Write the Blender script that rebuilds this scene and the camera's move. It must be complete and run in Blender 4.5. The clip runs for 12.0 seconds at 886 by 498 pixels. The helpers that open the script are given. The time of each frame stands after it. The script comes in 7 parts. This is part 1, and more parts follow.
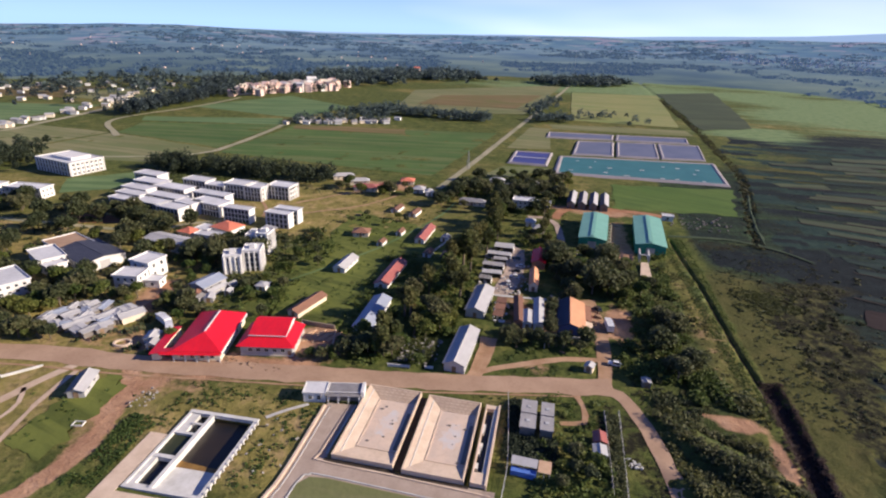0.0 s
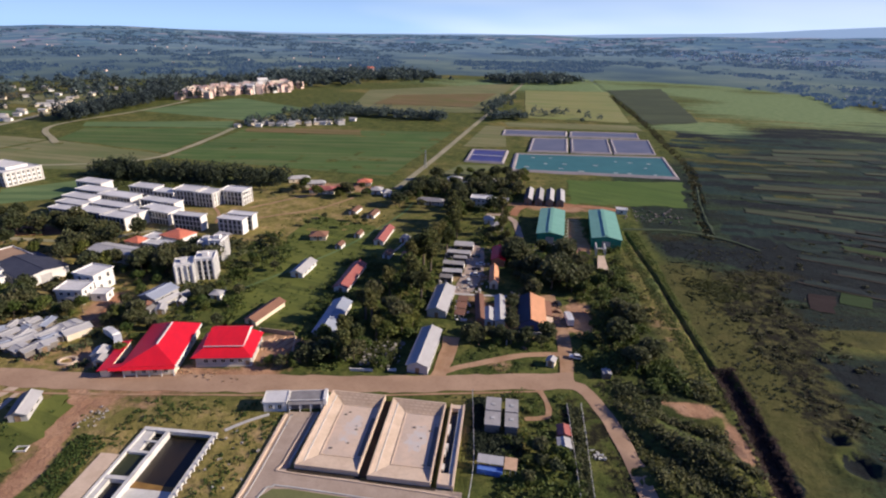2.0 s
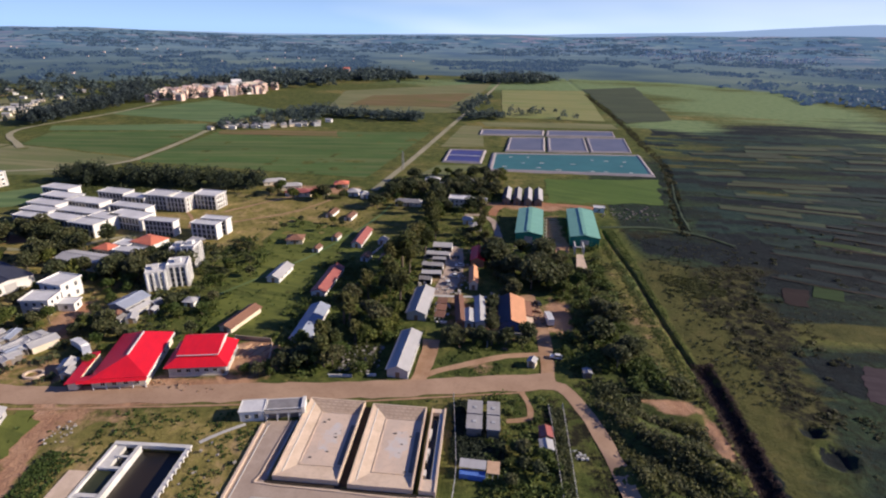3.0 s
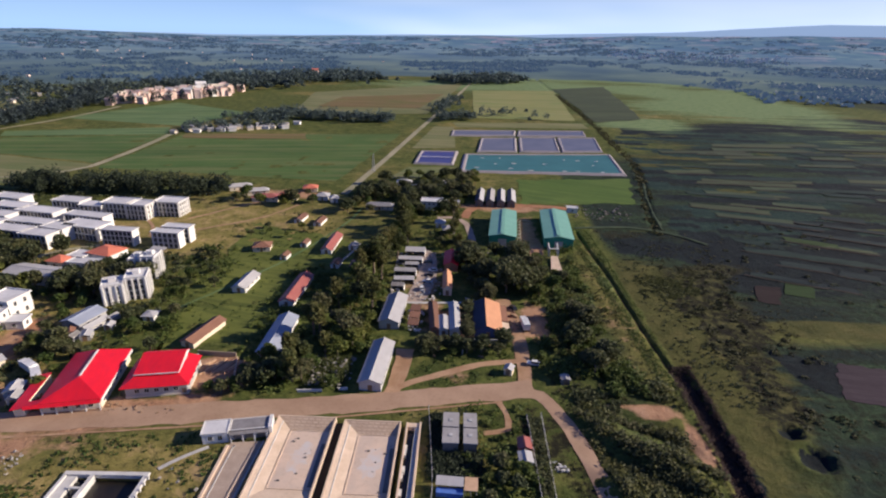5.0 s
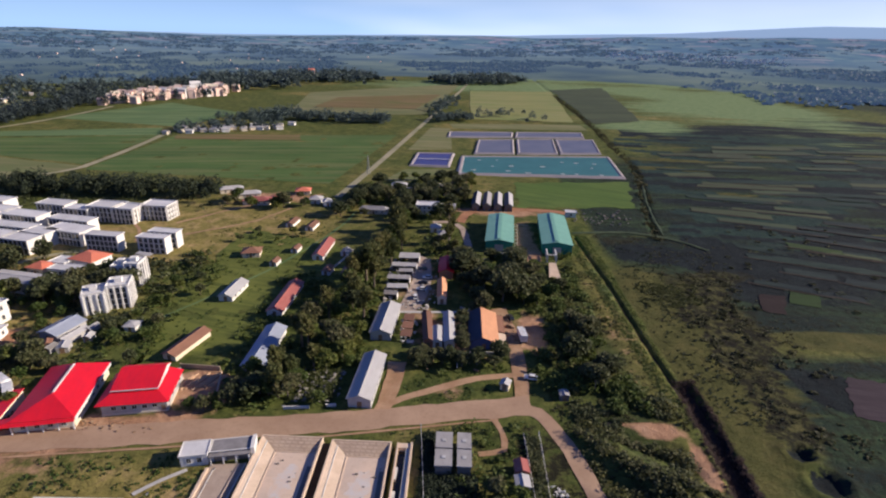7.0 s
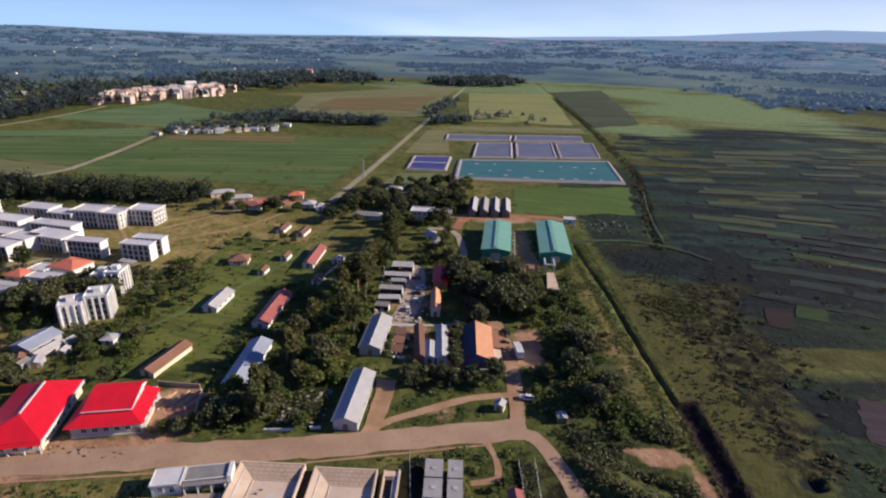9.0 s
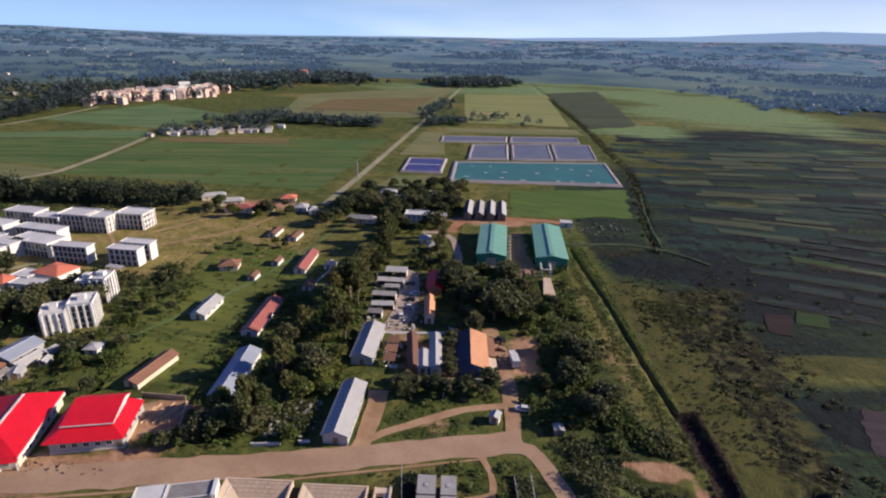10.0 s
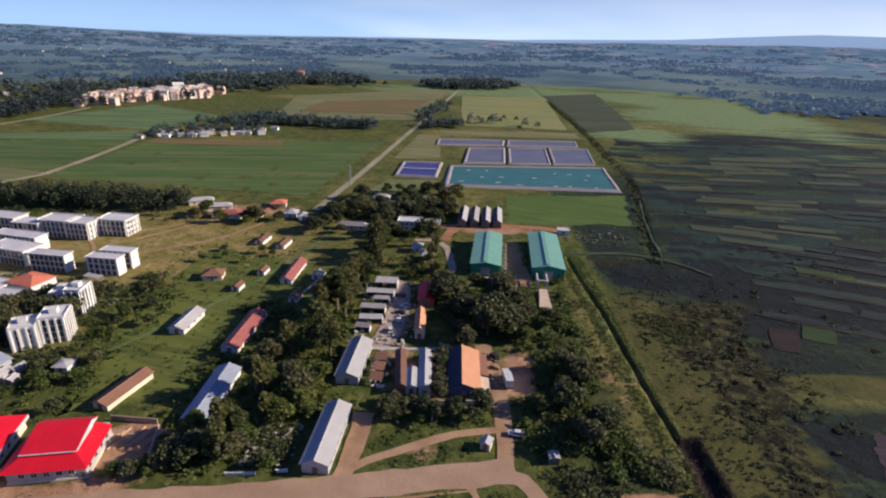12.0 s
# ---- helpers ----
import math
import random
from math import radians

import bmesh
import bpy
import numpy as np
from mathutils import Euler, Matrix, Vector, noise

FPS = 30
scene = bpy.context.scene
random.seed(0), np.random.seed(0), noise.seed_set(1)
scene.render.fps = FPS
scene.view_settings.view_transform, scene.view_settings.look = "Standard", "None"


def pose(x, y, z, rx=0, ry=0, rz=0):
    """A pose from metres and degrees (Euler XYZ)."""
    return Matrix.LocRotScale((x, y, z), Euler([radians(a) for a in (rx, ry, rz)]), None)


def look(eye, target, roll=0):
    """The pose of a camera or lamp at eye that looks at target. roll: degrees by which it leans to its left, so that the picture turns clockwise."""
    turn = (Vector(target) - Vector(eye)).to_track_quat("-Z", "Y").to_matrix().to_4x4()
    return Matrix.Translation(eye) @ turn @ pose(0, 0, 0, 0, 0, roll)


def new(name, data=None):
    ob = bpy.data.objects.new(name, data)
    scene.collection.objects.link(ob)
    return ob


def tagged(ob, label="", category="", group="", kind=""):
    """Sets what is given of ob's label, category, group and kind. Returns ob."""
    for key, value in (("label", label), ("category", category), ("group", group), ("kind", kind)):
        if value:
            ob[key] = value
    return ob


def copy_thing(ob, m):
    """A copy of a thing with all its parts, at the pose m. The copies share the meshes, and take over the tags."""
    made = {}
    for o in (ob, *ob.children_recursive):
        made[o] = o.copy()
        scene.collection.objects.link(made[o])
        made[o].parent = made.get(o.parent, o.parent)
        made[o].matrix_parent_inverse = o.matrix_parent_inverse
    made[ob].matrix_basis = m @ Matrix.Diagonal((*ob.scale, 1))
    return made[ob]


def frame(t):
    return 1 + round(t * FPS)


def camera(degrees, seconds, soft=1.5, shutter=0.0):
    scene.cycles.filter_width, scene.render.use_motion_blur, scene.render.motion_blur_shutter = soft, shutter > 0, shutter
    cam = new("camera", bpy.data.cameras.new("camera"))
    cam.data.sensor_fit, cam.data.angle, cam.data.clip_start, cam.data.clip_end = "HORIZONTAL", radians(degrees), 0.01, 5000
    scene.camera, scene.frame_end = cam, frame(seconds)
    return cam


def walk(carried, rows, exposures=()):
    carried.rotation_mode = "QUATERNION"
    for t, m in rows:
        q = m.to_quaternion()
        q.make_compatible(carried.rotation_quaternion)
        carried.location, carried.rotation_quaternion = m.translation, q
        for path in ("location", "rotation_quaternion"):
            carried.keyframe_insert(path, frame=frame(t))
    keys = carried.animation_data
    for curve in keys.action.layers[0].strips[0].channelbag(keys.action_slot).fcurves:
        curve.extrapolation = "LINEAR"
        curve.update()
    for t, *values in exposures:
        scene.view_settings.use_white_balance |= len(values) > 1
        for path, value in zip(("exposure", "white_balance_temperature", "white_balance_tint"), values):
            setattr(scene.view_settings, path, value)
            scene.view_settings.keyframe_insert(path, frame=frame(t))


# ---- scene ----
cam = camera(78.0, 12.0, soft=2.1)
PATH = [
    (0, (0.439, 0.981, 103.116), (0.076, 2.799, 102.365), 1.9),
    (0.5, (0.765, 0.819, 103.063), (0.437, 2.643, 102.313), 1.8),
    (1, (1.016, 1.007, 103.117), (0.723, 2.838, 102.367), 1.6),
    (1.5, (1.094, 1.371, 103.023), (0.86, 3.211, 102.274), 1.4),
    (2, (0.852, 2.061, 103.028), (0.63, 3.902, 102.279), 1.5),
    (2.5, (1.156, 3.013, 102.765), (0.954, 4.857, 102.018), 1.4),
    (3, (1.125, 4.194, 102.851), (0.976, 6.043, 102.104), 1.3),
    (5, (1.374, 10.366, 102.29), (1.319, 12.222, 101.547), 1.2),
    (5.5, (1.646, 12.35, 102.112), (1.596, 14.206, 101.368), 1.2),
    (6, (1.872, 14.343, 102.147), (1.822, 16.199, 101.403), 1.2),
    (6.5, (1.94, 16.445, 102.028), (1.892, 18.301, 101.285), 1.4),
    (7, (2.264, 18.596, 102.031), (2.218, 20.453, 101.289), 1.4),
    (9, (3.795, 27.911, 102.324), (3.754, 29.769, 101.585), 1.8),
    (9.5, (4.028, 30.414, 102.331), (3.993, 32.272, 101.593), 1.8),
    (10, (4.518, 32.95, 102.31), (4.49, 34.809, 101.574), 1.9),
    (10.5, (4.978, 35.424, 102.311), (4.96, 37.284, 101.576), 1.9),
    (11, (5.537, 37.856, 102.344), (5.52, 39.716, 101.61), 2.0),
    (11.5, (6.13, 40.369, 102.391), (6.108, 42.23, 101.658), 2.1),
    (12, (6.697, 42.89, 102.542), (6.676, 44.751, 101.81), 2.2),
]
EXPOSURES = [(0, 0.72), (0.5, 0.64), (1.0, 0.55), (2.5, 0.5), (5.5, 0.48), (12, 0.42)]
walk(cam, [(t, look(eye, target, roll)) for t, eye, target, roll in PATH], EXPOSURES)

# ---- world and sun ----
SUN_AZ, SUN_EL = 84.0, 23.5  # degrees clockwise from +y, and above the horizon
world = bpy.data.worlds.new("sky_world")
scene.world = world
world.use_nodes = True
wn = world.node_tree.nodes
sky = wn.new("ShaderNodeTexSky")
sky.sky_type = "NISHITA"
sky.sun_disc = False
sky.sun_elevation, sky.sun_rotation = radians(SUN_EL), radians(SUN_AZ)
sky.altitude, sky.air_density, sky.dust_density, sky.ozone_density = 1700.0, 1.1, 0.3, 2.5
wn["Background"].inputs["Strength"].default_value = 0.05
tint = wn.new("ShaderNodeMix")
tint.data_type, tint.blend_type = "RGBA", "MULTIPLY"
tint.inputs[0].default_value, tint.inputs[7].default_value = 1.0, (0.5, 0.66, 1.4, 1)
world.node_tree.links.new(sky.outputs["Color"], tint.inputs[6])
clear_air = wn.new("ShaderNodeMix")
clear_air.data_type = "RGBA"
clear_air.inputs[0].default_value, clear_air.inputs[7].default_value = 0.16, (2.6, 4.0, 9.0, 1)
world.node_tree.links.new(tint.outputs[2], clear_air.inputs[6])
# thin bright cloud, streaky and low, thickest towards the sun's side
wl = world.node_tree.links
way = wn.new("ShaderNodeTexCoord").outputs["Generated"]
squash = wn.new("ShaderNodeMapping")
squash.inputs["Scale"].default_value = (1.6, 1.6, 9.0)
wl.new(way, squash.inputs["Vector"])
wisps = wn.new("ShaderNodeTexNoise")
wisps.inputs["Scale"].default_value, wisps.inputs["Detail"].default_value, wisps.inputs["Roughness"].default_value = 1.1, 2.5, 0.5
wl.new(squash.outputs["Vector"], wisps.inputs["Vector"])
side = wn.new("ShaderNodeSeparateXYZ")
wl.new(way, side.inputs[0])
lean = wn.new("ShaderNodeMath")
lean.operation = "MULTIPLY_ADD"
lean.inputs[1].default_value = 0.34
wl.new(side.outputs["X"], lean.inputs[0])
wl.new(wisps.outputs["Fac"], lean.inputs[2])
veil = wn.new("ShaderNodeMapRange")
veil.inputs["From Min"].default_value, veil.inputs["From Max"].default_value, veil.inputs["To Max"].default_value = 0.38, 0.78, 0.9
wl.new(lean.outputs[0], veil.inputs["Value"])
cloud = wn.new("ShaderNodeMix")
cloud.data_type = "RGBA"
cloud.inputs[6].default_value, cloud.inputs[7].default_value = (6.8, 10.4, 16.6, 1), (14.6, 16.2, 19.0, 1)
wl.new(veil.outputs["Result"], cloud.inputs[0])
# the air whitens towards the horizon
rise = wn.new("ShaderNodeValToRGB")
rise.color_ramp.elements[0].color, rise.color_ramp.elements[1].position = (0.95, 0.95, 0.95, 1), 0.13
rise.color_ramp.elements[1].color = (0, 0, 0, 1)
wl.new(side.outputs["Z"], rise.inputs["Fac"])
low_air = wn.new("ShaderNodeMix")
low_air.data_type = "RGBA"
wl.new(rise.outputs["Color"], low_air.inputs[0])
wl.new(clear_air.outputs[2], low_air.inputs[6])
wl.new(cloud.outputs[2], low_air.inputs[7])
wl.new(low_air.outputs[2], wn["Background"].inputs["Color"])

sun_dir = Vector((math.sin(radians(SUN_AZ)) * math.cos(radians(SUN_EL)), math.cos(radians(SUN_AZ)) * math.cos(radians(SUN_EL)), math.sin(radians(SUN_EL))))
sun = new("sun", bpy.data.lights.new("sun", "SUN"))
sun.data.energy, sun.data.angle, sun.data.color = 5.0, radians(0.5), (1.0, 0.85, 0.71)
sun.matrix_world = look(sun_dir * 400, (0, 0, 0))

# ---- materials ----
MATS = {}


def nodes_of(name, rough=0.8, metal=0.0, spec=0.3):
    m = bpy.data.materials.new(name)
    m.use_nodes = True
    n, l = m.node_tree.nodes, m.node_tree.links
    b = n["Principled BSDF"]
    b.inputs["Roughness"].default_value, b.inputs["Metallic"].default_value = rough, metal
    b.inputs["Specular IOR Level"].default_value = spec
    MATS[name] = m
    return m, n, l, b


def noise_at(n, l, vec, scale, detail=4.0, rough=0.6, stretch=None):
    if stretch:
        mp = n.new("ShaderNodeMapping")
        mp.inputs["Scale"].default_value = stretch
        l.new(vec, mp.inputs["Vector"])
        vec = mp.outputs["Vector"]
    t = n.new("ShaderNodeTexNoise")
    t.inputs["Scale"].default_value, t.inputs["Detail"].default_value, t.inputs["Roughness"].default_value = scale, detail, rough
    l.new(vec, t.inputs["Vector"])
    return t.outputs["Fac"]


def ramp(n, l, fac, stops):
    r = n.new("ShaderNodeValToRGB")
    e = r.color_ramp.elements
    e[0].position, e[0].color = stops[0][0], (*stops[0][1], 1)
    e[1].position, e[1].color = stops[-1][0], (*stops[-1][1], 1)
    for p, c in stops[1:-1]:
        e.new(p).color = (*c, 1)
    l.new(fac, r.inputs["Fac"])
    return r.outputs["Color"]


def mixed(n, l, fac, a, b, kind="MIX"):
    m = n.new("ShaderNodeMix")
    m.data_type, m.blend_type = "RGBA", kind
    for value, slot in ((fac, 0), (a, 6), (b, 7)):
        if hasattr(value, "links"):
            l.new(value, m.inputs[slot])
        else:
            m.inputs[slot].default_value = value if slot == 0 else (*value, 1)
    return m.outputs[2]


def bump_of(n, l, b, height, strength, dist):
    k = n.new("ShaderNodeBump")
    k.inputs["Strength"].default_value, k.inputs["Distance"].default_value = strength, dist
    l.new(height, k.inputs["Height"])
    l.new(k.outputs["Normal"], b.inputs["Normal"])


def value_of(n, l, a, low, high, lo=0.0, hi=1.0):
    r = n.new("ShaderNodeMapRange")
    r.inputs["From Min"].default_value, r.inputs["From Max"].default_value = low, high
    r.inputs["To Min"].default_value, r.inputs["To Max"].default_value = lo, hi
    l.new(a, r.inputs["Value"])
    return r.outputs["Result"]


def plain(name, base, dark=None, stain=None, rough=0.8, metal=0.0, spec=0.3, big=0.12, small=1.6, bump=0.25, dist=0.05, jitter=0.0, amount=0.55):
    """A worn surface: a base colour, patches towards dark at the big scale (1/m) and specks of stain at the small one."""
    m, n, l, b = nodes_of(name, rough, metal, spec)
    pos = n.new("ShaderNodeNewGeometry").outputs["Position"]
    dark = dark or tuple(0.7 * c for c in base)
    stain = stain or tuple(0.5 * c for c in base)
    f1, f2 = noise_at(n, l, pos, big, 5.0), noise_at(n, l, pos, small, 4.0, 0.7)
    col = mixed(n, l, value_of(n, l, f1, 0.38, 0.66), base, dark)
    col = mixed(n, l, value_of(n, l, f2, 0.5, 0.78, 0.0, amount), col, stain)
    if jitter:
        info = n.new("ShaderNodeObjectInfo")
        h = n.new("ShaderNodeHueSaturation")
        l.new(value_of(n, l, info.outputs["Random"], 0, 1, 1 - jitter, 1 + jitter), h.inputs["Value"])
        l.new(col, h.inputs["Color"])
        col = h.outputs["Color"]
    l.new(col, b.inputs["Base Color"])
    bump_of(n, l, b, f2, bump, dist)
    return m


def sheet_metal(name, base, rust, amount=0.35, rough=0.45, metal=0.0, pitch=0.9, across="X"):
    """Profiled roofing sheet: ribs along the slope, weathered streaks and sheet to sheet shifts in tone."""
    m, n, l, b = nodes_of(name, rough, metal, 0.4)
    tc = n.new("ShaderNodeTexCoord").outputs["Object"]
    rib = n.new("ShaderNodeTexWave")
    rib.bands_direction = across
    rib.inputs["Scale"].default_value = 1.0 / pitch
    l.new(tc, rib.inputs["Vector"])
    streak = noise_at(n, l, tc, 0.6, 4.0, 0.65, (0.35, 1.4, 1) if across == "Y" else (1.4, 0.35, 1))
    patch = noise_at(n, l, tc, 0.16, 4.0)
    fine = noise_at(n, l, tc, 3.0, 3.0, 0.7)
    col = mixed(n, l, value_of(n, l, streak, 0.4, 0.75, 0, amount), base, rust)
    col = mixed(n, l, value_of(n, l, patch, 0.4, 0.7, 0, 0.35), col, tuple(0.66 * c for c in base))
    col = mixed(n, l, value_of(n, l, fine, 0.55, 0.8, 0, 0.4), col, rust)
    l.new(col, b.inputs["Base Color"])
    bump_of(n, l, b, rib.outputs["Fac"], 0.35, 0.06)
    return m


def leafy(name, a, b_, c, rough=0.65):
    """Foliage: tones that shift from leaf clump to leaf clump, from plant to plant and over the land."""
    m, n, l, b = nodes_of(name, rough, 0.0, 0.25)
    g = n.new("ShaderNodeNewGeometry")
    info = n.new("ShaderNodeObjectInfo")
    col = ramp(n, l, g.outputs["Random Per Island"], [(0.0, a), (0.55, b_), (1.0, c)])
    f = noise_at(n, l, g.outputs["Position"], 0.09, 3.0)
    col = mixed(n, l, value_of(n, l, f, 0.35, 0.7, 0, 0.6), col, tuple(0.6 * v for v in b_))
    h = n.new("ShaderNodeHueSaturation")
    l.new(value_of(n, l, info.outputs["Random"], 0, 1, 0.47, 0.53), h.inputs["Hue"])
    l.new(value_of(n, l, info.outputs["Random"], 0, 1, 1.25, 0.75), h.inputs["Value"])
    l.new(col, h.inputs["Color"])
    l.new(h.outputs["Color"], b.inputs["Base Color"])
    t = n.new("ShaderNodeBsdfTranslucent")
    l.new(h.outputs["Color"], t.inputs["Color"])
    mx = n.new("ShaderNodeMixShader")
    mx.inputs[0].default_value = 0.38
    l.new(b.outputs[0], mx.inputs[1])
    l.new(t.outputs[0], mx.inputs[2])
    l.new(mx.outputs[0], n["Material Output"].inputs["Surface"])
    return m


def water_mat(name, deep, shallow, rough=0.12, ripple=0.12, scale=0.5):
    m, n, l, b = nodes_of(name, rough, 0.0, 0.5)
    pos = n.new("ShaderNodeNewGeometry").outputs["Position"]
    f = noise_at(n, l, pos, 0.05, 4.0)
    l.new(mixed(n, l, value_of(n, l, f, 0.35, 0.7), deep, shallow), b.inputs["Base Color"])
    bump_of(n, l, b, noise_at(n, l, pos, scale, 3.0), ripple, 0.1)
    return m


def crop_mat(name, a, b_, c, row=0.12, turn=0.0, rough=0.9):
    """A sown field: faint rows, patches of thin growth and bare soil."""
    m, n, l, b = nodes_of(name, rough, 0.0, 0.15)
    pos = n.new("ShaderNodeNewGeometry").outputs["Position"]
    mp = n.new("ShaderNodeMapping")
    mp.inputs["Rotation"].default_value = (0, 0, radians(turn))
    l.new(pos, mp.inputs["Vector"])
    rows = noise_at(n, l, mp.outputs["Vector"], row, 3.0, 0.55, (0.08, 1.0, 1.0))
    f1, f2 = noise_at(n, l, pos, 0.016, 5.0), noise_at(n, l, pos, 0.35, 4.0, 0.7)
    col = mixed(n, l, value_of(n, l, f1, 0.35, 0.68), a, b_)
    col = mixed(n, l, value_of(n, l, rows, 0.46, 0.6, 0, 0.8), col, c)
    belt_ = noise_at(n, l, mp.outputs["Vector"], row * 0.35, 2.0, 0.5, (0.05, 1.0, 1.0))
    col = mixed(n, l, value_of(n, l, belt_, 0.48, 0.66, 0, 0.35), col, tuple(0.7 * v for v in a))
    col = mixed(n, l, value_of(n, l, f2, 0.5, 0.8, 0, 0.4), col, tuple(0.55 * v for v in a))
    l.new(col, b.inputs["Base Color"])
    bump_of(n, l, b, f2, 0.5, 0.4)
    return m


def ground_mat(name):
    """Grassland. The sheet's attribute 'cover' holds what grows: dry grass, marsh, bare earth."""
    m, n, l, b = nodes_of(name, 0.95, 0.0, 0.1)
    pos = n.new("ShaderNodeNewGeometry").outputs["Position"]
    at = n.new("ShaderNodeAttribute")
    at.attribute_name = "cover"
    sep = n.new("ShaderNodeSeparateColor")
    l.new(at.outputs["Color"], sep.inputs["Color"])
    big, mid, fine = noise_at(n, l, pos, 0.012, 5.0), noise_at(n, l, pos, 0.11, 6.0, 0.68), noise_at(n, l, pos, 0.9, 4.0, 0.7)
    clod = noise_at(n, l, pos, 0.3, 6.0, 0.72)
    grass = ramp(n, l, mid, [(0.3, (0.046, 0.062, 0.017)), (0.5, (0.096, 0.114, 0.03)), (0.72, (0.18, 0.168, 0.052))])
    grass = mixed(n, l, value_of(n, l, fine, 0.5, 0.75, 0, 0.6), grass, (0.03, 0.05, 0.012))
    grass = mixed(n, l, value_of(n, l, clod, 0.5, 0.62, 0, 0.6), grass, (0.028, 0.042, 0.012))
    dry = ramp(n, l, mid, [(0.3, (0.14, 0.13, 0.036)), (0.5, (0.26, 0.215, 0.07)), (0.68, (0.40, 0.28, 0.14))])
    dry = mixed(n, l, value_of(n, l, fine, 0.5, 0.8, 0, 0.5), dry, (0.08, 0.09, 0.025))
    dry = mixed(n, l, value_of(n, l, clod, 0.5, 0.64, 0, 0.6), dry, (0.075, 0.07, 0.024))
    band = noise_at(n, l, pos, 0.06, 5.0, 0.6, (0.16, 1.0, 1.0))
    # marsh, peat and sedge tones lean blue-green to take in distance haze
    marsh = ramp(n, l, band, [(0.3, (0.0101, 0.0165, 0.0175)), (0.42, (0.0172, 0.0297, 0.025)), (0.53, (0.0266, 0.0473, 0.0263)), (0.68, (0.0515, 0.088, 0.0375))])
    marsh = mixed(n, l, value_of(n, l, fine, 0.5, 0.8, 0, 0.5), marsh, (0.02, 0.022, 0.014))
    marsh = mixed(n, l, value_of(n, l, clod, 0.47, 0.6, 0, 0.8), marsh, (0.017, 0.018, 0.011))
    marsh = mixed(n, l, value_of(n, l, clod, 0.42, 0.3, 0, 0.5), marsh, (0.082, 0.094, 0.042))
    pl = n.new("ShaderNodeAttribute")
    pl.attribute_name = "plots"
    psep = n.new("ShaderNodeSeparateColor")
    l.new(pl.outputs["Color"], psep.inputs["Color"])

    def plot(under, weight_of, wobble, colour):
        s_ = n.new("ShaderNodeMath")
        l.new(weight_of, s_.inputs[0])
        l.new(value_of(n, l, wobble, 0.35, 0.65, -0.3, 0.3), s_.inputs[1])
        return mixed(n, l, value_of(n, l, s_.outputs[0], 0.38, 0.62), under, colour)

    turf = ramp(n, l, mid, [(0.3, (0.05, 0.054, 0.017)), (0.5, (0.084, 0.085, 0.027)), (0.7, (0.12, 0.108, 0.038))])
    turf = mixed(n, l, value_of(n, l, fine, 0.5, 0.78, 0, 0.5), turf, (0.035, 0.045, 0.012))
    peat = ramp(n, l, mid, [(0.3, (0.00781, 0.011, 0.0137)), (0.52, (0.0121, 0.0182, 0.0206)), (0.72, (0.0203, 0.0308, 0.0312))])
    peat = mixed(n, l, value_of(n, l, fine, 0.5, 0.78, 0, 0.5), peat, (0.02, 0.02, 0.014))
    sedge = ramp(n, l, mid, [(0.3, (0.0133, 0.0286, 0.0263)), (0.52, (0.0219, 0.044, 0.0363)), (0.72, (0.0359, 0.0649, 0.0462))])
    hummock = noise_at(n, l, pos, 0.2, 7.0, 0.75)
    tuft = ramp(n, l, hummock, [(0.4, (0.095, 0.09, 0.034)), (0.47, (0.05, 0.052, 0.02)), (0.52, (0.022, 0.022, 0.012)), (0.64, (0.013, 0.012, 0.009))])
    soil = ramp(n, l, mid, [(0.3, (0.30, 0.16, 0.095)), (0.55, (0.42, 0.25, 0.15)), (0.75, (0.50, 0.33, 0.22))])
    soil = mixed(n, l, value_of(n, l, fine, 0.55, 0.8, 0, 0.5), soil, (0.16, 0.085, 0.045))
    edge = value_of(n, l, big, 0.3, 0.7, -0.25, 0.25)

    def weight(channel):
        s = n.new("ShaderNodeMath")
        l.new(sep.outputs[channel], s.inputs[0])
        l.new(edge, s.inputs[1])
        return value_of(n, l, s.outputs[0], 0.25, 0.75)

    col = mixed(n, l, weight("Red"), grass, dry)
    col = mixed(n, l, weight("Green"), col, marsh)
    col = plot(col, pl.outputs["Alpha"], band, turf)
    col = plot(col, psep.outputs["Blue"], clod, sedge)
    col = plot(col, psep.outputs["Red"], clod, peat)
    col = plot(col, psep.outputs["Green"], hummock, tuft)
    s2 = n.new("ShaderNodeMath")
    l.new(sep.outputs["Blue"], s2.inputs[0])
    l.new(value_of(n, l, mid, 0.3, 0.7, -0.3, 0.3), s2.inputs[1])
    col = mixed(n, l, value_of(n, l, s2.outputs[0], 0.35, 0.65), col, soil)
    lush = ramp(n, l, mid, [(0.3, (0.112, 0.173, 0.075)), (0.5, (0.163, 0.23, 0.1)), (0.72, (0.215, 0.27, 0.13))])
    s3 = n.new("ShaderNodeMath")
    l.new(at.outputs["Alpha"], s3.inputs[0])
    l.new(value_of(n, l, band, 0.3, 0.7, -0.35, 0.35), s3.inputs[1])
    col = mixed(n, l, value_of(n, l, s3.outputs[0], 0.3, 0.7), col, lush)
    l.new(col, b.inputs["Base Color"])
    bump_of(n, l, b, clod, 0.8, 0.9)
    return m


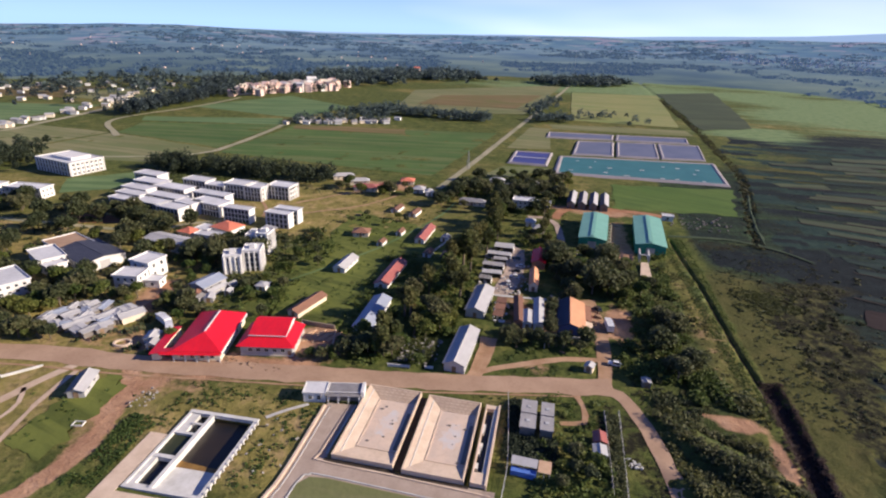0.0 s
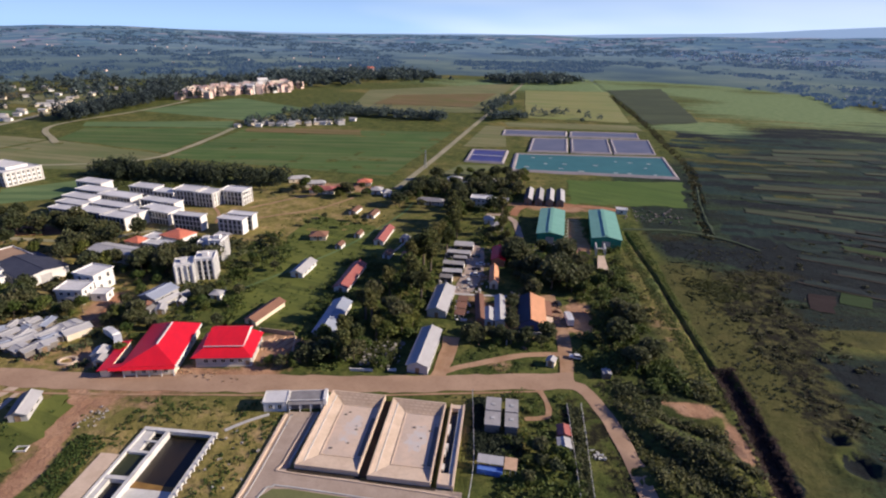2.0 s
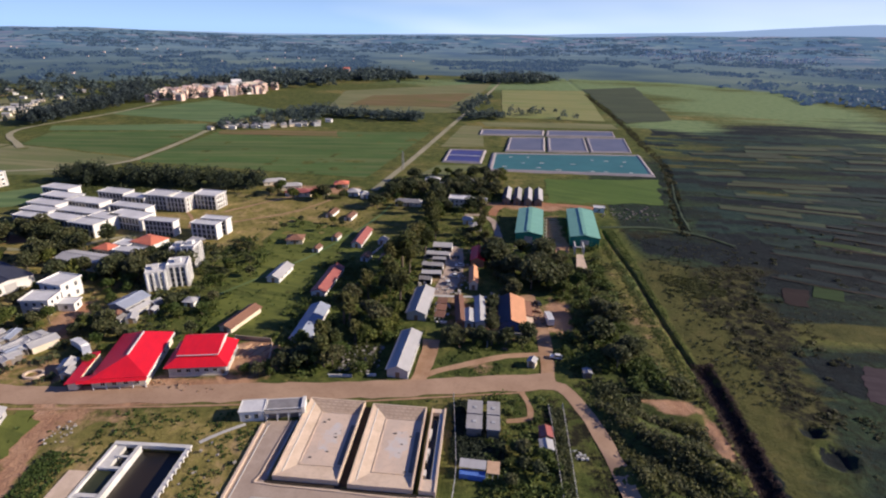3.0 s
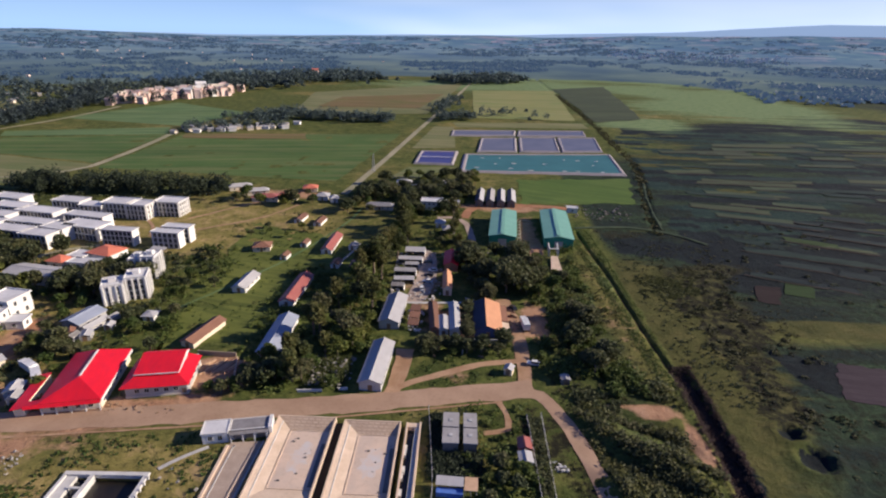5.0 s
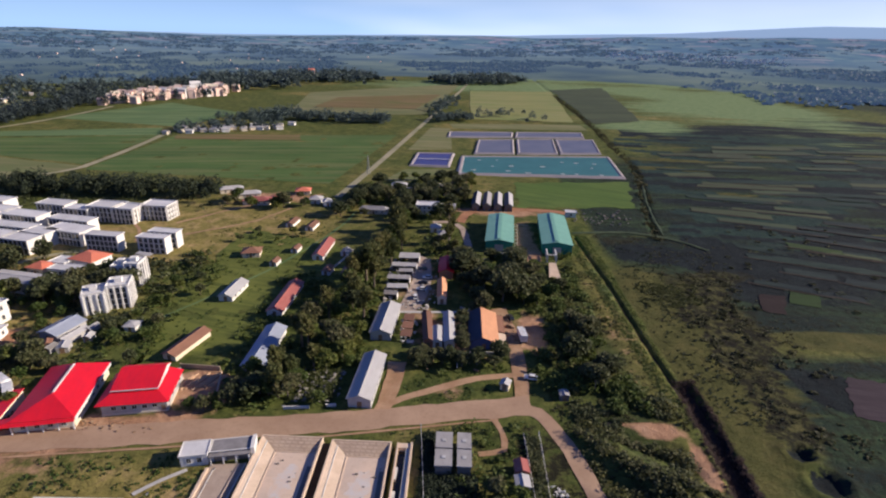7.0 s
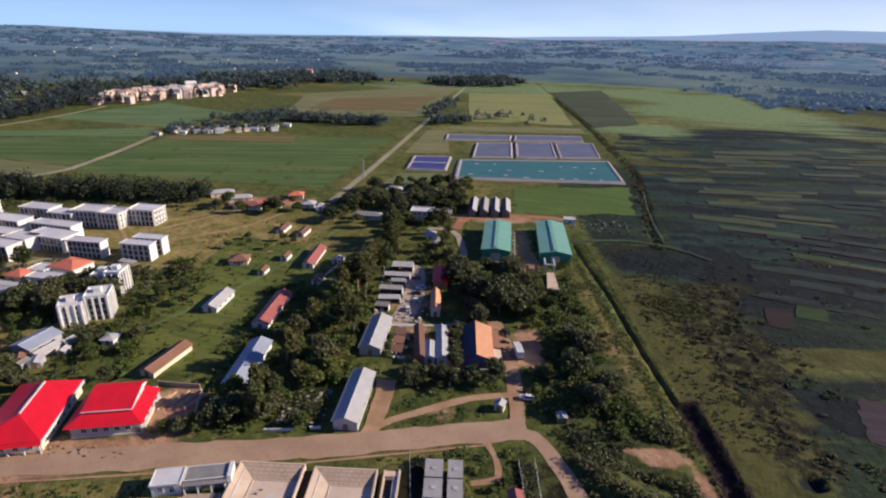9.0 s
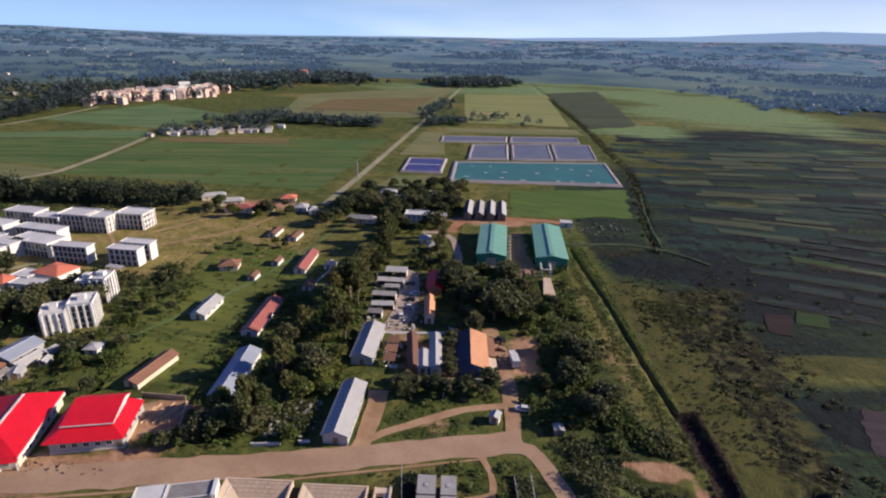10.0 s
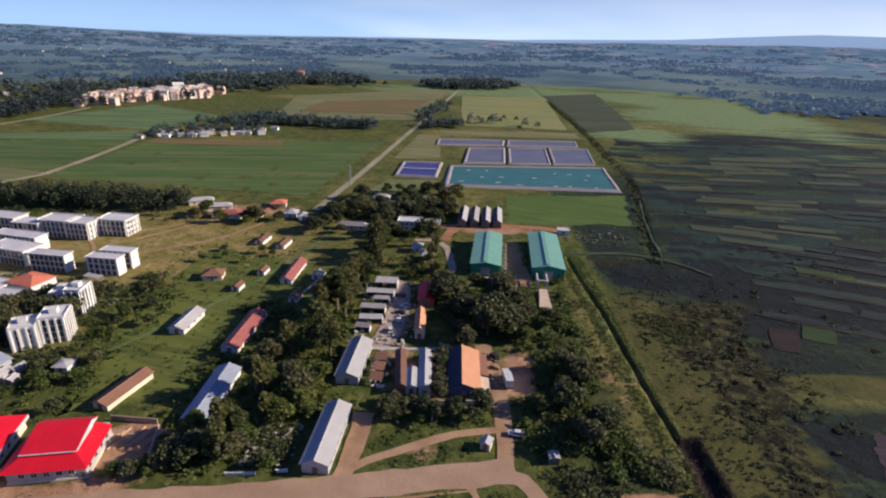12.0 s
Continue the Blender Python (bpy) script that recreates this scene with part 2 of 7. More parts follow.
ground_mat("grassland")
plain("road_earth", (0.42, 0.285, 0.19), (0.33, 0.215, 0.14), (0.25, 0.16, 0.10), 0.95, big=0.08, small=0.9, bump=0.3, dist=0.08)
plain("path_earth", (0.43, 0.275, 0.17), (0.31, 0.18, 0.10), (0.16, 0.14, 0.06), 0.95, big=0.15, small=0.8, dist=0.1)
plain("red_earth", (0.40, 0.20, 0.11), (0.30, 0.14, 0.07), (0.18, 0.10, 0.05), 0.95, big=0.12, small=0.7, bump=0.5, dist=0.2)
plain("track_pale", (0.56, 0.43, 0.32), (0.46, 0.34, 0.24), (0.3, 0.24, 0.13), 0.95, big=0.2, small=0.9, dist=0.08)
plain("silt", (0.26, 0.15, 0.04), (0.17, 0.09, 0.025), (0.09, 0.05, 0.02), 0.7, big=0.5, small=1.4)
plain("pale_road", (0.36, 0.325, 0.215), (0.24, 0.235, 0.135), (0.17, 0.17, 0.09), 0.95, big=0.03, small=0.3)
plain("paving", (0.43, 0.34, 0.27), (0.35, 0.27, 0.21), (0.24, 0.2, 0.17), 0.85, big=0.2, small=1.4)
plain("concrete_cream", (0.66, 0.52, 0.39), (0.56, 0.43, 0.31), (0.40, 0.31, 0.23), 0.85, big=0.25, small=1.1, amount=0.4)
plain("concrete_floor", (0.66, 0.51, 0.39), (0.56, 0.45, 0.36), (0.46, 0.34, 0.24), 0.85, big=0.16, small=0.8, amount=0.5)
plain("cement_stain", (0.57, 0.53, 0.50), (0.63, 0.49, 0.38), (0.62, 0.5, 0.4), 0.85, big=0.4, small=1.5)
plain("concrete_grey", (0.52, 0.51, 0.48), (0.42, 0.41, 0.38), (0.28, 0.27, 0.24), 0.85, big=0.3, small=1.3)
plain("concrete_white", (0.62, 0.61, 0.58), (0.5, 0.49, 0.45), (0.45, 0.43, 0.38), 0.85, big=0.3, small=1.2, amount=0.4)
plain("bank_shaded", (0.45, 0.34, 0.25), (0.38, 0.28, 0.2), (0.3, 0.22, 0.16), 0.9, big=0.4, small=1.6)
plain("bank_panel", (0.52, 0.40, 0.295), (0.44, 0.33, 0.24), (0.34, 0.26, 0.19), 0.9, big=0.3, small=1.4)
plain("block_wall", (0.40, 0.32, 0.24), (0.32, 0.25, 0.18), (0.25, 0.19, 0.14), 0.9, big=0.4, small=1.6)
plain("wall_white", (0.71, 0.70, 0.67), (0.63, 0.61, 0.57), (0.52, 0.49, 0.44), 0.8, big=0.2, small=0.9, amount=0.35, jitter=0.05)
plain("wall_cream", (0.72, 0.64, 0.50), (0.62, 0.53, 0.4), (0.46, 0.38, 0.28), 0.8, big=0.2, small=0.9, amount=0.35, jitter=0.05)
plain("roof_dark", (0.26, 0.25, 0.25), (0.2, 0.19, 0.19), (0.14, 0.13, 0.13), 0.8, big=0.3, small=1.2)
plain("wall_grey", (0.46, 0.45, 0.44), (0.36, 0.35, 0.34), (0.26, 0.25, 0.24), 0.85, big=0.2, small=0.9)
plain("wall_dark", (0.22, 0.20, 0.18), (0.16, 0.145, 0.13), (0.1, 0.09, 0.08), 0.85, big=0.3, small=1.0)
plain("wall_blue", (0.07, 0.11, 0.30), (0.06, 0.09, 0.24), (0.14, 0.17, 0.28), 0.7, big=0.3, small=1.0)
plain("wall_pink", (0.72, 0.55, 0.47), (0.64, 0.46, 0.38), (0.4, 0.28, 0.22), 0.85, big=0.05, small=0.3, jitter=0.2)
plain("wall_brick", (0.44, 0.20, 0.12), (0.36, 0.16, 0.1), (0.25, 0.13, 0.09), 0.9, big=0.3, small=1.4)
plain("wall_green", (0.03, 0.26, 0.18), (0.025, 0.2, 0.14), (0.04, 0.16, 0.12), 0.6, big=0.2, small=1.0)
plain("slab_roof", (0.62, 0.62, 0.62), (0.5, 0.5, 0.5), (0.36, 0.36, 0.36), 0.85, big=0.12, small=0.8, jitter=0.08)
plain("timber", (0.28, 0.19, 0.12), (0.2, 0.13, 0.08), (0.12, 0.08, 0.05), 0.85, big=0.6, small=3.0)
plain("timber_pale", (0.62, 0.42, 0.27), (0.52, 0.34, 0.21), (0.36, 0.23, 0.14), 0.85, big=0.6, small=3.0, jitter=0.2)
plain("steel_paint", (0.55, 0.55, 0.53), (0.45, 0.45, 0.43), (0.3, 0.22, 0.16), 0.5, metal=0.2)
plain("tarp_blue", (0.10, 0.22, 0.60), (0.08, 0.16, 0.46), (0.3, 0.4, 0.65), 0.5, big=0.6, small=2.0)
plain("rubble", (0.46, 0.44, 0.41), (0.28, 0.25, 0.21), (0.24, 0.21, 0.18), 0.95, big=0.6, small=2.4, jitter=0.25)
plain("bark", (0.20, 0.16, 0.12), (0.14, 0.11, 0.08), (0.08, 0.06, 0.045), 0.95, big=0.8, small=5.0)
plain("frame_white", (0.76, 0.75, 0.72), rough=0.5)
plain("liner_pale", (0.35, 0.31, 0.31), (0.27, 0.25, 0.25), (0.22, 0.2, 0.2), 0.8, big=0.06, small=0.5)
plain("vehicle_white", (0.78, 0.78, 0.76), rough=0.35, spec=0.5, big=0.4)
plain("vehicle_dark", (0.05, 0.05, 0.055), rough=0.4, spec=0.5)
plain("tyre", (0.025, 0.025, 0.025), rough=0.9)
sheet_metal("tin_grey", (0.36, 0.355, 0.35), (0.25, 0.21, 0.18), 0.6, 0.65)
sheet_metal("tin_old", (0.24, 0.23, 0.22), (0.17, 0.125, 0.095), 0.7, 0.75)
plain("cover_slab", (0.36, 0.35, 0.345), (0.3, 0.29, 0.285), (0.2, 0.19, 0.18), 0.9, big=0.3, small=1.3)
sheet_metal("tin_light", (0.46, 0.455, 0.45), (0.33, 0.30, 0.275), 0.4, 0.6)
sheet_metal("tin_blue", (0.31, 0.35, 0.43), (0.40, 0.41, 0.43), 0.4, 0.55)
sheet_metal("tin_red", (0.74, 0.012, 0.026), (0.54, 0.013, 0.034), 0.6, 0.42)
sheet_metal("tin_maroon", (0.34, 0.10, 0.085), (0.42, 0.22, 0.17), 0.5, 0.55)
sheet_metal("tin_rust", (0.27, 0.135, 0.085), (0.18, 0.09, 0.06), 0.6, 0.75)
sheet_metal("tin_brown", (0.20, 0.10, 0.065), (0.13, 0.07, 0.05), 0.6, 0.8)
sheet_metal("tin_green", (0.19, 0.41, 0.31), (0.25, 0.46, 0.37), 0.4, 0.45, pitch=1.4)
sheet_metal("tin_navy_and_shade", (0.045, 0.05, 0.075), (0.08, 0.085, 0.11), 0.5, 0.75)
sheet_metal("tile_orange", (0.66, 0.33, 0.18), (0.5, 0.24, 0.13), 0.45, 0.8, pitch=0.5)
sheet_metal("tile_coral", (0.66, 0.20, 0.12), (0.52, 0.15, 0.09), 0.45, 0.8, pitch=0.5)
m, n, l, b = nodes_of("glass_dark", 0.08, 0.0, 0.6)
b.inputs["Base Color"].default_value = (0.02, 0.025, 0.032, 1)
plain("mud_and_shade", (0.04, 0.03, 0.023), (0.022, 0.018, 0.013), (0.05, 0.04, 0.028), 0.95, big=0.3, small=1.0)
water_mat("water_teal", (0.035, 0.135, 0.13), (0.05, 0.175, 0.165), 0.5, 0.1, 0.8)
water_mat("water_grey", (0.12, 0.125, 0.155), (0.17, 0.165, 0.19), 0.4, 0.1, 0.6)
water_mat("water_violet", (0.045, 0.042, 0.15), (0.07, 0.06, 0.19), 0.35, 0.1, 0.6)
water_mat("water_brown", (0.012, 0.011, 0.008), (0.036, 0.023, 0.009), 0.35, 0.05, 0.8)
water_mat("water_green", (0.02, 0.026, 0.008), (0.04, 0.045, 0.014), 0.5, 0.05, 0.8)
water_mat("water_dark", (0.012, 0.012, 0.010), (0.03, 0.028, 0.02), 0.25, 0.1, 0.8)
crop_mat("crop_deep", (0.058, 0.112, 0.03), (0.092, 0.146, 0.042), (0.14, 0.16, 0.06), turn=-8)
crop_mat("crop_light", (0.117, 0.185, 0.072), (0.158, 0.215, 0.09), (0.072, 0.13, 0.052), turn=-12)
crop_mat("crop_olive", (0.18, 0.185, 0.078), (0.125, 0.155, 0.06), (0.24, 0.22, 0.115), turn=5)
crop_mat("crop_brown", (0.17, 0.125, 0.055), (0.12, 0.13, 0.04), (0.22, 0.15, 0.075), turn=0)
crop_mat("crop_yellow", (0.235, 0.245, 0.085), (0.18, 0.225, 0.075), (0.28, 0.26, 0.12), turn=0)
crop_mat("meadow", (0.11, 0.135, 0.03), (0.15, 0.168, 0.04), (0.07, 0.09, 0.022), row=0.3, turn=15)
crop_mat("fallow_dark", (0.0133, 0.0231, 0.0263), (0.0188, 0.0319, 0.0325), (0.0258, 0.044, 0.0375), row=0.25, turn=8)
crop_mat("lawn_green", (0.082, 0.14, 0.03), (0.112, 0.162, 0.04), (0.066, 0.112, 0.028), row=0.3, turn=25)
crop_mat("plot_dark", (0.03, 0.058, 0.018), (0.042, 0.072, 0.022), (0.026, 0.045, 0.016), row=0.4, turn=5)
crop_mat("plough_brown", (0.026, 0.017, 0.017), (0.02, 0.015, 0.015), (0.034, 0.024, 0.022), row=0.5, turn=8)
crop_mat("plough_violet", (0.05, 0.036, 0.045), (0.038, 0.028, 0.034), (0.062, 0.047, 0.055), row=0.5, turn=8)
# marsh plot tones are shifted towards blue, with some haze in the colour
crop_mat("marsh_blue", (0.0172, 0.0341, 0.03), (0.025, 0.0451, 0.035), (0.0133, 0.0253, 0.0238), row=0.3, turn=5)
crop_mat("plot_green", (0.062, 0.08, 0.044), (0.08, 0.1, 0.05), (0.05, 0.064, 0.038), row=0.06, turn=-12)
crop_mat("marsh_dull", (0.0521, 0.0726, 0.043), (0.04, 0.0583, 0.035), (0.0725, 0.099, 0.055), row=0.3, turn=5)
leafy("leaf_dark", (0.055, 0.07, 0.03), (0.102, 0.118, 0.05), (0.19, 0.185, 0.085))
leafy("leaf_mid", (0.07, 0.1, 0.024), (0.118, 0.155, 0.036), (0.20, 0.22, 0.06))
leafy("leaf_olive", (0.07, 0.085, 0.026), (0.12, 0.13, 0.04), (0.19, 0.18, 0.065))
leafy("leaf_marsh", (0.045, 0.048, 0.022), (0.075, 0.08, 0.034), (0.12, 0.12, 0.05))
leafy("leaf_reed", (0.05, 0.036, 0.03), (0.085, 0.06, 0.048), (0.13, 0.095, 0.07))
# far leaves are paler and bluer: distance haze put into their colour
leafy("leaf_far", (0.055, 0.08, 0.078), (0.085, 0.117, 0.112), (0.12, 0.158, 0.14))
leafy("leaf_row", (0.026, 0.04, 0.024), (0.045, 0.064, 0.036), (0.075, 0.092, 0.05))
# distant leaves also emit blue, standing in for haze
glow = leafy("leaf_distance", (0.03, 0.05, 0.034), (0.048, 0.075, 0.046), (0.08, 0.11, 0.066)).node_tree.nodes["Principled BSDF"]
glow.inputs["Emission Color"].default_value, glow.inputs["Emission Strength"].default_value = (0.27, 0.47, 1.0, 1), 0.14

# ---- mesh helpers ----
FOOT = []  # footprints kept free of plants: centre x, y, half width, half length, turn
LANES = []  # roads kept free of plants: points and half width


def fbm(x, y, size, seed, octaves=3):
    """Smooth value noise over arrays, about -1 to 1."""
    out, amp, tot = np.zeros_like(x, dtype=float), 1.0, 0.0
    for o in range(octaves):
        u, v = x / size + 17.3 * seed + 5.1 * o, y / size - 9.7 * seed + 3.3 * o
        iu, iv = np.floor(u), np.floor(v)
        fu, fv = u - iu, v - iv
        fu, fv = fu * fu * (3 - 2 * fu), fv * fv * (3 - 2 * fv)

        def corner(a, b_):
            s = np.sin(a * 127.1 + b_ * 311.7 + seed * 74.7) * 43758.5453
            return s - np.floor(s)

        val = (corner(iu, iv) * (1 - fu) + corner(iu + 1, iv) * fu) * (1 - fv) + (corner(iu, iv + 1) * (1 - fu) + corner(iu + 1, iv + 1) * fu) * fv
        out, tot, amp, size = out + amp * (2 * val - 1), tot + amp, amp * 0.5, size * 0.5
    return out / tot


def ease(a, b_, x):
    t = np.clip((x - a) / (b_ - a), 0, 1)
    return t * t * (3 - 2 * t)


def part(name, bm, material, parent=None, label=""):
    """Links a bmesh (or a ready mesh) as one mesh object under a thing or a part."""
    if isinstance(bm, bmesh.types.BMesh):
        me = bpy.data.meshes.new(name)
        bmesh.ops.recalc_face_normals(bm, faces=bm.faces)
        bm.to_mesh(me)
        bm.free()
    else:
        me = bm
    if not me.materials:
        me.materials.append(MATS[material])
    ob = new(name, me)
    if parent is not None:
        ob.parent = parent
    if label:
        ob["label"] = label
    return ob


def sheet(name, verts, faces, material, parent=None, smooth=False):
    me = bpy.data.meshes.new(name)
    me.from_pydata(verts, [], faces)
    if smooth:
        me.shade_smooth()
    return part(name, me, material, parent)


def thing(name, x, y, yaw, label, category, group="", z=0.0, foot=None):
    ob = new(name)
    ob.empty_display_size = 0.5
    ob.matrix_world = pose(x, y, z, 0, 0, yaw)
    tagged(ob, label, category, group)
    if foot:
        FOOT.append((x, y, foot[0] / 2, foot[1] / 2, radians(yaw)))
    return ob


def box(bm, x0, x1, y0, y1, z0, z1):
    v = [bm.verts.new((x, y, z)) for z in (z0, z1) for x, y in ((x0, y0), (x1, y0), (x1, y1), (x0, y1))]
    for f in ((3, 2, 1, 0), (4, 5, 6, 7), (0, 1, 5, 4), (1, 2, 6, 5), (2, 3, 7, 6), (3, 0, 4, 7)):
        bm.faces.new([v[i] for i in f])
    return v


def boxes(*dims):
    bm = bmesh.new()
    for d in dims:
        box(bm, *d)
    return bm


def slab(bm, corners, thick):
    """A slab of even thickness under the given corners."""
    top = [Vector(c) for c in corners]
    nrm = (top[1] - top[0]).cross(top[2] - top[0]).normalized()
    if nrm.z < 0:
        top.reverse()
        nrm = -nrm
    a = [bm.verts.new(p) for p in top]
    b_ = [bm.verts.new(p - nrm * thick) for p in top]
    bm.faces.new(a)
    bm.faces.new(b_[::-1])
    for i in range(len(a)):
        j = (i + 1) % len(a)
        bm.faces.new((a[j], a[i], b_[i], b_[j]))


def tube(bm, p, q, r0, r1, sides=7):
    p, q = Vector(p), Vector(q)
    side = (q - p).normalized()
    u = side.orthogonal().normalized()
    w = side.cross(u)
    rings = []
    for c, r in ((p, r0), (q, r1)):
        rings.append([bm.verts.new(c + r * (math.cos(6.2832 * i / sides) * u + math.sin(6.2832 * i / sides) * w)) for i in range(sides)])
    for i in range(sides):
        j = (i + 1) % sides
        bm.faces.new((rings[0][i], rings[0][j], rings[1][j], rings[1][i]))
    bm.faces.new(rings[0][::-1])
    bm.faces.new(rings[1])
    return rings


def pipe(bm, points, r, sides=5):
    """One round bar through all the points."""
    pts = [Vector(p) for p in points]
    old = None
    for i, c in enumerate(pts):
        d = (pts[min(i + 1, len(pts) - 1)] - pts[max(i - 1, 0)]).normalized()
        u = d.cross(Vector((0, 0, 1)))
        u = u.normalized() if u.length > 1e-3 else d.orthogonal().normalized()
        w = d.cross(u)
        ring = [bm.verts.new(c + r * (math.cos(6.2832 * k / sides) * u + math.sin(6.2832 * k / sides) * w)) for k in range(sides)]
        if old:
            for k in range(sides):
                j = (k + 1) % sides
                bm.faces.new((old[k], old[j], ring[j], ring[k]))
        old = ring


def smooth_line(points, step=4.0):
    """Points along a soft curve through the given ones."""
    p = [np.array(q, float) for q in points]
    p = [2 * p[0] - p[1], *p, 2 * p[-1] - p[-2]]
    out = []
    for a, b_, c, d in zip(p, p[1:], p[2:], p[3:]):
        k = max(2, int(np.linalg.norm(c - b_) / step))
        for s in np.linspace(0, 1, k, endpoint=False):
            out.append(0.5 * (2 * b_ + (c - a) * s + (2 * a - 5 * b_ + 4 * c - d) * s * s + (3 * b_ - a - 3 * c + d) * s**3))
    out.append(p[-2])
    return np.array(out)


def lane_dist(x, y, line):
    best = np.full(np.shape(x), 1e9)
    for a, b_ in zip(line, line[1:]):
        d = b_ - a
        s = np.clip(((x - a[0]) * d[0] + (y - a[1]) * d[1]) / max(d @ d, 1e-9), 0, 1)
        best = np.minimum(best, np.hypot(x - a[0] - s * d[0], y - a[1] - s * d[1]))
    return best


# ---- lie of the land ----
CANAL = smooth_line([(72.6, 160), (72.3, 168), (71.4, 185), (70.5, 210), (70.0, 236), (67.8, 266), (66.3, 298)], 6)
DITCH = smooth_line([(112, 300), (118.6, 338), (138, 419), (149.5, 494), (151, 551), (158, 662), (162, 822), (166, 1080), (172, 1350)], 25)
BASINS = ((-39.0, 118.1, 15.2, 29.4), (-20.6, 117.4, 14.6, 29.2), (-81.8, 96.6, 18.4, 26.0))  # x, y, width, length
RED_TRACK = smooth_line([(-125, 126), (-117.5, 114), (-111, 99), (-110, 85), (-115, 72), (-122, 55)], 4)
HORIZON_AZ = [-180, -75, -49, -41, -37, -32, -24, -16, -6, 5, 13, 20, 25, 31, 36, 60, 180]
HORIZON_Z = [40, 30, 36, 58, 56, 43, 27, 31, 50, 58, 70, 80, 86, 92, 92, 80, 60]
RIDGE_Z = [60, 50, 44, 56, 56, 50, 44, 44, 62, 76, 100, 124, 150, 182, 182, 130, 70]


def height(x, y):
    r, az = np.hypot(x, y), np.degrees(np.arctan2(x, y))
    crest = np.interp(az, HORIZON_AZ, HORIZON_Z)
    start = np.interp(az, [-180, -45, -25, 0, 20, 40, 180], [1100, 1000, 1400, 1700, 1900, 1900, 1500])
    s = np.clip((r - start) / (4300 - start), 0, 1.08)
    z = crest * (0.35 * s + 0.65 * s * s) + 15 * ease(0.02, 0.35, s) * fbm(x, y, 620, 3, 3) - 10 * ease(0.05, 0.3, s) * (1 - ease(0.75, 1.0, s))
    near = 1 - ease(500, 900, r)
    z = z + near * 0.35 * fbm(x, y, 14, 5, 3) * ease(4, 10, np.abs(y - 140 - 0.16 * x)) * np.clip(ease(27, 32, np.abs(x + 31)) + ease(134, 140, y), 0, 1)
    scrub = ease(33, 42, x) * (1 - ease(62, 68, x)) * ease(95, 110, y) * (1 - ease(138, 147, y))
    scrub = scrub * (1 - np.clip(1.6 - np.hypot((x - 60) / 7, (y - 143) / 5), 0, 1))
    z = z + scrub * 1.5 * np.sin((x * 0.62 + y * 0.78) / 2.9)
    d = lane_dist(x, y, CANAL)
    z = z + 0.2 * np.exp(-(((d - 3.4) / 1.3) ** 2)) * (x < 72.5) - 1.6 * (1 - ease(0.45, 1.0, d))
    wide = (1 - ease(164, 169, y)) * ease(90, 100, y)
    z = z - 1.9 * wide * (1 - ease(1.4, 3.6, np.abs(x - np.interp(y, [95, 115, 140, 166], [72.4, 73.2, 75.0, 75.5]))))
    z = z - 1.2 * (1 - ease(1.0, 3.5, lane_dist(x, y, DITCH)))
    for px, py, pr in ((95.2, 136.0, 4.2), (96.5, 125.5, 5.6)):
        z = z - 1.0 * (1 - ease(pr * 0.4, pr, np.hypot(x - px, y - py))) + 0.8 * np.exp(-(((np.hypot(x - px, y - py) - pr) / 1.2) ** 2))
    for bx, by, bw, bl in BASINS:
        z = np.where((np.abs(x - bx) < bw / 2) & (np.abs(y - by) < bl / 2), -4.5, z)
    return z


def spot(x, y, cx, cy, rx, ry, turn=0.0):
    c, s = math.cos(radians(turn)), math.sin(radians(turn))
    u, v = (x - cx) * c + (y - cy) * s, -(x - cx) * s + (y - cy) * c
    return np.clip(1.35 - np.hypot(u / rx, v / ry), 0, 1)


def steps(edges):
    return np.unique(np.concatenate([np.arange(a, b_, s) for a, b_, s in edges]))


gx = steps([(-4600, -1500, 60), (-1500, -500, 25), (-500, -260, 8), (-260, -150, 3), (-150, 62, 1.5), (62, 84, 0.6), (84, 150, 1.5), (150, 300, 4), (300, 600, 9), (600, 1500, 30), (1500, 4601, 62)])
gy = steps([(-4600, -400, 140), (-400, 60, 20), (60, 175, 1.5), (175, 330, 2), (330, 620, 4), (620, 1500, 18), (1500, 4601, 40)])
X, Y = np.meshgrid(gx, gy)
Z = height(X, Y) - 90 * ease(4150, 4400, np.hypot(X, Y))
nx, ny = len(gx), len(gy)
idx = np.arange(nx * ny).reshape(ny, nx)
quads = np.stack([idx[:-1, :-1], idx[:-1, 1:], idx[1:, 1:], idx[1:, :-1]], -1).reshape(-1, 4)
ground = sheet("ground", np.stack([X, Y, Z], -1).reshape(-1, 3).tolist(), quads.tolist(), "grassland", smooth=True)
tagged(ground, "green and dry grassland with marsh and bare red earth", "ground", kind="structure")

R = np.hypot(X, Y)
dry = 0.25 + 0.35 * fbm(X, Y, 60, 11)
dry += 0.95 * spot(X, Y, -75, 106, 40, 20) + 0.5 * spot(X, Y, 8, 125, 30, 22) + 0.35 * spot(X, Y, -100, 230, 60, 90) + 0.6 * spot(X, Y, -150, 290, 70, 40) + 0.55 * spot(X, Y, -120, 292, 40, 22)
dry += 0.5 * spot(X, Y, -250, 215, 90, 60)
dry += 0.55 * spot(X, Y, -150, 105, 40, 35) + 0.1 * spot(X, Y, 86, 190, 14, 80) + 0.55 * spot(X, Y, 62, 200, 9, 90) + 0.55 * spot(X, Y, -190, 190, 80, 70)
dry += -0.6 * spot(X, Y, 22, 125, 20, 34) - 0.7 * spot(X, Y, -95, 215, 40, 70) - 0.5 * spot(X, Y, 45, 180, 22, 90)
wet = ease(72, 84, X) * (1 - ease(-70, 90, Y - 560 - 0.22 * X - 280 * fbm(X, Y, 330, 23, 4))) + 0.25 * ease(70, 76, X) * fbm(X, Y, 45, 21)
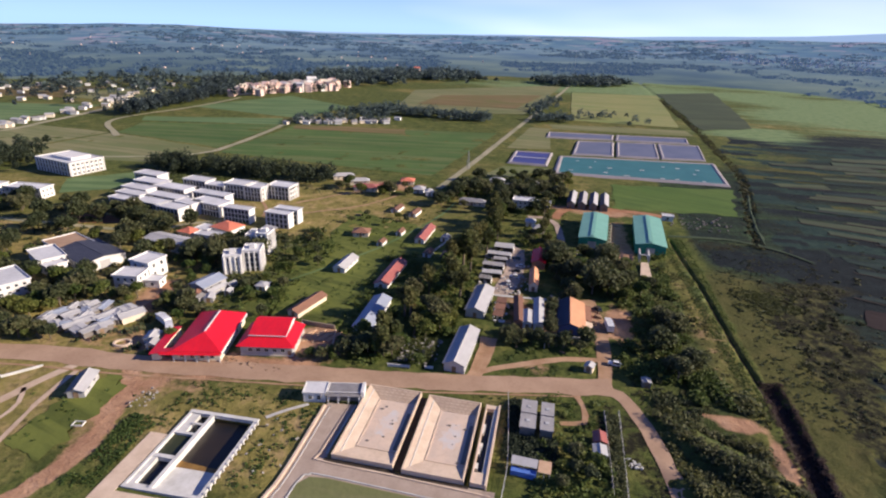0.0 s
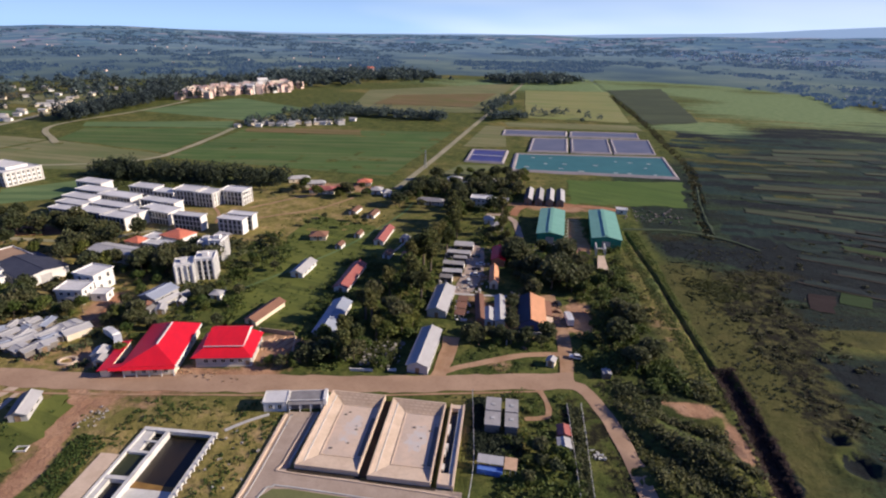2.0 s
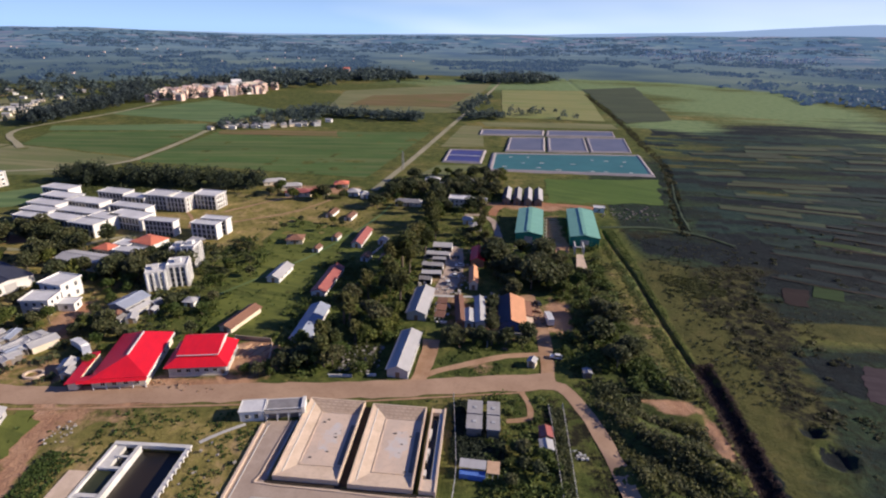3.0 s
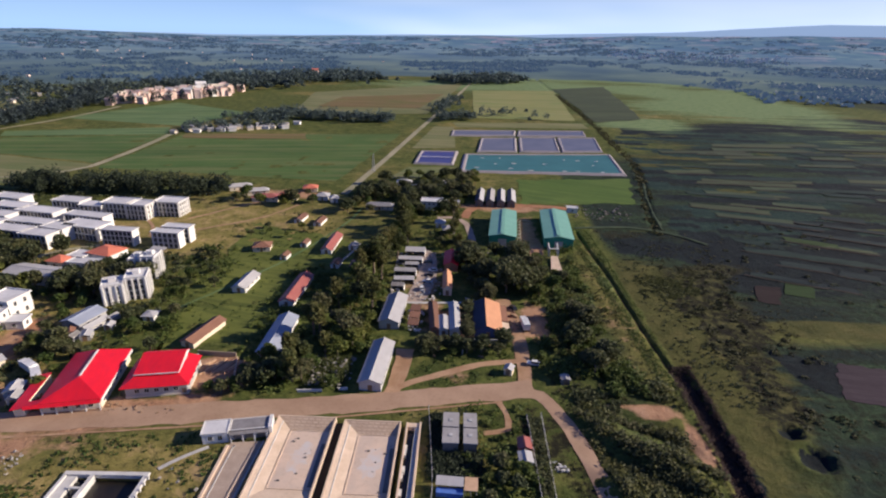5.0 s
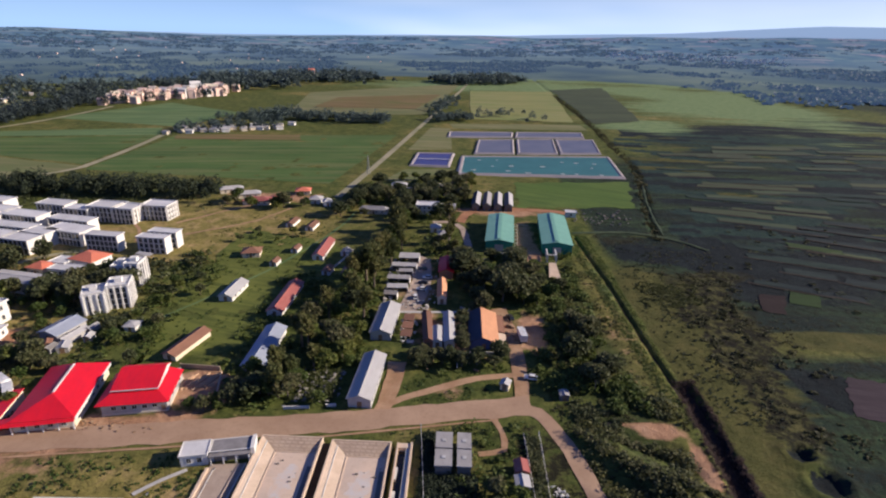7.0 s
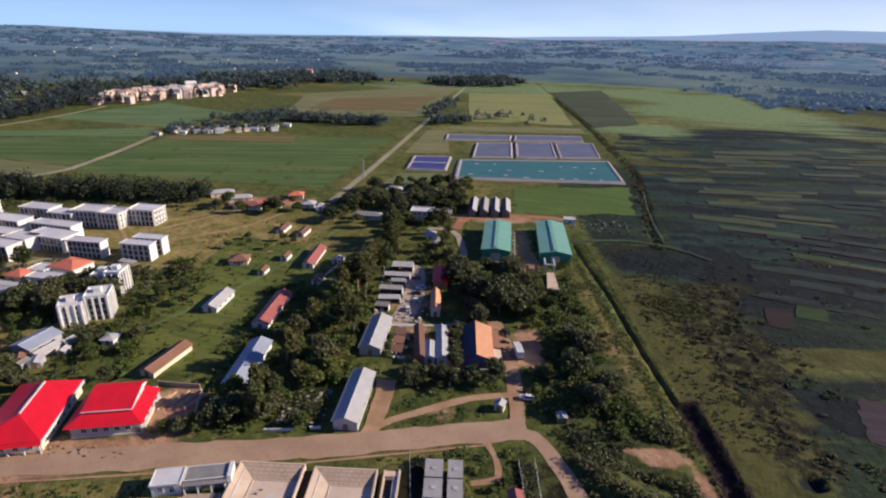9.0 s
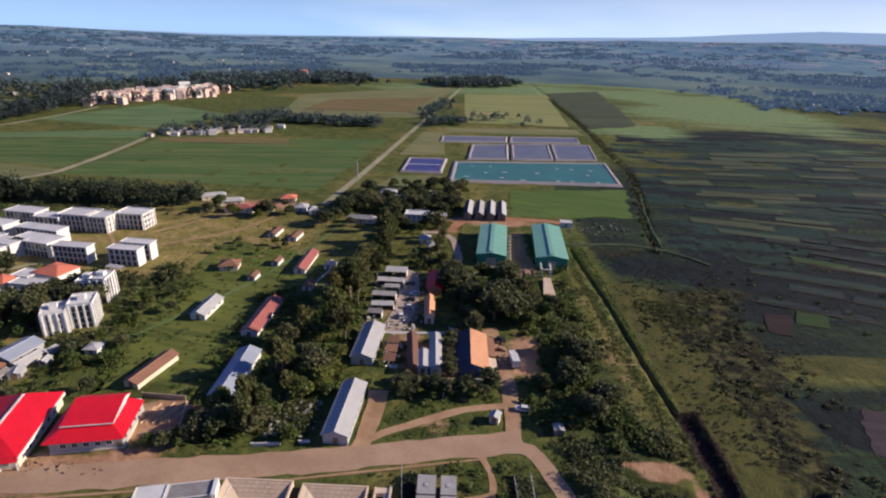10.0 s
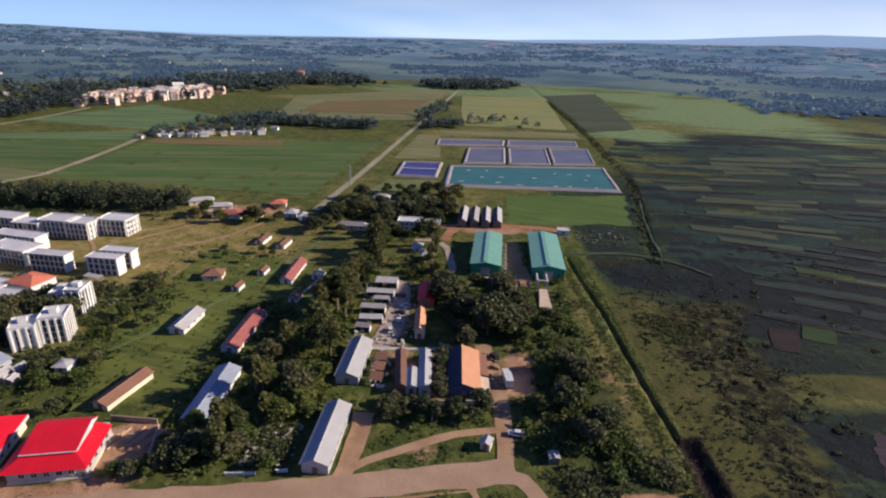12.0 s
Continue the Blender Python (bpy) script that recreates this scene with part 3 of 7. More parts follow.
wet -= 0.95 * spot(X, Y, 88, 185, 11, 80, 2) + 0.75 * spot(X, Y, 138, 191, 42, 9)
wet *= 1 - ease(900, 1250, R) * (X > 0)
dry -= 0.5 * ease(850, 1200, R) * (X > 0)
wet += 0.8 * ease(1250, 1900, R) * (0.55 + 0.5 * fbm(X, Y, 420, 31)) - 0.4 * ease(2600, 3600, R)
wet += 0.7 * ease(-60, 60, X - 560 - 0.1 * Y + 120 * fbm(X, Y, 160, 27)) * ease(500, 700, Y) + 0.45 * spot(X, Y, 50, 150, 24, 70) + 0.25 * spot(X, Y, 46, 220, 22, 50)
soil = 1.1 * spot(X, Y, 60.5, 143, 6.5, 4.2) + 0.7 * spot(X, Y, 50, 145.5, 7, 1.6) + 1.0 * spot(X, Y, 68, 130, 2.6, 11) + 0.95 * spot(X, Y, 31.5, 195, 6, 17) + 0.75 * spot(X, Y, 38, 268, 6, 14, -10)
soil += 0.38 * spot(X, Y, 4, 158, 16, 8, 10) + 0.36 * spot(X, Y, 61, 200, 5, 45, 2) + 0.3 * spot(X, Y, 58, 160, 6, 8)
soil += 0.85 * spot(X, Y, 26, 338, 40, 9) + 0.7 * spot(X, Y, 39, 290, 7, 40) + 0.75 * spot(X, Y, -150, 170, 10, 24, 20) + 0.5 * spot(X, Y, -138, 136, 24, 9)
soil += 0.7 * spot(X, Y, -118, 108, 6, 16, -20) + 0.65 * spot(X, Y, -90, 131, 28, 5, 10) + 1.0 * spot(X, Y, -75, 156.5, 9, 8) + 0.6 * spot(X, Y, -12, 232, 9, 40) + 0.55 * spot(X, Y, 6, 190, 18, 20)
soil += 0.7 * spot(X, Y, -112, 354, 42, 14) + 0.5 * spot(X, Y, -6, 388, 26, 20)
soil += 0.55 * ease(1500, 2000, R) * ease(0.25, 0.55, fbm(X, Y, 240, 41)) * (X < -300)
lush = 0.3 * spot(X, Y, 67.5, 220, 2.6, 110, 2) + 1.15 * spot(X, Y, 410, 940, 150, 190, -24) + 0.95 * spot(X, Y, 570, 1330, 170, 330, -24) + 0.8 * spot(X, Y, 60, 1150, 300, 130) + 0.75 * spot(X, Y, 215, 700, 60, 55, -20) + 0.4 * spot(X, Y, 300, 1150, 90, 160) + 0.6 * spot(X, Y, 180, 1500, 260, 180)
lush += 0.7 * ease(560, 760, R) * (X > 120) * fbm(X, Y, 170, 47, 4)
soil += 0.5 * spot(X, Y, -104, 121, 15, 7, 12) + 0.7 * spot(X, Y, -112, 92, 5, 15) + 0.75 * spot(X, Y, -84, 138, 26, 4, 8) + 0.8 * spot(X, Y, -72, 152, 13, 9) + 0.55 * spot(X, Y, -98, 150, 4, 12, 13) + 0.5 * spot(X, Y, -128, 146, 10, 10)
soil += 1.25 * (1 - ease(0.9, 3.2, lane_dist(X, Y, RED_TRACK) + 1.2 * fbm(X, Y, 7, 49, 2)))
cover = np.stack([np.clip(dry, 0, 1), np.clip(wet, 0, 1), np.clip(soil, 0, 1), np.clip(lush, 0, 1)], -1).reshape(-1, 4).astype(np.float32)

# plots on the wet side: dark fallow, rough hummocks, blue-green strips, olive meadow
turn_c, turn_s = math.cos(radians(-7)), math.sin(radians(-7))
U, V = X * turn_c + Y * turn_s, -X * turn_s + Y * turn_c


def hashed(a, b_, seed):
    s = np.sin(a * 127.1 + b_ * 311.7 + seed * 74.7) * 43758.5453
    return s - np.floor(s)


def within(x, y, corners, soft=1.6):
    """1 inside a four-cornered plot, fading out over its edge."""
    k = 1.0
    for (ax, ay), (bx_, by_) in zip(corners, corners[1:] + corners[:1]):
        k = k * ease(-soft, soft, ((bx_ - ax) * (y - ay) - (by_ - ay) * (x - ax)) / math.hypot(bx_ - ax, by_ - ay))
    return k


deep = np.where(Y < 330, 6.5, np.where(Y < 620, 12.0, 34.0))
row_i = np.floor(V / deep + 0.35 * fbm(U, V, 60, 33, 2))
len_i = deep * (3 + 6 * hashed(row_i, row_i * 0, 5))
tone = hashed(np.floor(U / len_i + 7 * hashed(row_i, row_i * 0, 6)), row_i, 7) + 0.12 * fbm(X, Y, 30, 35, 2)
strips = ease(-14, 10, Y - 236 - 0.12 * (X - 130) + 16 * fbm(X, Y, 30, 37, 2)) * ease(-6, 8, X - 116 - 0.14 * (Y - 236) + 16 * fbm(X, Y, 24, 39, 2)) * (1 - ease(-60, 90, Y - 610 - 0.2 * X - 240 * fbm(X, Y, 300, 45, 4)))
dug = np.where(Y < 330, 0.55, 0.2)
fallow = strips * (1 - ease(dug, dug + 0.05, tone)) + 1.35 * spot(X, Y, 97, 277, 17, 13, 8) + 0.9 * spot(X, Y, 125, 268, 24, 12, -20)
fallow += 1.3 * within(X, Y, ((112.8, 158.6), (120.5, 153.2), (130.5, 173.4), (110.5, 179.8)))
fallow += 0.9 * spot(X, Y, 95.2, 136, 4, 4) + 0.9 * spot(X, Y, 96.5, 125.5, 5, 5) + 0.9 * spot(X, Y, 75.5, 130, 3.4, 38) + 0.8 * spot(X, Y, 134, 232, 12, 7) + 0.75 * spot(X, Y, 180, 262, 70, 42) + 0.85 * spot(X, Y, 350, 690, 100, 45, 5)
rough = 0.95 * spot(X, Y, 108, 206, 13, 34, -4) + 0.8 * spot(X, Y, 100, 168, 8, 26, 6) + 0.9 * spot(X, Y, 96, 213, 9, 8) + 0.7 * spot(X, Y, 110, 240, 16, 12) + 0.6 * spot(X, Y, 128, 250, 26, 10) + 0.6 * spot(X, Y, 97, 146, 9, 16) + 0.55 * spot(X, Y, 88, 296, 20, 12)
rough += 0.5 * spot(X, Y, 33, 118, 9, 34, 14) + 0.35 * spot(X, Y, 12, 130, 20, 16) + 0.3 * spot(X, Y, 6, 158, 18, 7, 12)
rough += 0.3 * fbm(X, Y, 16, 43, 2) * ease(80, 90, X)
teal = strips * ease(0.42, 0.5, tone) * (1 - ease(0.86, 0.92, tone))
olive = 0.85 * ease(73, 76, X) * (1 - ease(92, 128, X + 0.06 * (Y - 180) + 0.55 * np.clip(160 - Y, 0, 60))) * (1 - ease(240, 275, Y)) + 0.45 * strips * ease(0.87, 0.91, tone) + 0.9 * spot(X, Y, 150, 196, 42, 9, -4) + 0.35 * spot(X, Y, 110, 300, 30, 5, -8)
olive += ease(320, 430, Y) * strips * (0.1 + 0.6 * fbm(X, Y, 70, 81, 3))
layer = ground.data.attributes.new("plots", "FLOAT_COLOR", "POINT")
layer.data.foreach_set("color", np.stack([np.clip(q_, 0, 1) for q_ in (fallow, rough, teal, olive)], -1).reshape(-1, 4).astype(np.float32).ravel())
layer = ground.data.attributes.new("cover", "FLOAT_COLOR", "POINT")
layer.data.foreach_set("color", cover.ravel())


def land(x, y):
    return float(height(np.array([float(x)]), np.array([float(y)]))[0])


def strip(name, points, width, material, label, category="road", lift=0.07, step=3.0, rag=0.5, ends=None, crown=0.0):
    """A way laid on the land, with uneven edges. width may be one number or one for each end."""
    line = smooth_line(points, step)
    w = np.linspace(width, ends or width, len(line)) / 2
    d = np.gradient(line, axis=0)
    d /= np.linalg.norm(d, axis=1)[:, None]
    nrm = np.stack([-d[:, 1], d[:, 0]], -1)
    cuts = (-1.0, -0.5, 0.0, 0.5, 1.0)
    verts, faces = [], []
    seed = len(LANES) + 3
    for i, c in enumerate(line):
        for k in cuts:
            off = w[i] * k
            if abs(k) == 1:
                off += k * rag * float(fbm(np.array([c[0] + 50 * k]), np.array([c[1]]), 5.0, seed)[0])
            p = c + nrm[i] * off
            verts.append((p[0], p[1], max(0.0, land(*p)) * 0.9 + lift + crown * (1 - k * k)))
    m_ = len(cuts)
    for i in range(len(line) - 1):
        for k in range(m_ - 1):
            a = i * m_ + k
            faces.append((a, a + m_, a + m_ + 1, a + 1))
    ob = sheet(name, verts, faces, material, smooth=True)
    tagged(ob, label, category, kind="structure")
    LANES.append((line, float(w.max()) + 0.6))
    return ob


def field(name, corners, material, label, lift=0.1, cell=14.0, rag=1.2):
    """A four-cornered plot with slightly wandering edges, following the land."""
    a, b_, c, d = [np.array(p, float) for p in corners]
    k = max(4, int(max(np.linalg.norm(b_ - a), np.linalg.norm(c - b_)) / cell))
    s, t = np.meshgrid(np.linspace(0, 1, k + 1), np.linspace(0, 1, k + 1))
    px = sum(q[0] * wgt for q, wgt in ((a, (1 - s) * (1 - t)), (b_, s * (1 - t)), (c, s * t), (d, (1 - s) * t)))
    py = sum(q[1] * wgt for q, wgt in ((a, (1 - s) * (1 - t)), (b_, s * (1 - t)), (c, s * t), (d, (1 - s) * t)))
    rim = (s == 0) | (s == 1) | (t == 0) | (t == 1)
    px, py = px + rim * rag * fbm(px, py, cell, 7), py + rim * rag * fbm(px, py, cell, 9)
    pz = np.maximum(height(px, py), -0.05) + lift
    ii = np.arange((k + 1) ** 2).reshape(k + 1, k + 1)
    q = np.stack([ii[:-1, :-1], ii[:-1, 1:], ii[1:, 1:], ii[1:, :-1]], -1).reshape(-1, 4)
    ob = sheet(name, np.stack([px, py, pz], -1).reshape(-1, 3).tolist(), q.tolist(), material, smooth=True)
    return tagged(ob, label, "field", kind="structure")


# ---- roads and tracks ----
strip("road", [(-420, 68), (-300, 98), (-176, 121.5), (-128, 127), (-95, 131.2), (-68, 135.2), (-41, 139.4), (-15, 144.2), (2.5, 147.5), (20, 150.8), (26, 151.8)], 8.6, "road_earth", "wide brown earth road beside the walled basins", lift=0.12, crown=0.1, rag=1.1)
strip("road", [(20, 151), (27.5, 148.8), (32.5, 139), (36, 127), (38.6, 112.5), (41, 95), (43, 70), (44, 30)], 4.6, "road_earth", "brown earth road running out past the scrub", lift=0.1, ends=3.8)
strip("road", [(23.5, 150), (24.2, 160), (24.3, 172), (24, 185), (22.5, 198), (20, 212)], 4.2, "path_earth", "reddish earth lane up to the orange-roofed hall", lift=0.11, ends=6.0)
strip("track", [(24, 167.5), (10, 164), (-2, 158.2), (-12, 153), (-18, 147.5)], 2.6, "path_earth", "narrow earth track across the verge", lift=0.1)
strip("track", [(-15.6, 172), (-15.9, 163), (-16.2, 154), (-17.6, 146.5)], 6.0, "path_earth", "orange-brown earth yard beside a long shed", lift=0.13, ends=4.6, rag=0.6)
strip("drain", [(-300, 90), (-176, 114.5), (-128, 120.3), (-92, 125.6), (-66, 129.6), (-40, 133.6), (-14, 138.8), (3, 142.3), (16, 145)], 0.7, "path_earth", "pale roadside drain along the earth road", "drain", lift=0.14, rag=0.2)
LANES.append((RED_TRACK, 3.2))
strip("track", [(-141.5, 121.5), (-145, 112), (-148, 101), (-152, 85)], 3.2, "track_pale", "pale earth track beside a fence", lift=0.1)
strip("track", [(-138.5, 119.5), (-137.5, 108), (-135, 96), (-131, 82)], 1.6, "track_pale", "thin worn footpath in the grass", lift=0.1)
strip("track", [(-146.5, 108), (-142, 102), (-141, 95), (-143, 86)], 1.4, "track_pale", "short pale footpath in the grass", lift=0.1)
strip("track", [(14, 146), (16.5, 140), (16.8, 133), (10, 131)], 1.6, "path_earth", "thin worn footpath by the twin tanks", lift=0.1)
strip("track", [(-62, 121.5), (-67, 117.5), (-71, 113.2)], 1.2, "concrete_grey", "narrow concrete walk from the gatehouse to the settling tank", lift=0.12, rag=0.05)
strip("canal", [tuple(p) for p in CANAL[::4]] + [tuple(CANAL[-1])], 1.2, "mud_and_shade", "dark wet canal bed below the grass bank", "canal", lift=-1.2, step=6, rag=0.1)
strip("canal", [(72.4, 95), (73.2, 115), (74.3, 130), (75.1, 142), (75.5, 163)], 4.0, "mud_and_shade", "wide dark trench at the canal's mouth", "canal", lift=-1.65, step=5, rag=0.6)
strip("road", [(-75.3, 358), (-73, 375), (-60.5, 480), (-36.5, 700), (-14, 910), (11.6, 1159), (26, 1400)], 5.0, "pale_road", "straight pale road across the fields", lift=0.2, step=20)
strip("road", [(-281, 413), (-283, 480), (-290, 551)], 6.0, "pale_road", "pale field road between green crops", lift=0.25, step=15)
strip("road", [(-360, 360), (-300, 385), (-281, 413)], 5.0, "pale_road", "pale field road beside the tree row", lift=0.25, step=12)
strip("road", [(-680, 300), (-560, 385), (-512, 424), (-516, 470), (-521, 510), (-539, 598), (-570, 690)], 8.0, "pale_road", "pale dusty road along the roadside houses", lift=0.3, step=20)
strip("road", [(-400, 439), (-425, 462), (-450, 484), (-468, 514), (-466, 560), (-454, 616), (-450, 690), (-452, 738)], 5.5, "pale_road", "pale field road curving up to the far town", lift=0.45, step=15)
strip("track", [(-20.5, 262), (-14.5, 258), (-12, 236), (-14.5, 214), (-18, 207)], 8.5, "paving", "grey paved yard between long roofs", "yard", lift=0.12, rag=0.5)
strip("track", [(-27, 206.3), (-10, 206.8), (4, 208)], 1.6, "concrete_grey", "pale concrete path across the yard", lift=0.16, rag=0.05)
strip("road", [(-11.3, 314.5), (-2, 315.5), (4.5, 308), (7, 296), (8.5, 280), (7.5, 268)], 3.6, "paving", "pale lane bending round a green warehouse", lift=0.12)
strip("road", [(4, 316), (8, 331), (17, 341), (36, 344), (60, 342), (70, 338)], 6.0, "red_earth", "red earth service road behind the warehouses", lift=0.12, rag=0.8)
strip("track", [(-106, 196), (-86, 232), (-75, 258), (-62, 300), (-58, 330)], 1.3, "crop_light", "faint mown path through the grass", lift=0.1)
strip("track", [(-139, 282), (-112, 306), (-98, 332)], 1.8, "path_earth", "pale path across the dry lawn", lift=0.1)
strip("track", [(-152, 299), (-135, 322), (-122, 338)], 2.0, "path_earth", "pale path beyond the dry lawn", lift=0.1)
strip("track", [(-178, 300), (-166, 287), (-158, 270)], 1.8, "path_earth", "pale path between white blocks", lift=0.1)
strip("track", [(-300, 226), (-250, 228), (-205, 232), (-190, 247), (-176, 256)], 3.5, "pale_road", "pale campus lane among trees", lift=0.1)
strip("track", [(-170, 138), (-150, 150), (-147, 166), (-152, 182)], 3.4, "red_earth", "bare red earth drive between buildings", lift=0.12, rag=0.7)
strip("track", [(-176, 140), (-160, 141), (-146, 144)], 2.2, "path_earth", "earth track beside tin sheds", lift=0.1)

# ---- fields ----
field("field", [(-276, 410), (-88, 390), (-62, 588), (-277, 553)], "crop_deep", "deep green crop field beside the pale road")
field("field", [(-270, 533), (-150, 543), (-160, 574), (-277, 556)], "crop_brown", "brown stubble strip at the head of a crop field", lift=0.3)
field("field", [(-413, 455), (-287, 425), (-293, 549), (-430, 512)], "crop_deep", "green crop field across the field road")
field("field", [(-440, 520), (-293, 551), (-311, 592), (-455, 545)], "crop_light", "light green plot behind the crop field")
field("field", [(-432, 345), (-290, 362), (-285, 420), (-415, 452)], "crop_olive", "pale olive meadow before the crops")
field("field", [(-520, 330), (-436, 348), (-420, 452), (-510, 460)], "crop_olive", "olive pasture near the campus")
field("field", [(-460, 635), (-300, 600), (-272, 712), (-400, 790)], "crop_light", "pale green field below the town")
field("field", [(-215, 712), (-44, 738), (2, 1190), (-250, 960)], "crop_olive", "broad yellowish pasture beyond the tree line", lift=0.4, cell=30)
field("field", [(-200, 780), (-60, 790), (-30, 980), (-190, 900)], "crop_brown", "brownish field inside the pasture", lift=0.8, cell=25)
field("field", [(16, 712), (142, 706), (170, 1080), (18, 1050)], "crop_yellow", "yellow-green field beside the straight ditch", lift=0.4, cell=25)
field("field", [(165, 700), (232, 735), (290, 1190), (174, 1110)], "plot_green", "dull green plot beyond the ditch", lift=0.4, cell=25, rag=6)
field("field", [(-800, 590), (-660, 640), (-700, 770), (-860, 690)], "crop_brown", "dull brown field beyond the dusty road", lift=0.4, cell=22, rag=6)
field("field", [(-690, 430), (-562, 470), (-556, 600), (-690, 560)], "crop_light", "pale green pasture beyond the dusty road", lift=0.3, cell=20, rag=5)
field("field", [(-650, 640), (-540, 640), (-560, 790), (-680, 770)], "crop_olive", "rough pasture behind the tree belt", lift=0.3, cell=20, rag=5)
field("field", [(-52, 402), (-40, 440), (0, 445), (-34, 400)], "crop_olive", "rough dry grass beside the ponds", lift=0.2)
field("field", [(-44, 515), (-4, 520), (-8, 640), (-30, 640)], "crop_olive", "rough dry grass between road and ponds", lift=0.2)
field("field", [(40, 347), (113, 354), (130, 421), (44, 410)], "lawn_green", "bright green meadow below the ponds", lift=0.12, cell=5, rag=5)
field("field", [(-5, 640), (148, 650), (146, 690), (-10, 672)], "crop_olive", "dry grass strip behind the ponds", lift=0.2)
srng = random.Random(4)
FOOT.append((146, 158, 30, 14, 0))
FOOT.append((144, 228, 15, 11, 0))
FOOT.append((95.2, 136, 5, 5, 0))
FOOT.append((96.5, 125.5, 6.5, 6.5, 0))
MARSH_Y, MARSH_TURN = (235, 300, 370, 440, 560), (-22, -26, -11, -1, 1)
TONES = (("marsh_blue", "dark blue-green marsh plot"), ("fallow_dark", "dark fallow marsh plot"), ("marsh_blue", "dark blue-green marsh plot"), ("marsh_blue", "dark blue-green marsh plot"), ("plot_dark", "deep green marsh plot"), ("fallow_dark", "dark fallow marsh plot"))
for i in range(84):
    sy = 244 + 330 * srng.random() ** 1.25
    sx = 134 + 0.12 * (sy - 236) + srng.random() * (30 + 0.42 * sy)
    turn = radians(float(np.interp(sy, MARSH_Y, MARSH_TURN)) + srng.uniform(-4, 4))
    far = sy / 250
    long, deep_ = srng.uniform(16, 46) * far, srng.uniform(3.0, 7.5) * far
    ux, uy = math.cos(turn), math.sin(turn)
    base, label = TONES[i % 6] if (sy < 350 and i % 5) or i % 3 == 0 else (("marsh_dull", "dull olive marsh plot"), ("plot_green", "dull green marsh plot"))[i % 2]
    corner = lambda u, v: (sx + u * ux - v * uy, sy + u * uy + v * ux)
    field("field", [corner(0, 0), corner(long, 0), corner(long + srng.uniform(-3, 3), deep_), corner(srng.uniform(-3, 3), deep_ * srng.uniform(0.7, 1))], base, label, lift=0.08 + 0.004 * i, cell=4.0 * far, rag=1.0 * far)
    if i % 3:
        strip("drain", [corner(-2, -0.6), corner(long * 0.5, -0.6 - srng.random()), corner(long, -0.6)], 0.0042 * sy, "mud_and_shade", "narrow dark drain across the marsh", "drain", lift=0.1 + 0.004 * i, step=5, rag=0.35)
for pts, wide in (([(66, 303), (82, 305.5), (97, 307), (114, 301.5), (124, 293), (132, 283)], 2.6), ([(115.5, 303), (119.5, 330), (126, 366), (136, 408)], 1.7)):
    strip("dyke", pts, wide, "marsh_dull", "dull grassy dyke across the marsh", "dyke", lift=0.35, rag=1.0, crown=0.25)
field("field", [(142, 226.5), (153, 222.5), (160.5, 236.5), (150, 240.5)], "plot_dark", "small dark green plot in the marsh", lift=0.2, cell=4, rag=0.8)
field("field", [(127, 219), (134, 215.5), (143.5, 232.5), (133, 234.5)], "plough_brown", "reddish-brown dug plot in the marsh", lift=0.2, cell=3, rag=1.4)
field("field", [(120.6, 153.4), (166, 139), (178, 163), (130.4, 173.2)], "plough_violet", "violet-grey ploughed plot in the marsh", lift=0.12, cell=1.8, rag=1.5)
field("lawn", [(-133, 90), (-117, 84), (-118.5, 116), (-127, 121.5)], "meadow", "green grass plot by the red track", lift=0.12, cell=2.5, rag=3.0)
field("lawn", [(-300, 274), (-262, 300), (-285, 338), (-322, 303)], "crop_light", "pale open lawn before the lecture building", lift=0.12, cell=6, rag=1.5)
field("lawn", [(-104, 166), (-42, 184), (-38, 268), (-112, 296)], "meadow", "green grass between long roofs", lift=0.04, cell=6, rag=9)

# ---- distant hills ----
m, n, l, b = nodes_of("far_hills", 1.0, 0.0, 0.0)
fpos = n.new("ShaderNodeNewGeometry").outputs["Position"]
f1, f2 = noise_at(n, l, fpos, 0.0022, 6.0, 0.6), noise_at(n, l, fpos, 0.011, 5.0, 0.65)
warp = n.new("ShaderNodeTexNoise")
warp.inputs["Scale"].default_value, warp.inputs["Detail"].default_value = 0.006, 3.0
l.new(fpos, warp.inputs["Vector"])
shift = n.new("ShaderNodeMix")
shift.data_type, shift.blend_type = "RGBA", "ADD"
shift.clamp_factor = False
shift.inputs[0].default_value = 160.0
l.new(fpos, shift.inputs[6])
l.new(warp.outputs["Color"], shift.inputs[7])
plots_ = n.new("ShaderNodeTexVoronoi")
plots_.inputs["Scale"].default_value = 0.0085
l.new(shift.outputs[2], plots_.inputs["Vector"])
psep_ = n.new("ShaderNodeSeparateColor")
l.new(plots_.outputs["Color"], psep_.inputs["Color"])
fcol = ramp(n, l, psep_.outputs["Red"], [(0.0, (0.03, 0.055, 0.035)), (0.3, (0.055, 0.09, 0.048)), (0.55, (0.09, 0.135, 0.065)), (0.78, (0.15, 0.17, 0.09)), (0.9, (0.2, 0.17, 0.11)), (1.0, (0.27, 0.18, 0.13))])
fcol = mixed(n, l, value_of(n, l, f2, 0.46, 0.58, 0, 0.65), fcol, (0.03, 0.055, 0.036))
fcol = mixed(n, l, value_of(n, l, f1, 0.5, 0.62, 0, 0.5), fcol, (0.034, 0.062, 0.05))
fsep = n.new("ShaderNodeSeparateXYZ")
l.new(fpos, fsep.inputs[0])
plain_col = ramp(n, l, f1, [(0.4, (0.045, 0.062, 0.036)), (0.5, (0.08, 0.105, 0.052)), (0.6, (0.125, 0.15, 0.072))])
fcol = mixed(n, l, value_of(n, l, fsep.outputs["Z"], 3.0, 16.0), plain_col, fcol)
l.new(fcol, b.inputs["Base Color"])
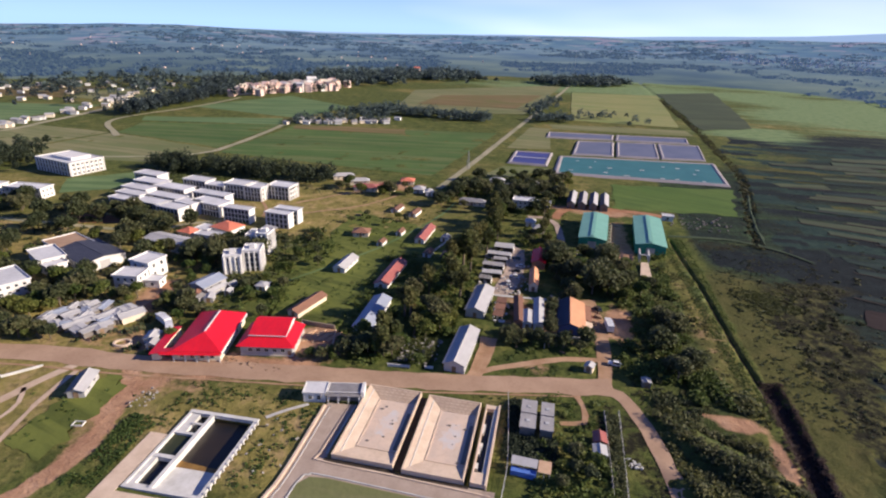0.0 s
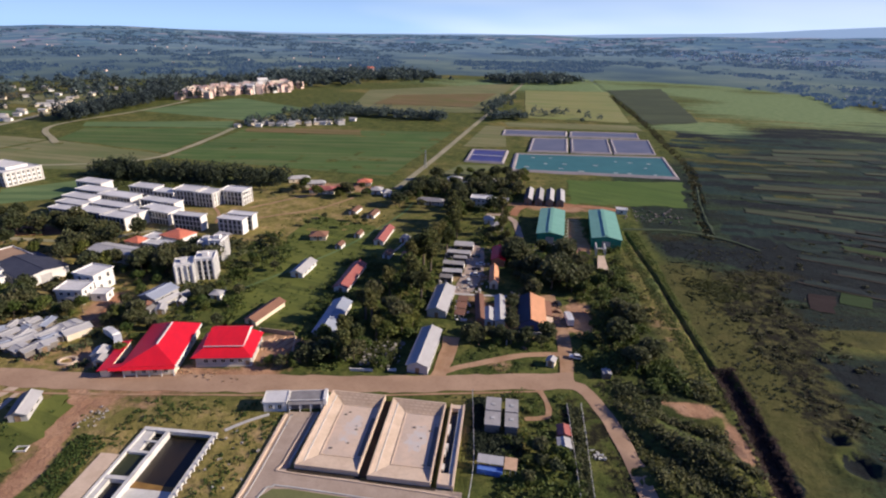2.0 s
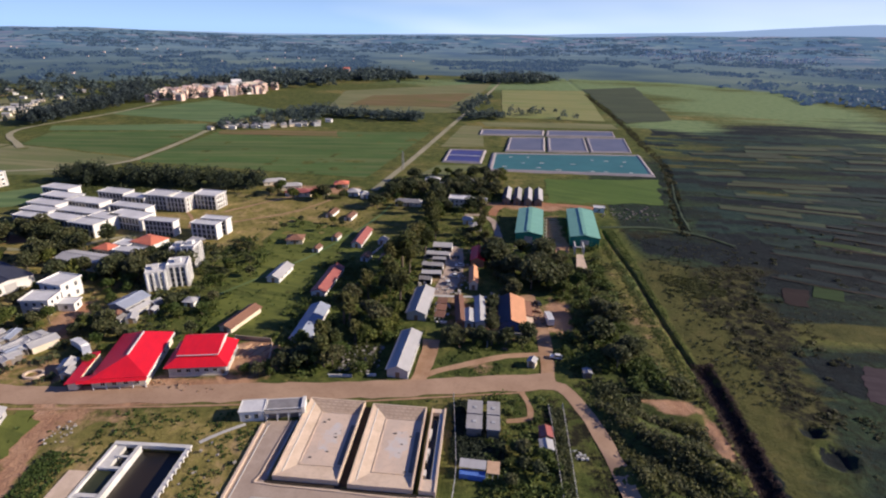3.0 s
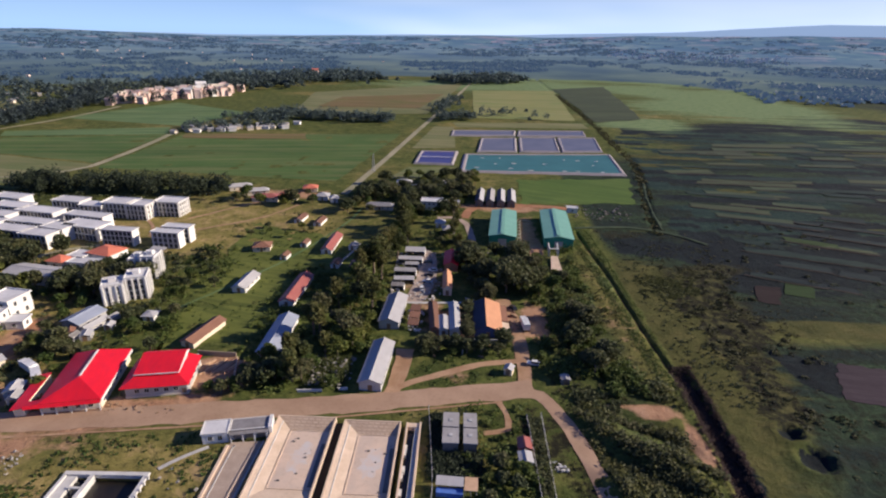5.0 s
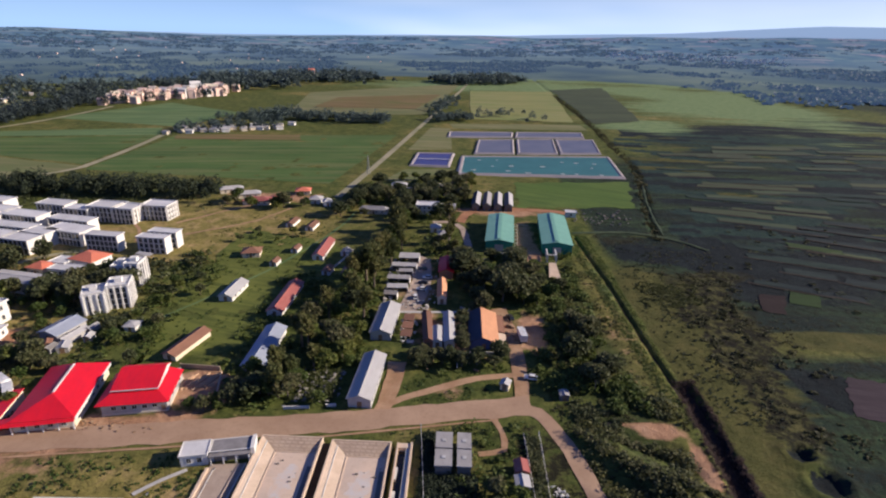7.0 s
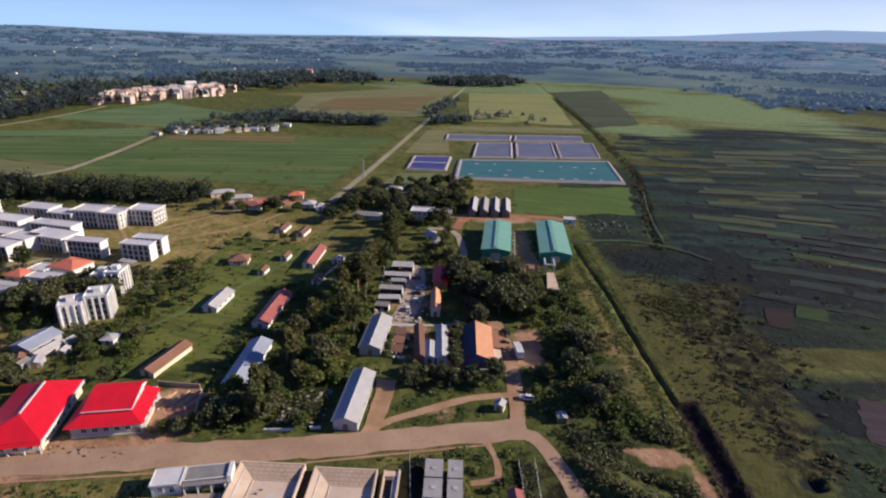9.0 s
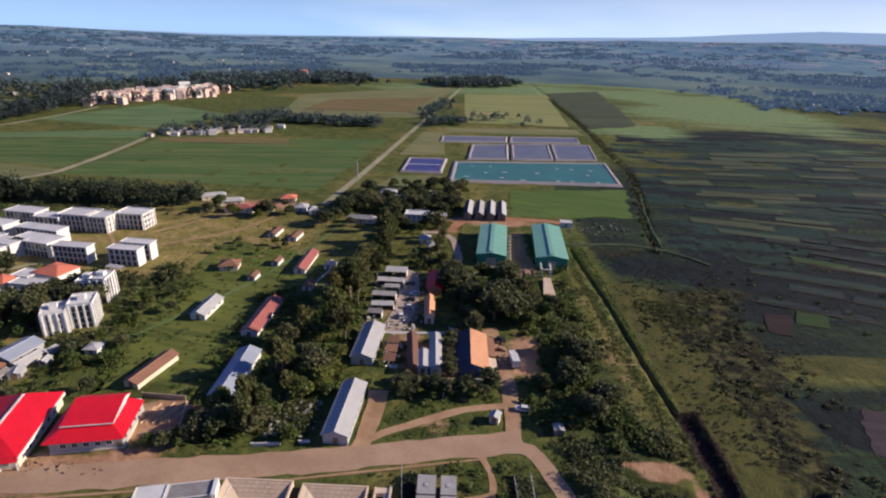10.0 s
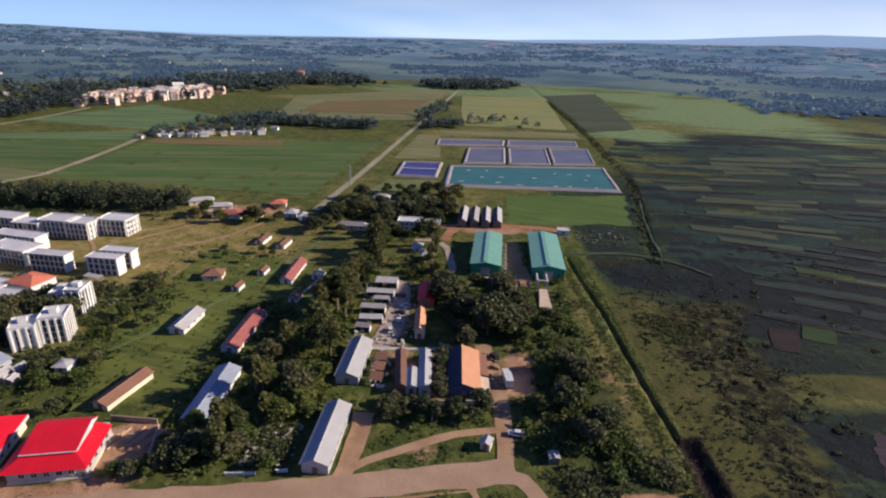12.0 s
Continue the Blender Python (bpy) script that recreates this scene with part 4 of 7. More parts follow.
# blue haze put into the emission, stronger with distance from the origin
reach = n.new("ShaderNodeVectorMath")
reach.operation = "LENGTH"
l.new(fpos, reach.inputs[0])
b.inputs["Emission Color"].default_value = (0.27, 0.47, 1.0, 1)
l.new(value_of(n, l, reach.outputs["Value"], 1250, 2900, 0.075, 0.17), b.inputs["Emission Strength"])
# the ridge's pale blue glow is haze put into base colour and emission
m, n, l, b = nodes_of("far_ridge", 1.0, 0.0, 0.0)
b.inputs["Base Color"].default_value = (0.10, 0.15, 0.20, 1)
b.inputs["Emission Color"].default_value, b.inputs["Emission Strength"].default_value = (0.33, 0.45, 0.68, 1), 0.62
az, rad = np.meshgrid(np.radians(np.linspace(-180, 180, 481)), np.linspace(0, 1, 64))
from_r = np.interp(np.degrees(az), [-180, -30, -14, -4, 19, 28, 180], [1150, 1100, 1150, 1260, 1300, 1200, 1250]) + 110 * fbm(np.degrees(az) * 10, az * 0, 90, 51, 4)
rad = from_r + (4500 - from_r) * rad
bx, by = rad * np.sin(az), rad * np.cos(az)
bz = height(bx, by) + 0.9 * ease(0, 200, rad - from_r) - 0.5
ii = np.arange(bx.size).reshape(bx.shape)
q = np.stack([ii[:-1, :-1], ii[:-1, 1:], ii[1:, 1:], ii[1:, :-1]], -1).reshape(-1, 4)
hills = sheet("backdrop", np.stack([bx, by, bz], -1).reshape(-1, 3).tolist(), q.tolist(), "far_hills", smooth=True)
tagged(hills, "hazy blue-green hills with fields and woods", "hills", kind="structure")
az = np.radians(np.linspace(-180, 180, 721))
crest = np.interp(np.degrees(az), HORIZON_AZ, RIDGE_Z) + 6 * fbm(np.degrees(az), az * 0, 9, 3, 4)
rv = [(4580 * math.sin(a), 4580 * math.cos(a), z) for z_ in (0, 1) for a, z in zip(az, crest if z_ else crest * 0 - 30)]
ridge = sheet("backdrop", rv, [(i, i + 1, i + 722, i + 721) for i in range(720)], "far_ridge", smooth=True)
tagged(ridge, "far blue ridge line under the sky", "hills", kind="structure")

# ---- building kit ----
CACHE = {}


def window(parent, x, y, z, w, h, face, frame_mat="frame_white", name="window", bars=1):
    """A window on a wall face ('s', 'n', 'e' or 'w'): a frame of bars with a recessed pane."""
    key = (name, round(w, 2), round(h, 2), frame_mat, bars)
    if key not in CACHE:
        t = 0.1
        bm = boxes((-w / 2, w / 2, -0.09, 0.0, -t, 0), (-w / 2, w / 2, -0.07, 0.0, h - t, h), (-w / 2, -w / 2 + t, -0.07, 0, 0, h - t), (w / 2 - t, w / 2, -0.07, 0, 0, h - t))
        for i in range(bars):
            c = -w / 2 + w * (i + 1) / (bars + 1)
            box(bm, c - 0.03, c + 0.03, -0.06, 0, 0, h - t)
        me = bpy.data.meshes.new(name)
        bmesh.ops.recalc_face_normals(bm, faces=bm.faces)
        bm.to_mesh(me)
        bm.free()
        me.materials.append(MATS[frame_mat])
        bm = boxes((-w / 2 + t, w / 2 - t, -0.035, -0.015, 0, h - t))
        pn = bpy.data.meshes.new("pane")
        bm.to_mesh(pn)
        bm.free()
        pn.materials.append(MATS["glass_dark"])
        CACHE[key] = (me, pn)
    me, pn = CACHE[key]
    turn = {"s": 0, "e": 90, "n": 180, "w": 270}[face]
    ob = new(name, me)
    ob.parent = parent
    ob.matrix_local = pose(x, y, z, 0, 0, turn)
    pane = new("pane", pn)
    pane.parent = ob
    return ob


def door(parent, x, y, z, w, h, face, material="timber"):
    key = ("door", w, h, material)
    if key not in CACHE:
        bm = boxes((-w / 2, w / 2, -0.05, 0, 0, h), (-w / 2 - 0.08, -w / 2, -0.09, 0, 0, h + 0.08), (w / 2, w / 2 + 0.08, -0.09, 0, 0, h + 0.08), (-w / 2, w / 2, -0.09, 0, h, h + 0.08))
        me = bpy.data.meshes.new("door")
        bmesh.ops.recalc_face_normals(bm, faces=bm.faces)
        bm.to_mesh(me)
        bm.free()
        me.materials.append(MATS[material])
        CACHE[key] = me
    ob = new("door", CACHE[key])
    ob.parent = parent
    ob.matrix_local = pose(x, y, z, 0, 0, {"s": 0, "e": 90, "n": 180, "w": 270}[face])
    return ob


def face_point(face, u, w, d):
    return {"s": (u, -d / 2), "n": (-u, d / 2), "e": (w / 2, u), "w": (-w / 2, -u)}[face]


def row_of_windows(parent, faces, w, d, sill, ww, wh, gap, frame_mat="frame_white", bars=1, margin=1.0):
    for face in faces:
        run = (w if face in "sn" else d) - 2 * margin
        count = max(1, int(run / gap))
        for i in range(count):
            u = (i + 0.5) / count * run - run / 2
            x, y = face_point(face, u, w, d)
            window(parent, x, y, sill, ww, wh, face, frame_mat, bars=bars)


def gable(name, x, y, yaw, w, l, eave, ridge_z, roof, wall, label, category, group="", over=0.5, win=3.2, doors="s", off=0.0, vent=False, sill=1.1, roof_left=None, wh=1.1):
    """A long house under a pitched roof whose ridge runs along its length; off shifts the ridge."""
    ob = thing(name, x, y, yaw, label, category, group, foot=(w + 2, l + 2))
    hw, hl = w / 2, l / 2
    bm = bmesh.new()
    ends = []
    for yy in (-hl, hl):
        ends.append([bm.verts.new(p) for p in ((-hw, yy, -0.3), (hw, yy, -0.3), (hw, yy, eave), (off, yy, ridge_z), (-hw, yy, eave))])
    bm.faces.new(ends[0])
    bm.faces.new(ends[1][::-1])
    for i in range(5):
        j = (i + 1) % 5
        bm.faces.new((ends[0][j], ends[0][i], ends[1][i], ends[1][j]))
    part("wall", bm, wall, ob)
    drop = over * (ridge_z - eave) / (hw - off)
    dropl = over * (ridge_z - eave) / (hw + off)
    t, e = 0.14, hl + over
    bm = bmesh.new()
    slab(bm, [(off, -e, ridge_z + t), (hw + over, -e, eave - drop + t), (hw + over, e, eave - drop + t), (off, e, ridge_z + t)], t)
    part("roof_slope", bm, roof, ob)
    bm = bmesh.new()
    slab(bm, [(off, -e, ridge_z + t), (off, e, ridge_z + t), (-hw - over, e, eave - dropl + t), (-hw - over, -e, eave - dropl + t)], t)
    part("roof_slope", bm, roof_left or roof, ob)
    if vent:
        bm = boxes((off - 0.95, off + 0.35, -hl + 1, hl - 1, ridge_z - 0.35, ridge_z + 0.28))
        part("ridge_vent", bm, "wall_dark", ob, "dark louvred ridge vent")
        bm = bmesh.new()
        slab(bm, [(off - 1.15, -hl + 0.8, ridge_z + 0.34), (off + 0.8, -hl + 0.8, ridge_z + 0.34), (off + 0.8, hl - 0.8, ridge_z + 0.34), (off - 1.15, hl - 0.8, ridge_z + 0.34)], 0.1)
        part("vent_cap", bm, roof, ob)
    else:
        bm = bmesh.new()
        tube(bm, (off, -e, ridge_z + t), (off, e, ridge_z + t), 0.16, 0.16, 6)
        part("ridge_cap", bm, roof, ob)
    if win:
        row_of_windows(ob, "ew", w, l, sill, min(1.5, win * 0.5), wh, win)
        if w > 5:
            row_of_windows(ob, "n", w, l, sill, 1.1, wh, 2.8)
    for face in doors:
        dx, dy = face_point(face, 0.0, w, l)
        door(ob, dx, dy, 0.0, 1.2 if w < 12 else 4.0, 2.1 if w < 12 else 3.6, face, "timber" if w < 12 else "wall_grey")
    return ob


def hip(name, x, y, yaw, w, d, eave, ridge_z, roof, wall, label, category, group="", over=0.6, win=2.6):
    """A house under a hipped roof."""
    ob = thing(name, x, y, yaw, label, category, group, foot=(w + 2, d + 2))
    part("wall", boxes((-w / 2, w / 2, -d / 2, d / 2, -0.3, eave)), wall, ob)
    a, b_ = w / 2 + over, d / 2 + over
    long = max(0.0, abs(a - b_))
    r1, r2 = ((-long, 0, ridge_z), (long, 0, ridge_z)) if a >= b_ else ((0, -long, ridge_z), (0, long, ridge_z))
    c = [(-a, -b_, eave), (a, -b_, eave), (a, b_, eave), (-a, b_, eave)]
    faces = [(c[0], c[1], r2, r1), (c[1], c[2], r2), (c[2], c[3], r1, r2), (c[3], c[0], r1)] if a >= b_ else [(c[0], c[1], r1), (c[1], c[2], r2, r1), (c[2], c[3], r2), (c[3], c[0], r1, r2)]
    for f in faces:
        pts = [p for i, p in enumerate(f) if Vector(p) != Vector(f[i - 1])]
        bm = bmesh.new()
        slab(bm, pts, 0.12)
        part("roof_slope", bm, roof, ob)
    if win:
        row_of_windows(ob, "sewn", w, d, 1.0, 1.1, 1.1, win)
    fx, fy = face_point("s", 0.0, w, d)
    door(ob, fx, fy, 0.0, 1.0, 2.1, "s")
    return ob


def block(name, x, y, yaw, w, d, h, storeys, label, category, group="", wall="wall_white", roof="slab_roof", ww=1.3, gap=2.4, faces="sewn", lip=0.45, piers=False, parapet=0.5, bands=True, tall=0.47, front=False):
    """A flat-roofed block with rows of windows, floor bands and a parapet."""
    ob = thing(name, x, y, yaw, label, category, group, foot=(w + 3, d + 3))
    part("wall", boxes((-w / 2, w / 2, -d / 2, d / 2, -0.3, h)), wall, ob)
    a, b_ = w / 2 + lip, d / 2 + lip
    part("roof", boxes((-a, a, -b_, b_, h, h + 0.22)), roof, ob)
    if parapet:
        t = 0.22
        part("parapet", boxes((-a, a, -b_, -b_ + t, h + 0.22, h + 0.22 + parapet), (-a, a, b_ - t, b_, h + 0.22, h + 0.22 + parapet), (-a, -a + t, -b_ + t, b_ - t, h + 0.22, h + 0.22 + parapet), (a - t, a, -b_ + t, b_ - t, h + 0.22, h + 0.22 + parapet)), wall, ob)
    f = h / storeys
    for s in range(storeys):
        row_of_windows(ob, faces, w, d, s * f + f * (0.8 - tall), ww, f * tall, gap, margin=0.7)
        # oversized dark panes make the south face read as shaded
        if front:
            row_of_windows(ob, "s", w, d, s * f + f * 0.06, 1.9, f * 0.86, gap, margin=0.5)
        if bands and s:
            part("floor_band", boxes((-w / 2 - 0.18, w / 2 + 0.18, -d / 2 - 0.18, d / 2 + 0.18, s * f - 0.16, s * f + 0.1)), wall, ob)
    if piers:
        for face in "sewn":
            run = w if face in "sn" else d
            count = max(2, int(run / gap)) + 1
            for i in range(count):
                u = i / (count - 1) * (run - 0.5) - (run - 0.5) / 2
                px, py = face_point(face, u, w, d)
                key = ("pier", round(h, 2), wall)
                if key not in CACHE:
                    bm = boxes((-0.25, 0.25, -0.55, 0, 0, h))
                    me = bpy.data.meshes.new("pier")
                    bmesh.ops.recalc_face_normals(bm, faces=bm.faces)
                    bm.to_mesh(me)
                    bm.free()
                    me.materials.append(MATS[wall])
                    CACHE[key] = me
                pier = new("pier", CACHE[key])
                pier.parent = ob
                pier.matrix_local = pose(px, py, 0, 0, 0, {"s": 0, "e": 90, "n": 180, "w": 270}[face])
    fx, fy = face_point("e", 0.0, w, d)
    return ob


def canopy(name, x, y, yaw, w, d, h, roof, label, category="canopy", group=""):
    """An open roof on posts."""
    ob = thing(name, x, y, yaw, label, category, group, foot=(w, d))
    bm = bmesh.new()
    slab(bm, [(-w / 2, -d / 2, h - 0.25), (w / 2, -d / 2, h - 0.25), (w / 2, d / 2, h + 0.2), (-w / 2, d / 2, h + 0.2)], 0.12)
    part("roof", bm, roof, ob)
    for sx in (-1, 0, 1):
        for sy in (-1, 1):
            bm = bmesh.new()
            px, py = sx * (w / 2 - 0.3), sy * (d / 2 - 0.3)
            tube(bm, (px, py, -0.3), (px, py, h - 0.15 if sy > 0 else h - 0.38), 0.08, 0.08, 6)
            part("post", bm, "steel_paint", ob)
    return ob


def vehicle(name, x, y, yaw, kind, paint, label):
    """A parked lorry or car."""
    long, wide = (8.0, 2.4) if kind == "lorry" else (4.3, 1.75)
    ob = thing(name, x, y, yaw, label, kind, "parked vehicles", foot=(wide, long), z=0.2)
    if kind == "lorry":
        part("cargo_box", boxes((-1.2, 1.2, -4, 1.6, 0.9, 3.3)), paint, ob)
        bm = boxes((-1.1, 1.1, 1.8, 3.9, 0.6, 2.6))
        part("cab", bm, paint, ob)
        part("windscreen", boxes((-1.0, 1.0, 3.86, 3.94, 1.6, 2.4)), "glass_dark", ob)
        part("chassis", boxes((-0.9, 0.9, -4, 3.8, 0.45, 0.9)), "vehicle_dark", ob)
        wheels, r = [(sx * 1.05, wy) for sx in (-1, 1) for wy in (-2.8, -1.7, 2.7)], 0.48
    else:
        bm = boxes((-0.87, 0.87, -2.1, 2.1, 0.3, 0.85))
        part("body", bm, paint, ob)
        bm = bmesh.new()
        v = box(bm, -0.8, 0.8, -1.7, 0.8, 0.85, 1.45)
        for q in v[4:]:
            q.co.x *= 0.82
            q.co.y = q.co.y * 0.75 - 0.1
        part("cabin", bm, "glass_dark", ob)
        part("car_roof", boxes((-0.64, 0.64, -1.35, 0.5, 1.45, 1.5)), paint, ob)
        wheels, r = [(sx * 0.8, wy) for sx in (-1, 1) for wy in (-1.3, 1.3)], 0.33
    for wx, wy in wheels:
        bm = bmesh.new()
        tube(bm, (wx - 0.12, wy, r - 0.15), (wx + 0.12, wy, r - 0.15), r, r, 12)
        part("wheel", bm, "tyre", ob)
    return ob

# ---- walled basins by the road ----
def basin(x0, x1, y0, y1, top, floor_z, label):
    """A concrete basin with battered sides inside an upright rim wall; the bank towards the sun is steep."""
    cx, cy, hw, hl = (x0 + x1) / 2, (y0 + y1) / 2, (x1 - x0) / 2, (y1 - y0) / 2
    ob = thing("settling_basin", cx, cy, 0, label, "basin", "settling basins", foot=(x1 - x0 + 1, y1 - y0 + 1))
    t = 0.4
    for dims in ((-hw, hw, -hl, -hl + t), (-hw, hw, hl - t, hl), (-hw, -hw + t, -hl + t, hl - t), (hw - t, hw, -hl + t, hl - t)):
        part("rim_wall", boxes((*dims, -0.5, top)), "concrete_cream", ob)
    ex0, ex1, ey0, ey1 = -hw + t, hw - t, -hl + t, hl - t
    fx0, fx1, fy0, fy1 = ex0 + 4.3, ex1 - 0.35, ey0 + 4.9, ey1 - 4.4
    up = [(ex0, ey0, top - 0.12), (ex1, ey0, top - 0.12), (ex1, ey1, top - 0.12), (ex0, ey1, top - 0.12)]
    low = [(fx0, fy0, floor_z), (fx1, fy0, floor_z), (fx1, fy1, floor_z), (fx0, fy1, floor_z)]
    # far bank and its panels are darker brown, their shade put into the colour
    for i, mat_name in enumerate(("concrete_cream", "concrete_cream", "bank_shaded", "concrete_cream")):
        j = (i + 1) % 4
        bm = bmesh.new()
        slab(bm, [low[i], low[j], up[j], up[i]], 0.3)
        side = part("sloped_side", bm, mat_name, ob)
        if i == 2:  # rows of proud panels on the far bank
            k = 8
            for row in range(4):
                for col in range(k):
                    s0, s1 = (row + 0.2) / 4, (row + 0.8) / 4
                    shift = 0.5 * (row % 2)
                    u0, u1 = (col + 0.12 + shift) / (k + 0.6), (col + 0.88 + shift) / (k + 0.6)
                    pts = []
                    for s, u in ((s0, u0), (s0, u1), (s1, u1), (s1, u0)):
                        a, c = fx0 + (ex0 - fx0) * s, fx1 + (ex1 - fx1) * s
                        pts.append((a + (c - a) * u, fy1 + (ey1 - fy1) * s, floor_z + (top - 0.12 - floor_z) * s + 0.05))
                    bm = bmesh.new()
                    slab(bm, pts, 0.1)
                    part("panel", bm, "bank_panel", side)
    part("floor", boxes((fx0 - 0.1, fx1 + 0.1, fy0 - 0.1, fy1 + 0.1, floor_z - 0.2, floor_z + 0.02)), "concrete_floor", ob)
    for dims in ((fx0, fx0 + 0.25, fy0, fy1), (fx0 + 0.25, fx1, fy0, fy0 + 0.25), (fx0 + 0.25, fx1, fy1 - 0.25, fy1)):
        part("floor_kerb", boxes((*dims, floor_z, floor_z + 0.16)), "concrete_cream", ob)
    rng = random.Random(int(cx))
    for px, py, rx, ry in ((1.6, -0.6, 3.0, 4.4), (2.6, 3.6, 2.3, 2.6)):
        bm = bmesh.new()
        pts = []
        for i in range(26):
            a, r = 6.2832 * i / 26, rng.uniform(0.62, 1.15)
            pts.append(bm.verts.new((px + rx * r * math.cos(a), py + ry * r * math.sin(a), floor_z + 0.024 + 0.004 * rx)))
        bm.faces.new(pts)
        part("cement_patch", bm, "cement_stain", ob, "pale grey cement stain on the basin floor")
    part("bench", boxes((ex0 + 1.3, ex0 + 1.55, ey0 + 1.5, ey1 - 1.4, top - 0.6, top - 0.34)), "concrete_white", ob, "pale bench line along the sloped side")
    # dark strip for loose debris and the shadow line under the east rim
    part("sump_kerb", boxes((fx1 - 1.1, fx1 - 0.1, fy0 + 1, fy1 - 5, floor_z, floor_z + 0.3)), "wall_dark", ob, "dark strip of debris and shade along the floor edge")
    for k in range(7):
        bx, by, s = rng.uniform(fx0 + 1, fx1 - 1), rng.uniform(fy0 + 1, fy1 - 1), rng.uniform(0.15, 0.4)
        part("debris", boxes((bx - s, bx + s, by - s * 0.5, by + s * 0.5, floor_z, floor_z + s * 0.7)), "wall_dark", ob)
    return ob


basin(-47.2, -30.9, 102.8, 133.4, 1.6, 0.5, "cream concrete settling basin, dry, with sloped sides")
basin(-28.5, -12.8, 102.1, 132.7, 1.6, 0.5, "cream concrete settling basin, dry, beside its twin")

# the bed's near-black colour stands for the shadow between the basin walls
gully = thing("basin_gully", -29.7, 117.6, 0, "dark narrow gully between the two basins", "gully", foot=(2, 30))
part("bed", boxes((-1.18, 1.18, -15.0, 15.0, -0.2, 0.12)), "mud_and_shade", gully)
channel = thing("outlet_channel", -9.2, 117.4, 0, "cream concrete channel trough beside the basins", "channel", foot=(6, 32))
part("channel_wall", boxes((-2.1, -1.7, -15.2, 15.2, -0.3, 1.5)), "concrete_cream", channel)
part("channel_wall", boxes((1.5, 2.0, -15.6, 15.4, -0.3, 1.6)), "concrete_cream", channel)
part("channel_end", boxes((-1.7, 1.5, 13.5, 15.2, -0.3, 1.3)), "concrete_cream", channel)
part("channel_end", boxes((-1.7, 1.5, -15.2, -11.5, -0.3, 1.3)), "concrete_cream", channel)
part("channel_bed", boxes((-1.7, 1.5, -11.5, 13.5, -0.3, 0.1)), "water_dark", channel, "dark wet channel bed")
part("channel_ledge", boxes((0.35, 1.5, -11.5, 13.5, -0.3, 1.15)), "concrete_grey", channel, "grey concrete ledge")
for yy, wide in ((-8.6, 0.7), (-3.4, 0.5), (-1.2, 0.8), (4.6, 0.5), (6.4, 0.6)):
    part("weir_block", boxes((-1.7, -1.7 + wide, yy - 1.4, yy + 0.6, 0.1, 0.95)), "concrete_white", channel)
# dark strip added to carry the shade of the basins' south walls
front = thing("front_gully", -30.0, 101.75, 0, "dark strip along the basin fronts for their shaded walls", "gully")
bm = bmesh.new()
slab(bm, [(-19.0, -0.1, 0.16), (-0.2, -0.1, 0.16), (-0.2, 1.0, 0.16), (-19.0, 1.0, 0.16)], 0.2)
slab(bm, [(-0.2, -0.6, 0.16), (18.5, -0.6, 0.16), (18.5, 0.3, 0.16), (-0.2, 0.3, 0.16)], 0.2)
part("bed", bm, "mud_and_shade", front)

# paved approach with kerbs
paved = sheet("pavement", [(-57.4, 84, 0.1), (-5, 84, 0.1), (-5, 101.6, 0.1), (-48.6, 102.2, 0.1), (-48.4, 124.5, 0.1), (-57.0, 123.5, 0.1), (-62, 60, 0.1), (-5, 60, 0.1)], [(6, 7, 1, 0), (0, 1, 2, 3), (0, 3, 4, 5)], "paving")
tagged(paved, "grey-brown paved approach round the basins", "pavement", kind="structure")
FOOT.append((-30, 85, 30, 20, 0))
FOOT.append((-51.5, 112, 5, 16, 0))
for pts, wide, high, mat_name in (
    ([(-57.2, 122), (-56.6, 95), (-57.6, 86), (-59.8, 62)], 0.7, 0.6, "concrete_cream"),
    ([(-55.7, 122), (-55.2, 95), (-56.1, 86), (-58.1, 62)], 0.25, 0.25, "concrete_grey"),
    ([(-49.9, 124), (-50.6, 104), (-49.7, 101.5), (-30, 100.9), (-6, 100.0)], 0.4, 0.35, "concrete_cream"),
    ([(-48.3, 124), (-48.9, 104)], 0.3, 0.7, "concrete_grey"),
    ([(-52.6, 70), (-52.2, 93), (-50.2, 96.4), (-46, 97), (-12, 96)], 0.35, 0.3, "concrete_grey"),
):
    line = smooth_line(pts, 3.0)
    kerb = thing("kerb", line[0][0], line[0][1], 0, "low pale concrete kerb along the paved approach", "kerb", "kerbs")
    bm = bmesh.new()
    for a, c in zip(line, line[1:]):
        d = (c - a) / np.linalg.norm(c - a)
        nn = np.array([-d[1], d[0]]) * wide / 2
        o = line[0]
        slab(bm, [(*(a - nn - o), high), (*(c - nn - o), high), (*(c + nn - o), high), (*(a + nn - o), high)], high + 0.1)
    part("kerb_stone", bm, mat_name, kerb)
lawn_in = sheet("lawn", [(-52.3, 70, 0.16), (-14, 70, 0.16), (-14, 95.4, 0.16), (-46, 96.4, 0.16), (-50, 95.8, 0.16), (-52, 93, 0.16)], [(0, 1, 2, 3, 4, 5)], "crop_olive")
tagged(lawn_in, "small green lawn inside the paved loop", "lawn", kind="structure")

# gatehouse
g = block("gatehouse", -61.3, 125.4, 12, 6.4, 5.0, 3.1, 1, "small white gatehouse with a grey flat roof by the road", "building", roof="slab_roof", ww=1.2, gap=2.2, parapet=0.2, bands=False, lip=0.25)
g = block("gate_store", -53.0, 127.6, 12, 9.4, 4.2, 2.9, 1, "low open-fronted store with a dark grey flat roof", "building", roof="roof_dark", ww=1.2, gap=2.6, parapet=0.15, bands=False, faces="n", lip=0.25)
part("porch_roof", boxes((-4.9, 4.9, -3.6, -2.36, 2.55, 2.75)), "roof_dark", g)
